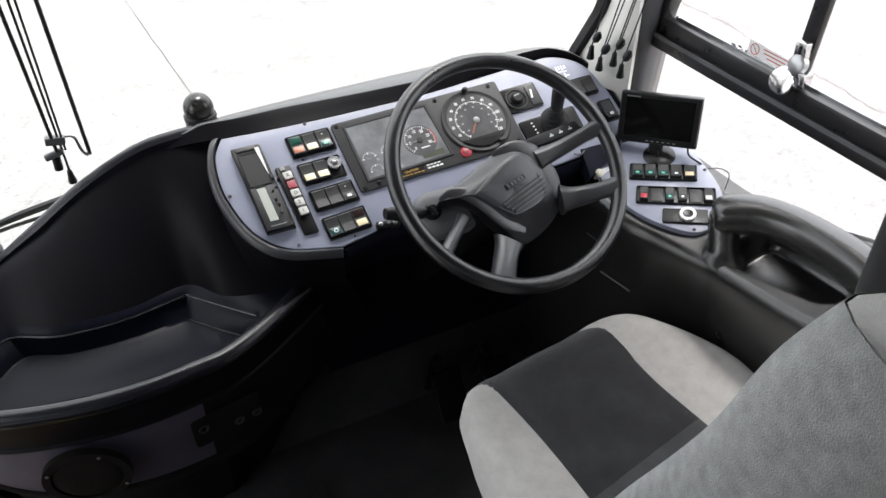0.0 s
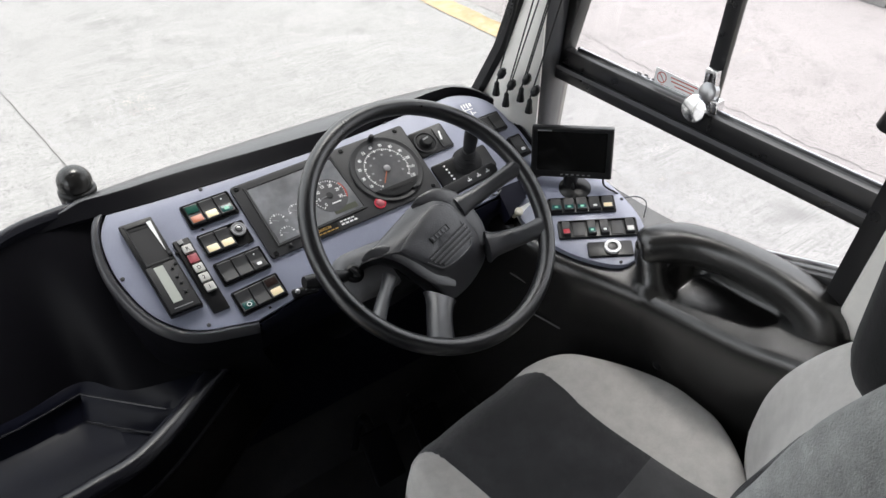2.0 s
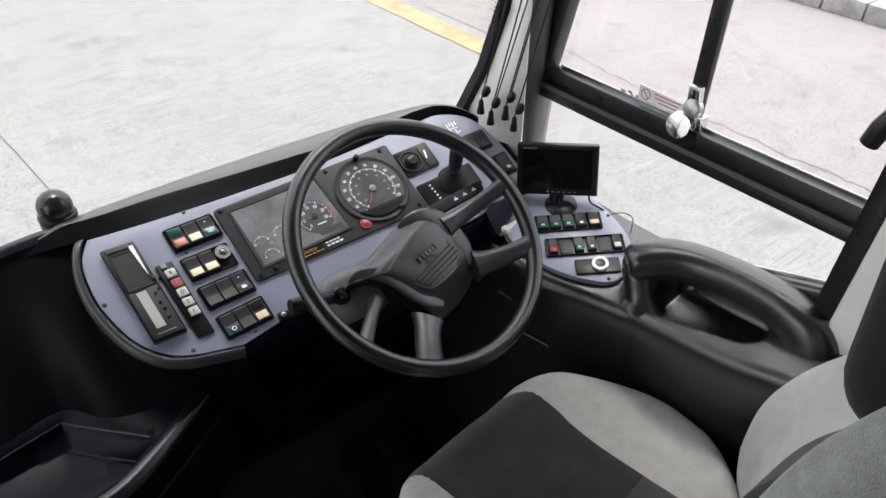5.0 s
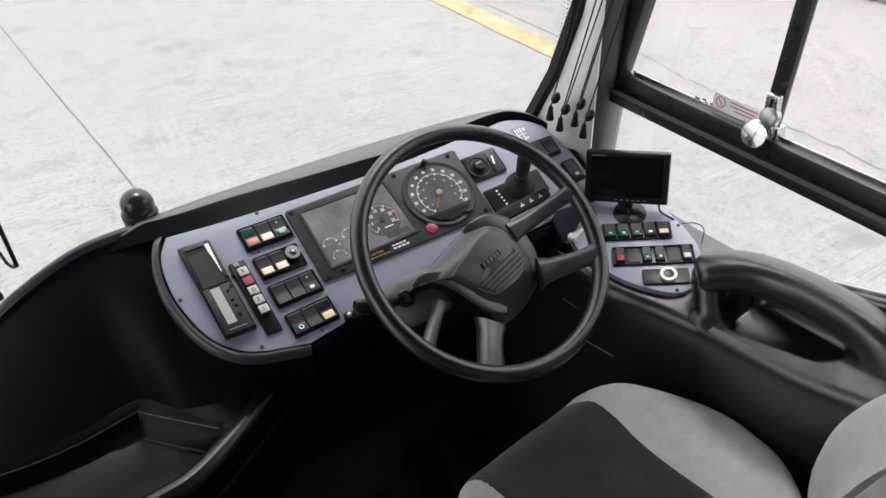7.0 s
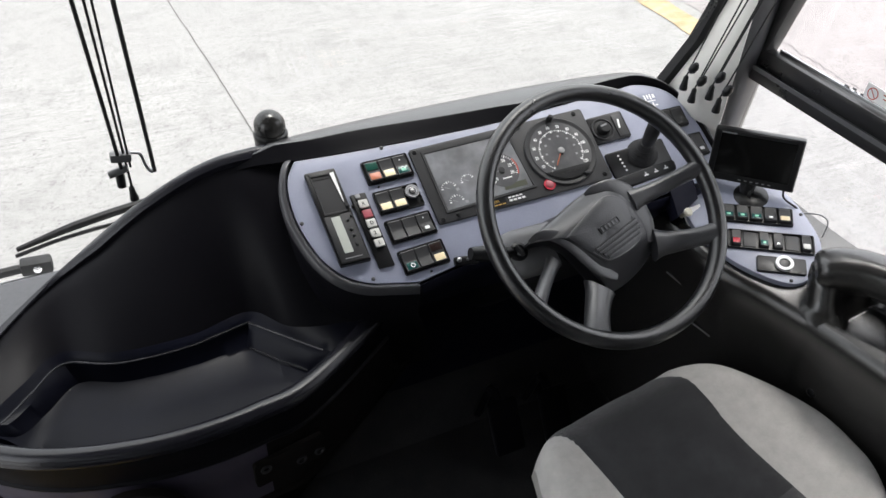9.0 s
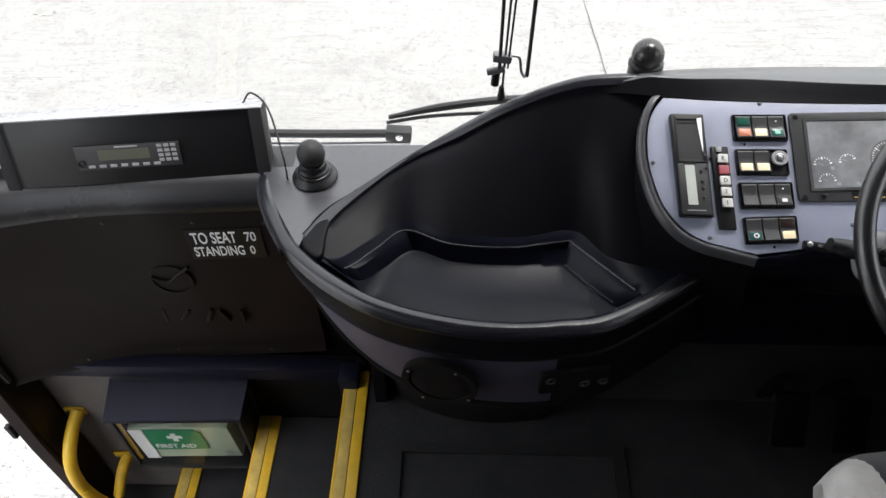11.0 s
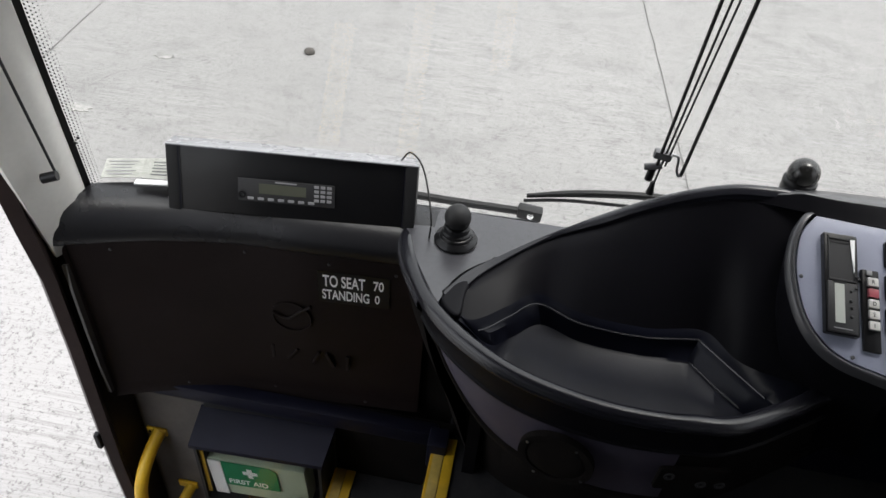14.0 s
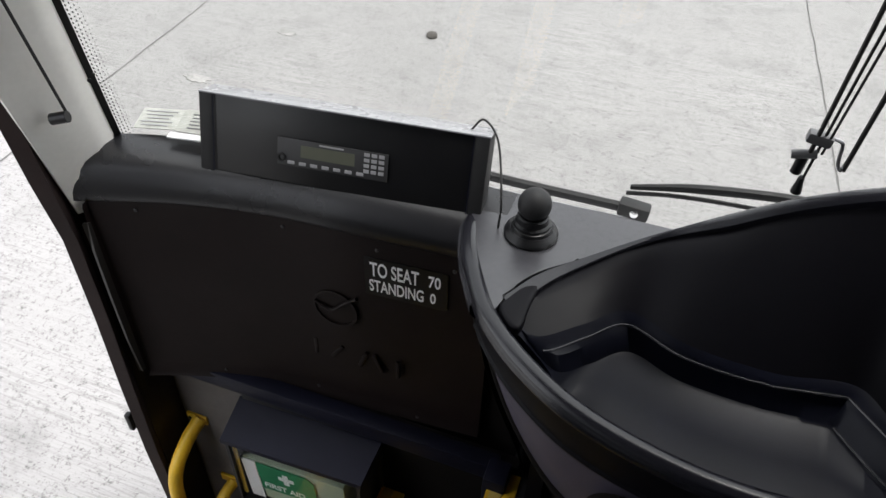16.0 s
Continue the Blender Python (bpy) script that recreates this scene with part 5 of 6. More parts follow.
def build_bowl():
    t = thing("storage_bowl", (-0.1, 1.2, 0.3), "black moulded oval storage bowl with recessed tray beside the dashboard", "storage tray")
    n = 64
    up, fr, bf, tb, fb, ff = (spline(p, n) for p in (UP, FRONT, BACKFLOOR, TRAYBACK, FLOORBACK, FLOORFRONT))
    tb, fb = ([a if a.x < -0.05 else b for a, b in zip(soft, polyline(line, n))] for soft, line in ((tb, TRAYBACK), (fb, FLOORBACK)))
    across = []
    for i in range(n + 1):
        d = fr[min(i + 1, n)] - fr[max(i - 1, 0)]
        across.append(V((d.y, -d.x, 0)).normalized())
    rows = []
    for i, (u, f, b, k, q, g) in enumerate(zip(up, fr, bf, tb, fb, ff)):
        away = V((u.x - g.x, u.y - g.y, 0)).normalized()
        outw = across[i]
        h = max(0.0, min(1.0, (u.z - 0.60) / 0.12))
        k2 = max(h, 0.3)
        end = 1.0 if 9 <= i <= 23 or 49 <= i <= 62 else 0.0  # stepped ends of the tray
        u = u + V((0, 0, 0.006 * (1 - h)))
        inn = V((-away.x, -away.y, 0)) * min(0.036, 0.6 * (u - b).length) * max(0.0, 1 - i / n / 0.42)
        sink = V((0, 0, min(0.07, max(0.0, (f - g).length - 0.060) * 0.9)))
        wall = [(u + inn).lerp(b, w) - away * (0.010 * math.sin(math.pi * w)) * h for w in (0.16, 0.3, 0.45, 0.6, 0.75, 0.9)]
        rows.append([V((u.x, u.y, 0.598)) + away * (0.006 + 0.022 * h), u + away * 0.020 * k2 - V((0, 0, 0.030 * h)), u + away * 0.018 * k2 - V((0, 0, 0.012 * k2)), u + away * 0.010 * k2 - V((0, 0, 0.002)), u + V((0, 0, 0.003)), u + inn - away * 0.008 * k2 + V((0, 0, 0.001)),
                     u + inn - away * 0.015 * k2 - V((0, 0, 0.008 * k2)), u + inn - away * 0.014 * k2 - V((0, 0, 0.02 * k2)),
                     *wall, b, b.lerp(k, 0.6) + V((0, 0, 0.002)), k, k.lerp(q, 0.15 + 0.40 * end) + V((0, 0, 0.016 * end - 0.006 * h * (1 - end))), q + V((0, 0, 0.004 * h)), q.lerp(g, 0.06), q.lerp(g, 0.5), g.lerp(q, 0.05), g.lerp(f, 0.22) + V((0, 0, 0.004)) - sink,
                     f.lerp(g, 0.62) + V((0, 0, 0.006)) - sink, f - outw * 0.019 * k2 - V((0, 0, 0.012)), f - outw * 0.013 * k2 + V((0, 0, 0.0005)), f - outw * 0.004 * k2 + V((0, 0, 0.006)), f + outw * 0.007 + V((0, 0, 0.004)), f + outw * 0.014 - V((0, 0, 0.001)), f + outw * 0.018 - V((0, 0, 0.008)), f + outw * 0.017 - V((0, 0, 0.015)),
                     f + outw * 0.012 - V((0, 0, 0.020)), f + outw * 0.010 - V((0, 0, 0.024)), f + outw * 0.009 - V((0, 0, band(i / n) - 0.010)), f + outw * 0.013 - V((0, 0, band(i / n) - 0.006)), f + outw * 0.012 - V((0, 0, band(i / n) - 0.002)), f + outw * 0.005 - V((0, 0, band(i / n)))])
    part("back_rim", loft([r[:8] for r in rows]), M_BEAD, t, "rim of the bowl, paler and glossier for its highlight", sharp=42)
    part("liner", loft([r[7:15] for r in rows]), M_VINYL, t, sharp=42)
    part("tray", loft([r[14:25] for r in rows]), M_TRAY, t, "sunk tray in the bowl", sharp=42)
    part("front_rim", loft([r[24:31] for r in rows]), M_BEAD, t, "front rim, paler and glossier for its highlight", sharp=42)
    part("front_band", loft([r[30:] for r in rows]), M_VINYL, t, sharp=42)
    # Thin glossy tubes added along the tray edges as their highlight lines.
    part("tray_foot", tube([r[18] + V((0, -0.0005, 0.0010)) for r in rows[49:63]], 0.0022, 13, 6, smooth=False), M_BEAD, t, "rounded tray edge, glossier to draw its highlight")
    part("tray_edge", tube([r[16] - V((0, 0.0005, 0.0012)) for r in rows[8:63]], 0.0022, 54, 6, smooth=False), M_BEAD, t, "rounded tray edge, glossier to draw its highlight")
    # apron below: raised band, laminate strip, lower lip
    out = list(zip(across, fr))
    rows, lip = [], []
    for i, (o, f) in enumerate(out):
        top = f + o * 0.005 - V((0, 0, band(i / n) - 0.004))
        d = max(0.004, 0.17 * (1 - math.exp(-max(0.0, f.x + 0.432) / 0.12)))
        low = top - o * 0.03 * d - V((0, 0, d))
        rows.append([top + o * 0.002, top, top.lerp(low, 0.5), low, low - o * 0.003 - V((0, 0, 0.004))])
        lip.append([low + V((0, 0, 0.003)), low + o * 0.003 - V((0, 0, 0.002)), low + o * 0.003 - V((0, 0, 0.008)), low - o * 0.008 - V((0, 0, 0.035)), low - o * 0.04 - V((0, 0, 0.065)), low - o * 0.11 - V((0, 0, 0.085)), V((low.x - o.x * 0.15, low.y - o.y * 0.15, 0.0))])
    cut = int(n * 0.76)
    part("apron", loft(rows[:cut + 1]), M_FLECK, t, "violet grey laminate apron", sharp=70)
    # Right end of the apron takes black in place of its deep shade.
    part("lower_panel", loft(rows[cut:]), M_LOWBLACK, t, "far end of the apron, blackened for deep shade", sharp=70)
    part("lower_lip", loft(lip), M_LOWBLACK, t, sharp=70)
    # round speaker in the apron
    sm = frame_at((-0.172, 1.087, 0.44), (-0.20, -0.97, -0.05), (0, 0, 1))
    sp = part("speaker", ring_flat(0.058, 0.072, sm, -0.01, 0.004, 36), M_LOWBLACK, t, "round black speaker grille")
    part("grille", turned(((0.058, 0.0), (0.05, 0.003), (0.03, 0.004), (0.0, 0.004)), sm, 30), M_LOWBLACK, sp)
    for a in (60, 150, 240, 330):
        part("screw", turned(((0.003, 0.006), (0.003, 0.0075), (0.0, 0.008)), sm @ pose(0.065 * math.cos(radians(a)), 0.065 * math.sin(radians(a)), 0), 8), M_STEEL, sp)
    # dark switch plate further round, with two small keys
    pm = frame_at((0.075, 1.092, 0.45), (0.16, -0.98, -0.05), (0, 0, 1))
    pl = part("lower_plate", slab(rounded(0.13, 0.07, 0.008, 4), pm, -0.006, 0.002, 0.001), M_LOWBLACK, t)
    for x in (-0.045, 0.02, 0.055):
        part("socket", turned(((0.010, 0.001), (0.010, 0.005), (0.006, 0.005), (0.005, 0.002), (0, 0.002)), pm @ pose(x, 0.012 * (1 if x < 0 else -1), 0), 16), M_BLANK, pl)


def build_shelf():
    s = thing("front_shelf", (-0.85, 1.45, 0.0), "charcoal moulded shelf and front panel beside the entrance", "shelf")
    xs = [-1.285 + i * (0.80 / 26) for i in range(27)]
    rows = []
    for x in xs:
        y = 1.295 + 0.115 * (1 - ((max(x, -1.285) + 0.78) / 0.505) ** 2) if x < -0.78 else 1.41 + 0.07 * (x + 0.78)
        yb = max(screen_base(x) - 0.005, y + 0.05)
        rise = 0.02 * max(0, (-1.05 - x) / 0.23)
        q = min(1.0, (yb - y) / 0.10)
        rows.append([V((x, yb, 0.603 + rise)), V((x, y + 0.075 * q, 0.604 + rise)), V((x, y + 0.060 * q, 0.6025 + rise)), V((x, y + 0.045 * q, 0.598 + rise)), V((x, y + 0.031 * q, 0.591 + rise)), V((x, y + 0.020 * q, 0.581 + rise)), V((x, y + 0.011 * q, 0.569 + 0.5 * rise)), V((x, y + 0.006, 0.556)), V((x, y + 0.006, 0.536)), V((x, y + 0.012, 0.530))])
    part("ledge", loft(rows), M_LEDGE, s, sharp=70)
    rows = []
    for x in xs:
        y = 1.295 + 0.115 * (1 - ((max(x, -1.285) + 0.78) / 0.505) ** 2) if x < -0.78 else 1.41 + 0.07 * (x + 0.78)
        xx = max(x, -1.25)
        rows.append([V((xx, y + 0.014, 0.534)), V((xx, y + 0.010, 0.525)), V((xx, y + 0.014, 0.30)), V((xx, y + 0.012, 0.06)), V((xx, y + 0.008, 0.03)), V((xx, y + 0.002, 0.022)), V((xx, y + 0.03, 0.012)), V((xx, y + 0.08, 0.01))])
    part("edge_trim", loft([[V((-1.258, 1.298, z)), V((-1.258, 1.296 + d, z)), V((-1.250, 1.295 + d, z)), V((-1.248, 1.31, z))] for d, z in ((0.010, 0.49), (0.002, 0.42), (0.0, 0.3), (0.0, 0.16), (0.006, 0.05))], True, True), M_EDGE, s, "grey edge strip of the front board")
    board = part("front_board", loft(rows), M_PANEL, s, "dark brown front board with raised emblem", sharp=60)
    part("backing", box((0.82, 0.012, 0.80), pose(-0.85, 1.478, 0.17)), M_LOWBLACK, s)
    # table beside the bowl
    edge = spline([(-0.548, 1.51, 0.602), (-0.536, 1.45, 0.602), (-0.513, 1.385, 0.602), (-0.462, 1.292, 0.602)], 18)
    inner = spline(UP, 40)
    ring = [(p.x, p.y) for p in edge] + [(-0.44, 1.268)] + [(p.x - 0.004, p.y + 0.012) for p in inner[2:30]] + [(x / 20, screen_base(x / 20) - 0.004) for x in range(2, -11, -1)]
    part("table", slab(ring, Matrix.Identity(4), 0.585, 0.603), M_SHELF, s)
    rows = [[p + V((0.006, 0.002, 0.0)), p + V((0.0, 0.0, 0.0004)), p + V((-0.010, -0.005, -0.004)), p + V((-0.018, -0.008, -0.016)), p + V((-0.018, -0.008, -0.034)), p + V((-0.006, -0.004, -0.05))] for p in edge]
    part("table_edge", loft(rows), M_SHELF, s, sharp=75)
    rows = [[p + V((-0.006, -0.004, -0.05)), p + V((-0.002, 0.0, -0.09)), p + V((0.010, 0.006, -0.16)), p + V((0.035, 0.015, -0.26)), p + V((0.08, 0.03, -0.40)), p + V((0.13, 0.05, -0.60))] for p in edge]
    bead = [V(q) for q in ((-0.546, 1.50, 0.592), (-0.537, 1.45, 0.592), (-0.514, 1.385, 0.592), (-0.464, 1.294, 0.592))] + [V((x, y, z - 0.008)) for x, y, z in FRONT[1:8]]
    part("rim_bead", tube(bead, (0.006, 0.015, 0.016, 0.016, 0.016, 0.016, 0.016, 0.016, 0.016, 0.014, 0.008), 80, 14), M_BEAD, s, "smooth rounded rim bead")
    corner = [(-0.436, 1.278), (-0.428, 1.302), (-0.412, 1.344), (-0.390, 1.376), (-0.350, 1.424), (-0.336, 1.430), (-0.352, 1.405), (-0.383, 1.354), (-0.391, 1.300), (-0.388, 1.250), (-0.402, 1.242)]
    part("rim_corner", slab(eased(corner, 2), Matrix.Identity(4), 0.590, 0.609, 0.006, 3), M_VINYL, s, "rounded end of the bowl rim", sharp=60)
    part("table_side", loft(rows), M_LOWBLACK, s, sharp=75)
    # raised emblem and lettering, worn smooth, as plain shapes
    em = frame_at((-0.800, 1.4205, 0.318), (0, -1, 0), (0.0, 0, 1))
    part("emblem", ring_flat(0.044, 0.050, em, -0.004, 0.0016, 36), M_PANEL, board)
    part("emblem_bar", tube([em @ V(p) for p in ((-0.045, 0.010, 0.000), (-0.008, -0.004, 0.001), (0.020, 0.022, 0.001), (0.050, 0.046, 0.000))], 0.004, 14, 8), M_PANEL, board)
    for i, (dx, w, tilt) in enumerate(((-0.165, 0.009, 0), (-0.120, 0.009, 0), (-0.088, 0.009, 0), (-0.060, 0.009, 0), (-0.010, 0.009, -35), (0.050, 0.009, -22), (0.085, 0.009, 22), (0.130, 0.009, 0))):
        part("raised_stroke", box((w, 0.050, 0.007), on(em, dx + 0.005, -0.135, -0.0022, tilt), 0.002), M_PANEL, board)
    for x in (-1.17, -1.08, -0.89, -0.86, -0.70, -0.62, -0.55):
        for z in ((0.512,) if x not in (-1.08, -0.86, -0.62) else (0.045,)):
            part("screw", turned(((0.004, 0), (0.004, 0.002), (0.001, 0.003)), frame_at((x, 1.305 + 0.115 * (1 - ((x + 0.78) / 0.505) ** 2) if x < -0.78 else 1.42, z), (0, -1, 0), (0, 0, 1)), 8), M_BLANK, board)
    # capacity notice
    turn = frame_at((-0.718, 1.4225, 0.441), (0.07, -1, 0), (0, 0, 1))
    plate = part("capacity_plate", slab(rounded(0.164, 0.096, 0.004, 2), turn @ pose(0.070, -0.004, -0.001), -0.001, 0.0006), M_BLACK, s, "black notice with white lettering")
    words("TO SEAT", 0.049, turn, M_WHITE, plate, "lettering", 0.50)
    words("70", 0.040, turn @ pose(0.114, 0.003, 0), M_WHITE, plate, "lettering", 0.62)
    words("STANDING", 0.042, turn @ pose(-0.003, -0.040, 0), M_WHITE, plate, "lettering", 0.52)
    words("0", 0.036, turn @ pose(0.118, -0.038, 0), M_WHITE, plate, "lettering", 0.66)


def build_display_box():
    d = thing("display_box", (-0.79, 1.46, 0.604), "long black destination controller box on the front shelf", "controller box")
    o = V((-0.790, 1.449, 0.597))
    right = V((0.50, 0.055, 0.0)).normalized()
    back = V((-right.y, right.x, 0))
    up = (V((0, 0, 1)) * 0.95 + back * 0.31).normalized()
    m = basis(o, right, up, right.cross(up))
    w, h = 0.526, 0.142
    body = part("case", box((w, h, 0.055), m @ pose(0, h / 2, -0.030), 0.003), M_BLACK, d)
    part("top_cover", box((w + 0.004, 0.003, 0.060), m @ pose(0, h + 0.0015, -0.029), 0.001), M_COVER, d, "top cover, sky reflection in its pale grey")
    for x in (-w / 2 + 0.012, w / 2 - 0.012):
        part("end_cap", box((0.026, h + 0.004, 0.060), m @ pose(x, h / 2, -0.0295), 0.003), M_MATT, d)
        part("blue_edge", box((0.0016, h, 0.001), m @ pose(x + (0.014 if x < 0 else -0.014), h / 2, 0.0010)), M_NAVY, d)
        part("foot", box((0.018, 0.012, 0.02), m @ pose(x, -0.002, -0.01), 0.003), M_STEEL, d)
    k = part("keypad", box((0.205, 0.050, 0.003), m @ pose(-0.010, 0.060, 0.001), 0.001), M_CLUSTER, d, "grey keypad with small display")
    part("display", box((0.10, 0.022, 0.001), m @ pose(-0.018, 0.065, 0.0028)), M_LCDDARK, k)
    part("jack", turned(((0.008, 0), (0.008, 0.003), (0.005, 0.003), (0.004, 0.0), (0, 0)), m @ pose(-0.104, 0.049, 0.002), 14), M_BLACK, k)
    for i in range(7):
        part("key", box((0.013, 0.006, 0.0012), m @ pose(-0.086 + i * 0.0215, 0.042, 0.003), 0.0005), M_SILVER, k)
    for r in range(4):
        for c in range(3):
            part("key", box((0.010, 0.0065, 0.0012), m @ pose(0.054 + c * 0.0135, 0.079 - r * 0.0100, 0.003), 0.0005), M_SILVER, k)
    part("maker_mark", box((0.045, 0.003, 0.0004), m @ pose(-0.011, 0.081, 0.0027)), M_SILVER, k)
    cable = thing("cable", (-0.50, 1.47, 0.60), "thin black cable looping from the controller into the shelf", "cable")
    part("lead", tube((m @ V((0.225, h + 0.002, -0.03)), m @ V((0.245, h + 0.022, -0.03)), m @ V((0.275, h - 0.01, -0.02)), V((-0.490, 1.462, 0.66)), V((-0.490, 1.458, 0.60))), 0.0020, 30, 8), M_CORD, cable)


def build_ball_knob(at, label, r, post):
    k = thing("ball_knob", at, label, "knob", group="round black knobs")
    m = pose(*at)
    if post:
        base = part("base", turned(((0.045, 0), (0.046, 0.004), (0.044, 0.008), (0.038, 0.011), (0.036, 0.014)), m, 32), M_BLACK, k)
        part("collar", turned(((0.036, 0.012), (0.033, 0.020), (0.031, 0.021), (0.031, 0.026), (0.027, 0.029), (0.0265, 0.040), (0.024, 0.042)), m, 30), M_BLACK, k, "stepped black collar")
        part("ball", turned([(r * math.cos(a), 0.062 + r * 1.02 * math.sin(a)) for a in (radians(-70 + 160 * i / 16) for i in range(17))], m, 28), M_MATT, k, "matt black ball")
    else:
        part("base", turned(((0.0305, -0.03), (0.0305, 0.004), (0.0315, 0.006), (0.0315, 0.014), (0.0300, 0.016), (0.0270, 0.017)), m, 32), M_BLACK, k)
        part("ball", turned([(0.0270, 0.017), (0.0282, 0.019), (0.0288, 0.028)] + [(r * math.cos(a), 0.029 + r * math.sin(a)) for a in (radians(6 + 84 * i / 12) for i in range(13))], m, 32), M_GLOSSBALL, k, "glossy black ball")


build_bowl()
build_shelf()
build_display_box()
build_ball_knob((-0.434, 1.464, 0.604), "matt black ball knob on a round base", 0.028, True)
build_ball_knob((0.193, 1.508, 0.838), "glossy black ball on the dash hood", 0.0288, False)


# ---- right console, monitor, side moulding ----
POD_N = V((-0.25, -0.15, 1)).normalized()
POD_U = V((0.80, -0.59, 0))
POD_U = (POD_U - POD_N * POD_U.dot(POD_N)).normalized()
POD = basis(V((0.985, 1.01, 0.7285)), POD_U, POD_N.cross(POD_U), POD_N)


def pod_xy(x, y):
    q = POD.inverted() @ V((x, y, 0.7285 + 0.25 * (x - 0.985) + 0.15 * (y - 1.01)))
    return (q.x, q.y)


def build_side_console():
    s = thing("side_console", (1.03, 0.8, 0.0), "dark grey moulded side console with switch panel, pocket and arm grip", "console")
    plan = [(0.93, 1.20), (1.06, 1.16), (1.085, 1.09), (1.072, 0.985), (1.04, 0.935), (0.985, 0.912), (0.945, 0.94), (0.905, 1.02), (0.895, 1.12)]
    pts = spline([(*pod_xy(x, y), 0) for x, y in plan + plan[:1]], 45)[:-1]
    panel = part("switch_panel", slab([(p.x, p.y) for p in pts], POD, -0.012, 0.0, 0.0015), M_FACIA, s, "slate blue switch panel")
    for x, y in ((1.075, 1.03), (0.967, 0.925)):
        part("screw", turned(((0.0035, 0), (0.0035, 0.001), (0.0, 0.002)), on(POD, *pod_xy(x, y)), 10), M_BLACK, panel)
    rows = ((1.004, 1.070, 0.132, 0.040, (M_GREENCAP, M_GREENCAP, M_GREENCAP, M_IVORY, M_AMBER)), (0.988, 1.008, 0.152, 0.042, (M_REDCAP, "gap", M_GREENCAP, M_IVORY, "gap", M_IVORYKEY)))
    for x, y, w, h, caps in rows:
        px, py = pod_xy(x, y)
        b = bezel(s, on(POD, px, py), w, h)
        for i, c in enumerate(caps):
            m = on(POD, px + (i - (len(caps) - 1) / 2) * (w - 0.006) / len(caps), py, 0.002)
            if c == "gap":
                part("blank", slab(rounded((w - 0.016) / len(caps), h * 0.78, 0.001, 1), m, -0.002, 0.0028, 0.0008), M_BLANK, b)
                continue
            lens = None if c is M_IVORY or c is None else c
            rocker(b, m, (w - 0.010) / len(caps) * (0.66 if len(caps) == 6 else 0.86), h * 0.84, lens=M_TEALDARK if c is M_GREENCAP else lens, mark=M_WHITE if c is M_IVORY else M_GREENMARK if c is M_GREENCAP else None)
    px, py = pod_xy(0.972, 0.958)
    rp = part("ring_plate", slab(rounded(0.084, 0.034, 0.003, 2), on(POD, px, py), -0.003, 0.005, 0.0015), M_BLACK, s)
    ring = part("bright_ring", ring_flat(0.010, 0.0155, on(POD, px + 0.004, py + 0.001, 0.005), 0, 0.006, 30), M_WHITE, rp, "bright ring round a black button")
    part("button", turned(((0.0098, 0), (0.0098, 0.004), (0.007, 0.0035), (0, 0.003)), on(POD, px + 0.004, py + 0.001, 0.005), 20), M_BLACK, ring)
    # moulding: side wall rolling over into the top, with a pocket sunk into it below the grip
    ys = (1.40, 1.12, 1.02, 0.93, 0.865, 0.828, 0.76, 0.678, 0.635, 0.57, 0.42, 0.25)
    ridge, outer = (spline([(x, y, z) for y, (x, z) in zip(ys, line)], 150) for line in (
        ((0.86, 0.70), (0.872, 0.703), (0.885, 0.695), (0.922, 0.690), (0.941, 0.691), (0.945, 0.695), (0.950, 0.704), (0.957, 0.714), (0.962, 0.722), (0.972, 0.735), (0.985, 0.765), (0.995, 0.775)),
        ((1.12, 0.73), (1.12, 0.735), (1.12, 0.735), (1.12, 0.738), (1.12, 0.742), (1.12, 0.746), (1.12, 0.752), (1.12, 0.760), (1.12, 0.763), (1.12, 0.768), (1.12, 0.785), (1.12, 0.795))))

    def pocket_depth(x, y):
        inner = 0.972 + 0.21 * (0.800 - y)
        cx, hx = (inner + 1.112) / 2, (1.112 - inner) / 2
        qx, qy, r = abs(x - cx) - hx + 0.036, abs(y - 0.750) - 0.108 + 0.036, 0.036
        d = r - math.hypot(max(qx, 0.0), max(qy, 0.0)) - min(max(qx, qy), 0.0)
        k = min(1.0, max(0.0, (d + 0.003) / 0.024))
        return 0.055 * k * k * (3 - 2 * k)

    rows = []
    for a, e in zip(ridge, outer):
        row = [V((a.x + 0.09, a.y, 0.0)), V((a.x + 0.06, a.y, 0.25)), V((a.x + 0.03, a.y, 0.50)), a - V((-0.008, 0, 0.06)), a - V((0, 0, 0.024)), a + V((0.002, 0, -0.012)), a + V((0.007, 0, -0.003))]
        for i in range(41):
            f = i / 40
            p = a.lerp(e, f) + V((0.013 * (1 - f), 0, 0.003 * math.sin(math.pi * min(1.0, f * 1.4))))
            row.append(p - V((0, 0, pocket_depth(p.x, p.y))))
        rows.append(row)
    part("moulding", loft(rows), M_CONSOLE, s, sharp=80)
    line = ((0.9775, 0.9030, 0.7555), (0.980, 0.9010, 0.7565), (0.985, 0.8970, 0.758), (0.993, 0.8900, 0.761), (1.010, 0.8765, 0.766), (1.032, 0.852, 0.772), (1.050, 0.815, 0.777), (1.062, 0.765, 0.780), (1.067, 0.69, 0.782), (1.068, 0.63, 0.776), (1.071, 0.592, 0.757), (1.073, 0.574, 0.715))
    size = (0.012, 0.023, 0.029, 0.0325, 0.0345, 0.0345, 0.033, 0.0325, 0.034, 0.038, 0.043, 0.046)
    axis, girth = spline(line, 66), spline([(r, 0, 0) for r in size], 66)
    rings = []
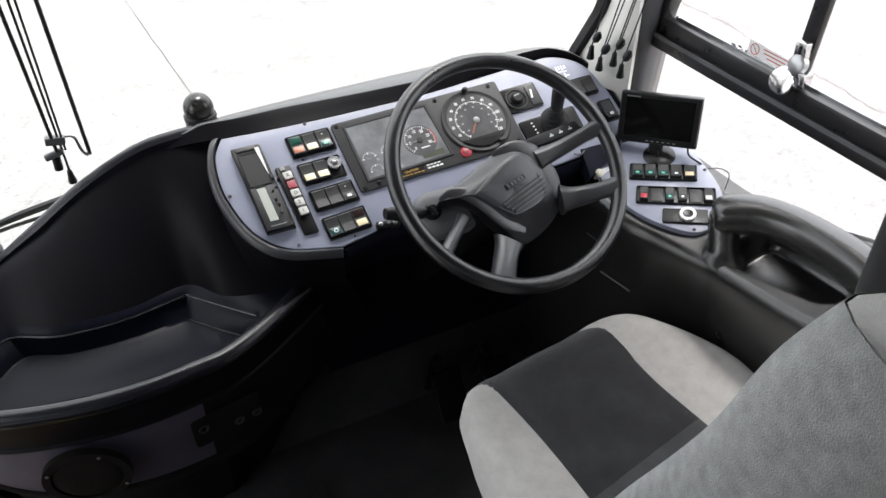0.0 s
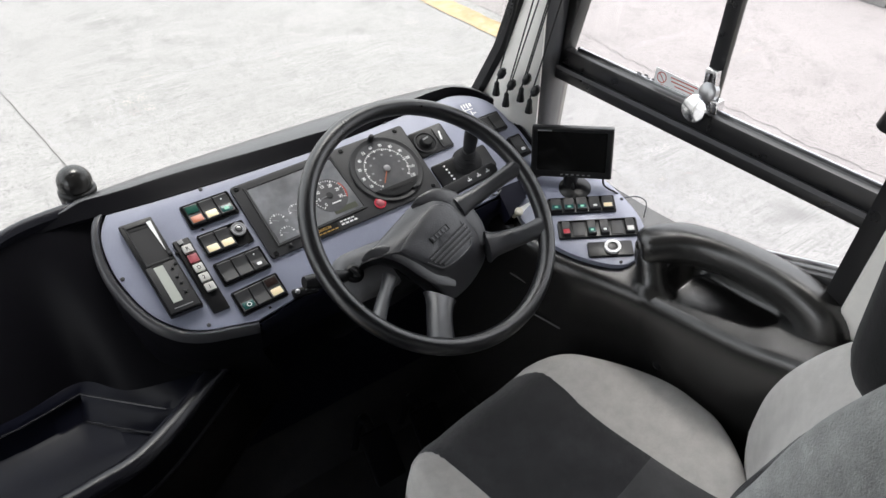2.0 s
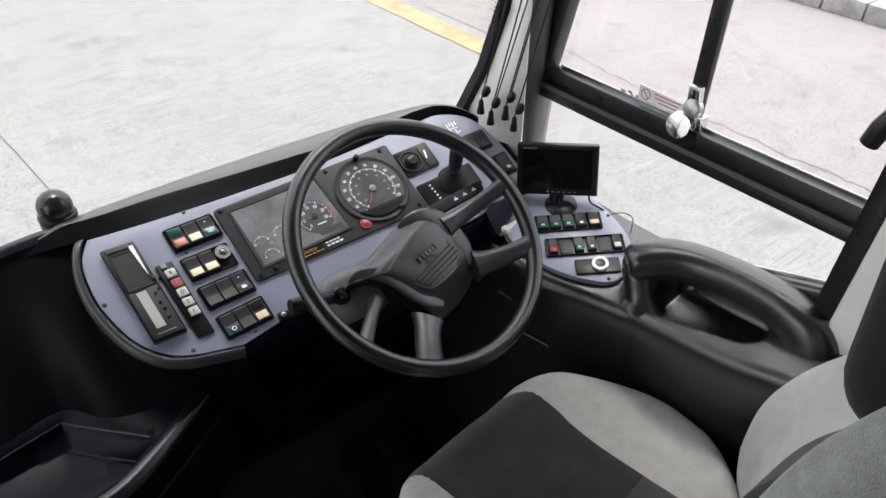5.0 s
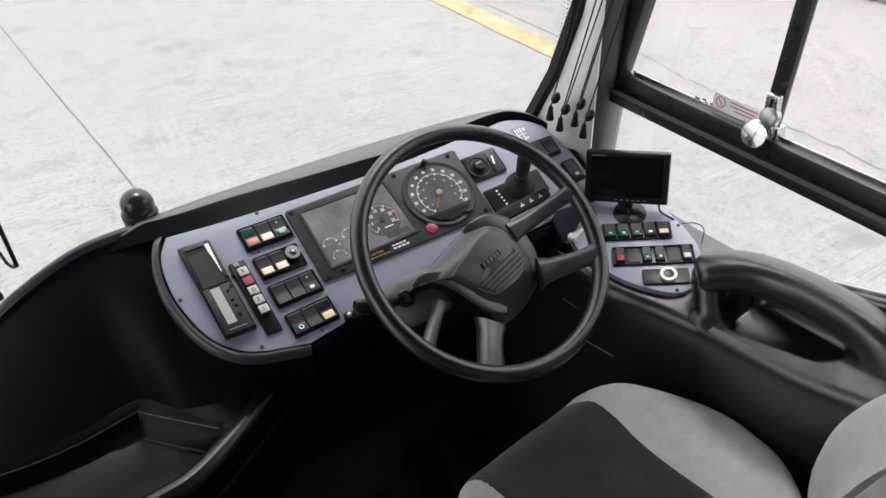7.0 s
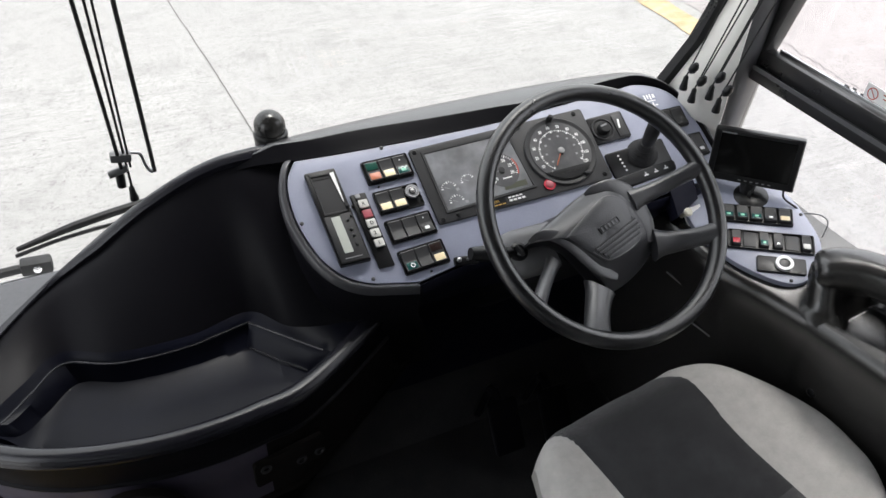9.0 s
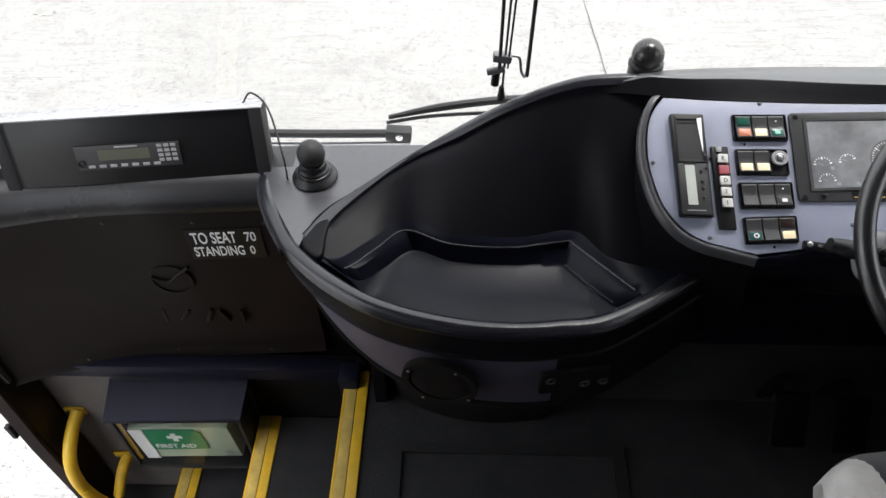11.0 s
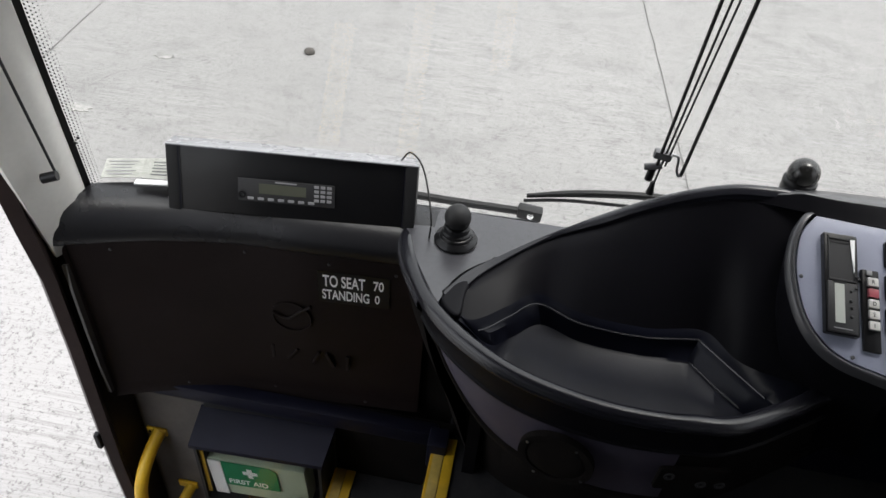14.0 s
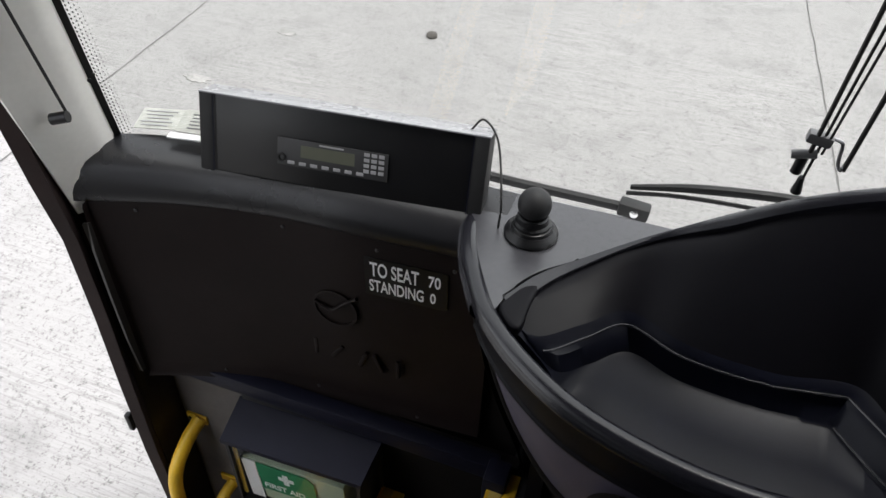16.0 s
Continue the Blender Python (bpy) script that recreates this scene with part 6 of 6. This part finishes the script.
    for i, p in enumerate(axis):
        way = (axis[min(max(i, 18) + 1, 66)] - axis[max(i, 18) - 1]).normalized()
        side = way.cross(V((0, 0, 1))).normalized()
        over = side.cross(way)
        ring = []
        for j in range(28):
            c, n_ = math.cos(2 * math.pi * j / 28), math.sin(2 * math.pi * j / 28)
            q = girth[i].x / (abs(c) ** 2.7 + abs(n_) ** 2.7) ** (1 / 2.7)
            ring.append(p + side * q * c * 1.04 + over * q * n_ * 0.98)
        rings.append(ring)
    grip = part("arm_grip", loft(rings, True, True), M_CONSOLE, s, "moulded arm grip", sharp=80)
    post = []
    for x, y, z, r in ((0.996, 0.888, 0.756, 0.027), (0.993, 0.882, 0.736, 0.0275), (0.989, 0.872, 0.718, 0.0265), (0.986, 0.864, 0.705, 0.0275), (0.985, 0.860, 0.698, 0.031), (0.984, 0.858, 0.693, 0.037), (0.984, 0.857, 0.686, 0.041)):
        post.append([V((x + r * math.cos(k), y + r * 1.15 * math.sin(k), z)) for k in (2 * math.pi * j / 24 for j in range(24))])
    part("grip_post", loft(post, True, True), M_CONSOLE, grip, sharp=80)
    wire = part("wire_hook", tube((V((1.082, 1.03, 0.755)), V((1.095, 1.008, 0.764)), V((1.098, 0.988, 0.760)), V((1.086, 0.978, 0.735))), 0.0013, 16, 6), M_GUNMETAL, s)
    for y, z in ((0.80, 0.62), (0.56, 0.64)):
        part("bolt", turned(((0.011, 0), (0.011, 0.006), (0.006, 0.010), (0, 0.010)), frame_at((0.978 if y > 0.7 else 0.985, y, z - 0.08), (-1, 0, 0.1), (0, 0, 1)), 14), M_BLACK, s)
    for line in (((0.885, 1.13, 0.588), (0.90, 1.05, 0.583), (0.918, 0.995, 0.580)), ((0.893, 1.075, 0.518), (0.906, 1.03, 0.515), (0.914, 1.00, 0.513))):
        part("trim_strip", tube([V(p) for p in line], 0.0016, 10, 6), M_GUNMETAL, s)


def build_monitor():
    mo = thing("monitor", (1.04, 1.12, 0.745), "small black reversing camera monitor on a swivel foot", "monitor")
    tl, tr = V((0.977, 1.201, 0.871)), V((1.0775, 1.082, 0.886))
    u = (tr - tl).normalized()
    down = V((-0.139, -0.161, -0.977)).normalized()
    nrm = u.cross(-down).normalized()
    up = nrm.cross(u)
    c = (tl + tr) / 2 - up * 0.052
    m = basis(c, u * 0.90, up * 0.955, nrm)
    body = part("case", box((0.178, 0.108, 0.022), m @ pose(0, 0, -0.011), 0.004), M_BLACK, mo)
    bez = part("screen_frame", loft([[m @ V((sx * (0.087 - i), sy * (0.052 - j) + k, z)) for sx, sy in ((-1, -1), (1, -1), (1, 1), (-1, 1))] for i, j, k, z in ((0, 0, 0, 0.0), (0.001, 0.001, 0, 0.002), (0.011, 0.010, 0.003, 0.002), (0.012, 0.011, 0.003, -0.001))], True), M_BLACK, mo)
    part("screen", box((0.154, 0.084, 0.001), m @ pose(0, 0.003, 0.0002)), M_SCREEN, mo, "dark switched-off screen")
    for i in range(6):
        part("key", box((0.006, 0.002, 0.001), m @ pose(-0.02 + i * 0.012, -0.046, 0.0022)), M_SILVER, mo)
    part("maker_mark", box((0.03, 0.0025, 0.0004), m @ pose(-0.06, 0.047, 0.0022)), M_SILVER, mo)
    foot = V((1.03, 1.115, 0.742))
    part("swivel", tube((c - up * 0.05 - nrm * 0.015, c - up * 0.075 - nrm * 0.012, foot + V((0, 0, 0.012))), (0.016, 0.012, 0.018), 8, 12), M_BLACK, mo)
    part("foot", turned(((0.042, 0.0), (0.042, 0.006), (0.036, 0.012), (0.016, 0.018), (0, 0.018)), frame_at(foot, POD_N, (0, 1, 0)), 26), M_BLACK, mo)
    part("lead", tube((m @ V((0.07, -0.05, -0.01)), m @ V((0.075, -0.07, -0.01)), V((1.075, 1.05, 0.76)), V((1.082, 1.045, 0.755))), 0.002, 14, 6), M_CORD, mo)


build_side_console()
build_monitor()


# ---- driver's seat ----
SEAT_Z = 0.53


def cushion_half(t):
    """Left and right edge of the cushion for t from back (0) to front (1)."""
    left = 0.412 + 0.012 * t + 0.042 * (max(0, t - 0.74) / 0.26) ** 2.4
    return left, 0.982 - 0.64 * max(0, t - 0.55) ** 1.7 - 0.75 * max(0, 0.45 - t) ** 1.6


def cushion_top(x, y, t):
    l, r = cushion_half(t)
    s = (x - l) / max(1e-6, r - l) * 2 - 1
    bolster = 0.028 * max(0, abs(s) - 0.45) ** 1.3 * 2.2
    edge = max(0.0, abs(s) - 0.86) / 0.14
    nose = max(0.0, t - 0.86) / 0.14
    return SEAT_Z - 0.012 * (1 - t) + bolster - 0.055 * edge ** 2.2 - 0.06 * nose ** 2.2


def build_seat():
    s = thing("driver_seat", (0.69, 0.62, 0.0), "grey and charcoal cloth driver seat with black headrest", "seat")
    y0, y1 = 0.42, 0.952

    def pt(f, t):
        l, r = cushion_half(t)
        x = l + (r - l) * f
        y = y0 + (y1 - y0) * t + 0.045 * (f - 0.5) * t + 0.01 * math.sin(math.pi * f) * t - 0.022 * max(0.0, 1 - f / 0.22) ** 2 * t
        return V((x, y, cushion_top(x, y, t)))

    nt, nf = 36, 36
    rows = []
    for i in range(nt + 1):
        t = i / nt
        row = [pt(j / nf, t) for j in range(nf + 1)]
        a, b = row[0], row[-1]
        n = 0.8 * (max(0.0, t - 0.45) / 0.55) ** 1.7
        rows.append([V((a.x + 0.05, a.y - 0.02 * t, SEAT_Z - 0.16)), V((a.x + 0.012 + 0.05 * n, a.y - 0.03 * n, SEAT_Z - 0.13)), V((a.x - 0.008 + 0.045 * n, a.y - 0.025 * n, SEAT_Z - 0.08)), *row, V((b.x + 0.008 - 0.045 * n, b.y - 0.025 * n, SEAT_Z - 0.08)), V((b.x - 0.012 - 0.05 * n, b.y - 0.03 * n, SEAT_Z - 0.13)), V((b.x - 0.05, b.y - 0.02 * t, SEAT_Z - 0.16))])
    last = rows[-1]
    rows.append([p + V((0, 0.006, -0.03 if 2 < k < len(last) - 3 else 0)) for k, p in enumerate(last)])
    rows.append([V((p.x, p.y - 0.03, SEAT_Z - 0.15)) for p in last])
    part("cushion", loft(rows), M_GREY, s, "light grey cushion bolsters", sharp=80)

    def seam(g):
        return 0.381 + 0.078 * g

    def centre(front, label, mat_, lift):
        rr = []
        for i in range(31):
            row = []
            for j in range(17):
                g = j / 16
                t = seam(g) + (1 - seam(g)) * i / 30 if front else seam(g) * i / 30
                lo, hi = cushion_half(t)
                xl = 0.540 - 0.047 * t ** 3
                xr = 0.788 + 0.012 * math.exp(-((t - 0.8) / 0.12) ** 2) - 0.22 * max(0, t - 0.92) + 0.10 * max(0, 0.75 - t)
                row.append(pt((xl + (xr - xl) * g - lo) / (hi - lo), t) + V((0, 0, lift if 0 < j < 16 else -0.002)))
            rr.append(row)
        if front:
            rr.append([p + V((0, 0.0085, -0.03)) for p in rr[-1]])
            rr.append([p + V((0, -0.02, -0.08)) for p in rr[-1]])
        return part("centre_panel", loft(rr), mat_, s, label, sharp=80)

    centre(True, "charcoal centre panel", M_DARK, 0.003)
    centre(False, "paler charcoal rear panel of the cushion", M_NAP, 0.0028)
    # backrest: dark middle between bolsters that stand forward, leaning back towards the top
    far = ((0.40, 0.535), (0.466, 0.556), (0.581, 0.587), (0.707, 0.582), (0.815, 0.54), (0.879, 0.492), (0.97, 0.432), (1.05, 0.402), (1.13, 0.386), (1.20, 0.370), (1.24, 0.350))

    near = ((0.40, 0.505), (0.466, 0.515), (0.581, 0.530), (0.707, 0.516), (0.80, 0.490), (0.87, 0.465), (0.95, 0.435), (1.05, 0.402), (1.13, 0.388), (1.20, 0.365), (1.24, 0.345))

    def back(a, z):
        crest = far if a > 0 else near

        def line(h):
            k = next((i for i in range(len(crest) - 2) if h < crest[i + 1][0]), len(crest) - 2)
            (z0, c0), (z1, c1) = crest[k], crest[k + 1]
            return c0 + (c1 - c0) * (h - z0) / (z1 - z0)

        top = sum(line(z + 0.02 * d) for d in (-2, -1, 0, 1, 2)) / 5
        mid = (top if a > 0 else top + 0.03 * max(0.0, 0.9 - z) / 0.3) - 0.085 + 0.045 * min(1.0, max(0.0, (z - 0.7) / 0.5))
        e = abs(a)
        s = min(1.0, max(0.0, (e - 0.15) / 0.09))
        y = mid + (top - mid) * s ** 0.8 - 0.05 * max(0.0, (e - 0.243) / 0.03) ** 2
        return V((0.69 + a, y, z))

    across = [-0.272, -0.262, -0.25, -0.238, -0.225, -0.212, -0.2, -0.192, -0.186, -0.18, -0.172, -0.12, -0.06, 0, 0.06, 0.12, 0.172, 0.18, 0.186, 0.192, 0.2, 0.212, 0.225, 0.238, 0.25, 0.262, 0.272]
    rows = []
    for i in range(61):
        z = 0.42 + 0.81 * i / 60
        row = [back(a, z) for a in across]
        p, q = row[0], row[-1]
        rows.append([V((p.x + 0.06, p.y - 0.16, z - 0.02)), V((p.x - 0.004, p.y - 0.10, z - 0.01)), *row, V((q.x + 0.004, q.y - 0.10, z - 0.01)), V((q.x - 0.06, q.y - 0.16, z - 0.02))])
    part("backrest", loft(rows, True, True), M_GREY, s, "light grey backrest bolsters", sharp=80)
    part("side_cover", loft([[p + V((-0.002, 0.002, 0)) for p in r[:8]] + [r[8]] for r in rows]), M_SHADEGREY, s, "mottled side of the backrest, shade in its darker grey", sharp=80)
    rr = [[back(-0.17 + 0.34 * j / 20, 0.44 + 0.70 * i / 30) + V((0, 0.003 if 0 < j < 20 else -0.002, 0)) for j in range(21)] for i in range(31)]
    part("back_panel", loft(rr), M_DARK, s, "charcoal back panel", sharp=80)
    part("headrest", box((0.30, 0.14, 0.46), pose(0.70, 0.361, 1.312, -3, 0, 0), 0.068, 6), M_BLACKCLOTH, s, "black cloth headrest", sharp=80)
    part("base", box((0.42, 0.40, 0.24), pose(0.69, 0.62, 0.26), 0.03, 3), M_MATT, s)
    part("plinth", box((0.36, 0.36, 0.16), pose(0.69, 0.62, 0.08), 0.01), M_MATT, s)
    lever = part("side_knob", turned(((0.03, 0), (0.034, 0.01), (0.030, 0.022), (0.0, 0.024)), frame_at((0.955, 0.56, 0.56), (1, 0.2, 0.2), (0, 0, 1)), 20), M_BLACK, s)


build_seat()


# ---- entrance steps, first aid box, grab rail ----
def build_steps():
    s = thing("steps", (-0.8, 0.9, -0.95), "dark entrance steps with yellow edged nosings", "steps", kind="structure")
    levels = ((-0.420, 0.0), (-0.690, -0.24), (-0.965, -0.48), (-1.30, -0.72))
    x_in = -0.34
    for i, (x, z) in enumerate(levels):
        nose = x
        if i:
            prev = levels[i - 1][0]
            part("tread", box((prev - x + 0.03, 1.05, 0.03), pose((prev + x) / 2 + 0.015, 0.86, z - 0.0155)), M_RUBBER, s)
            part("riser", box((0.02, 1.05, 0.24), pose(prev + 0.028, 0.86, z + 0.10)), M_RUBBER, s)
        if i < 3:
            st = part("nosing", box((0.026, 1.05, 0.010), pose(x + 0.012, 0.86, z + 0.002), 0.002), M_NOSE, s, "pale yellow grip nosing")
            part("edge", box((0.026, 1.05, 0.008), pose(x + 0.039, 0.86, z + 0.002), 0.002), M_YELLOW, st)
            part("lip", box((0.008, 1.05, 0.03), pose(x - 0.004, 0.86, z - 0.008), 0.002), M_YELLOW, st)
    part("front_lining", box((0.34, 0.03, 1.0), pose(-1.19, 1.405, -0.48)), M_LEAD, s, "grey lining at the front of the step well")
    # Step lining continued, blackened for the deep shadow beside the box.
    part("shaded_lining", box((0.64, 0.028, 1.0), pose(-0.70, 1.405, -0.48)), M_LOWBLACK, s, "step well lining blackened for the shadow by the box")
    part("rear_lining", box((0.98, 0.03, 0.94), pose(-0.87, 0.318, -0.50)), M_LEAD, s)
    part("edge_strip", box((0.80, 0.04, 0.05), pose(-0.82, 1.385, 0.008), 0.006), M_NAVY, s)
    part("corner_post", box((0.05, 0.06, 0.10), pose(-0.415, 1.36, -0.01), 0.008), M_NAVY, s)
    part("hatch_frame", loft([[V((x, y, z)) for x, y in ((-0.30, 1.19), (0.25, 1.19), (0.25, 0.6), (-0.30, 0.6))] for z in (0.0, 0.006)] + [[V((x, y, 0.006)) for x, y in ((-0.27, 1.165), (0.22, 1.165), (0.22, 0.63), (-0.27, 0.63))], [V((x, y, 0.001)) for x, y in ((-0.27, 1.165), (0.22, 1.165), (0.22, 0.63), (-0.27, 0.63))]], True), M_MATT, s)


def build_first_aid():
    f = thing("first_aid_box", (-0.86, 1.34, -0.30), "black wall cabinet with a green first aid kit inside clear front", "first aid box")
    part("lid", loft([[V((-1.065, 1.385, -0.054)), V((-0.690, 1.385, -0.036)), V((-0.690, 1.385, -0.057)), V((-1.065, 1.385, -0.078))], [V((-1.065, 1.283, -0.097)), V((-0.700, 1.283, -0.076)), V((-0.700, 1.283, -0.090)), V((-1.065, 1.283, -0.111))]], True, True), M_NAVY, f, "dark sloping lid")
    part("back", box((0.36, 0.01, 0.33), pose(-0.875, 1.385, -0.20)), M_MATT, f)
    part("bottom", box((0.35, 0.10, 0.008), pose(-0.878, 1.335, -0.362)), M_MATT, f)
    part("side", box((0.008, 0.10, 0.28), pose(-0.708, 1.335, -0.22)), M_MATT, f)
    part("side", box((0.008, 0.10, 0.26), pose(-1.05, 1.335, -0.235)), M_MATT, f)
    k = part("kit", box((0.278, 0.06, 0.165), pose(-0.893, 1.335, -0.253, 0, -3.5, 0), 0.006), M_PALEGREEN, f, "pale green first aid kit")
    m = frame_at((-0.893, 1.303, -0.253), (0, -1, 0), (-0.06, 0, 1))
    part("green_field", slab(((-0.096, 0.080), (0.042, 0.080), (0.060, 0.062), (0.060, -0.026), (-0.096, -0.030)), m, 0.0, 0.002), M_FIRSTAID, k)
    part("white_strip", box((0.038, 0.16, 0.002), m @ pose(-0.118, 0, 0.001)), M_WHITE, k)
    part("cross", box((0.042, 0.014, 0.001), m @ pose(-0.018, 0.042, 0.0026)), M_WHITE, k)
    part("cross", box((0.014, 0.042, 0.001), m @ pose(-0.018, 0.042, 0.0031)), M_WHITE, k)
    words("FIRST AID", 0.029, m @ pose(-0.088, -0.018, 0.0022), M_WHITE, k, "lettering", 0.92)
    for i, w in enumerate((0.02, 0.03)):
        part("small_print", box((w, 0.005 + 0.008 * (1 - i), 0.0006), m @ pose(0.11, -0.05 - 0.018 * i, 0.001)), M_SILVER, k)
    # Solid yellow bar standing in for the nosing mirrored in the clear front.
    for x in (-1.031,):
        part("nosing_reflection", box((0.014, 0.004, 0.20), pose(x - 0.012, 1.297, -0.235, 0, 0, 0)), M_YELLOW, f)
    p = part("clear_front", box((0.33, 0.003, 0.25), pose(-0.878, 1.290, -0.235)), G_COVER, f)
    p.visible_shadow = False


def build_rails():
    r = thing("grab_rail", (-1.25, 1.36, -0.6), "curved yellow painted grab rail beside the entrance steps", "grab rail")
    part("bar", tube(((-1.215, 1.385, -0.225), (-1.226, 1.335, -0.255), (-1.236, 1.285, -0.31), (-1.246, 1.265, -0.39), (-1.246, 1.262, -0.50), (-1.226, 1.275, -0.62), (-1.18, 1.31, -0.72)), 0.0185, 40, 14), M_YELLOW, r)
    f = part("flange", box((0.06, 0.008, 0.03), pose(-1.225, 1.386, -0.23), 0.003), M_YELLOW, r)
    for x in (-1.245, -1.205):
        part("bolt", turned(((0.005, 0), (0.005, 0.003), (0, 0.004)), frame_at((x, 1.381, -0.23), (0, -1, 0), (0, 0, 1)), 8), M_BLACK, f)
    part("stay", tube(((-1.165, 1.385, -0.50), (-1.175, 1.34, -0.52), (-1.20, 1.30, -0.60)), 0.0165, 14, 12), M_YELLOW, r)
    part("flange", box((0.06, 0.008, 0.03), pose(-1.175, 1.386, -0.495), 0.003), M_YELLOW, r)


build_steps()
build_first_aid()
build_rails()


# ---- cords, wipers, papers ----
def cord(parent, x, y, z, top=2.4, r=0.0022, dx=0.0):
    part("cord", tube([(x, y, z), (x + dx * (top - z), y - 0.25 * (top - z), top)], r, 2, 6, smooth=False), M_CORD, parent)


def tassel(parent, x, y, z):
    part("tassel", turned(((0.002, 0.03), (0.005, 0.026), (0.0055, 0.018), (0.008, 0.004), (0.008, 0.0), (0.0, 0.0)), pose(x, y, z), 12), M_BLACK, parent)


def build_cords():
    rnd = random.Random(5)
    for k, (x, y, z) in enumerate(((0.959, 1.296, 0.905), (0.972, 1.279, 0.884), (0.974, 1.240, 0.910), (0.977, 1.217, 0.894))):
        b = thing("blind_cord", (x, y, z), "black blind pull cords with tassels hanging by the pillar", "blind cord", "pillar blind cords")
        cord(b, x, y, z + 0.03, r=0.0015)
        if k in (1, 2):
            cord(b, x + 0.007, y - 0.002, z + 0.045, dx=0.05 if k == 1 else 0.0, r=0.0014)
        tassel(b, x, y, z)
        part("knot", turned(((0.003, -0.012), (0.008, -0.006), (0.009, 0.004), (0.004, 0.012)), pose(x, y - 0.012, z + 0.05, 20, 10, 0), 10), M_BLACK, b)
    m = thing("blind_cord", (-0.063, 1.525, 0.76), "black windscreen blind cords with a clamp and tassel", "blind cord", "windscreen blind cords")
    cord(m, -0.070, 1.505, 0.83, r=0.0032)
    cord(m, -0.062, 1.52, 0.785, dx=0.018, r=0.0022)
    cord(m, -0.055, 1.503, 0.84, dx=0.03, r=0.0020)
    cord(m, -0.018, 1.515, 0.815, r=0.0036)
    tassel(m, -0.063, 1.525, 0.757)
    c = part("clamp", box((0.034, 0.018, 0.016), pose(-0.066, 1.50, 0.865, 0, 8, 0), 0.004), M_GUNMETAL, m, "grey cord clamp")
    part("roller", tube(((-0.092, 1.505, 0.83), (-0.06, 1.505, 0.838)), 0.007, 3, 10, smooth=False), M_GUNMETAL, c)
    part("peg", tube(((-0.075, 1.508, 0.83), (-0.077, 1.51, 0.80)), 0.008, 3, 10, smooth=False), M_BLACK, c)
    part("hook", tube(((-0.05, 1.502, 0.868), (-0.035, 1.506, 0.86), (-0.03, 1.51, 0.83), (-0.022, 1.513, 0.815), (-0.018, 1.515, 0.83)), 0.0028, 16, 8), M_STEEL, m)
    lc = thing("blind_cord", (-1.201, 1.294, 0.735), "black blind cord with toggle on the cream pillar", "blind cord")
    part("cord", tube(((-1.198, 1.302, 0.745), (-1.166, 1.224, 1.048), (-1.071, 0.994, 1.95)), 0.0028, 12, 6), M_CORD, lc)
    part("toggle", tube(((-1.218, 1.286, 0.738), (-1.191, 1.296, 0.744)), 0.010, 3, 12, smooth=False), M_BLACK, lc)


def build_wipers():
    w = thing("wiper", (-0.35, 1.66, 0.5), "black windscreen wiper arm and blade parked outside the glass", "wiper")
    part("blade", tube(((-0.30, 1.66, 0.603), (-0.18, 1.67, 0.625), (-0.02, 1.68, 0.64), (0.12, 1.68, 0.64)), (0.005, 0.009, 0.009, 0.008), 16, 8), M_MATT, w)
    part("rubber", tube(((-0.305, 1.655, 0.592), (-0.18, 1.66, 0.610), (0.1, 1.668, 0.622)), 0.004, 12, 6), M_RUBBER, w)
    l = thing("wiper", (-0.45, 1.70, 0.45), "black wiper linkage bar below the glass", "wiper")
    part("arm", tube(((-0.80, 1.70, 0.53), (-0.55, 1.70, 0.522), (-0.27, 1.70, 0.525)), 0.010, 10, 8), M_MATT, l)
    part("link", tube(((-0.80, 1.70, 0.495), (-0.55, 1.70, 0.488), (-0.26, 1.70, 0.495)), 0.007, 10, 8), M_STEEL, l)
    j = part("joint", box((0.06, 0.03, 0.03), pose(-0.285, 1.70, 0.525, 0, 4, 0), 0.006), M_MATT, l)
    part("bolt", turned(((0.008, 0), (0.008, 0.004), (0.0, 0.006)), frame_at((-0.283, 1.684, 0.527), (0, -1, 0.3), (0, 0, 1)), 12), M_CHROME, j)
    p = thing("paper", (-1.13, 1.47, 0.625), "white leaflet and clear disc holder lying by the windscreen", "paper")
    part("leaflet", box((0.11, 0.016, 0.003), pose(-1.085, 1.462, 0.627, 0, 0, 10)), M_WHITE, p)
    h = part("holder", slab(rounded(0.070, 0.060, 0.006, 3), pose(-1.105, 1.500, 0.634, 12, 0, 10), 0.0, 0.002), M_POUCH, p, "clear disc holder with grey print")
    for i in range(5):
        part("print_line", box((0.036 - 0.003 * (i % 2), 0.003, 0.0008), pose(-1.102, 1.500, 0.6355, 12, 0, 10) @ pose(0, 0.018 - 0.009 * i, 0.0008)), M_GUNMETAL, h)
    c = part("card", slab(rounded(0.085, 0.065, 0.003, 2), pose(-1.185, 1.492, 0.628, 4, 0, 16), 0.0, 0.001), M_POUCH, p, "faded printed card")
    for i in range(5):
        part("print_line", box((0.062 - 0.010 * (i % 3), 0.0035, 0.0008), pose(-1.185, 1.492, 0.6288, 4, 0, 16) @ pose(-0.004, 0.022 - 0.011 * i, 0.0008)), M_SILVER, c)


def build_pedals():
    for x, z in ((0.60, 0.13), (0.74, 0.11)):
        p = thing("pedal", (x, 1.25, 0.0), "dark metal foot pedal in the footwell", "pedal", "foot pedals")
        part("plate", box((0.075, 0.02, 0.13), pose(x, 1.20, z, -35, 0, 0), 0.006), M_VINYL, p)
        part("arm", tube(((x, 1.21, z), (x, 1.28, z + 0.05), (x, 1.33, 0.02)), 0.012, 10, 8), M_VINYL, p)


build_cords()
build_wipers()
build_pedals()
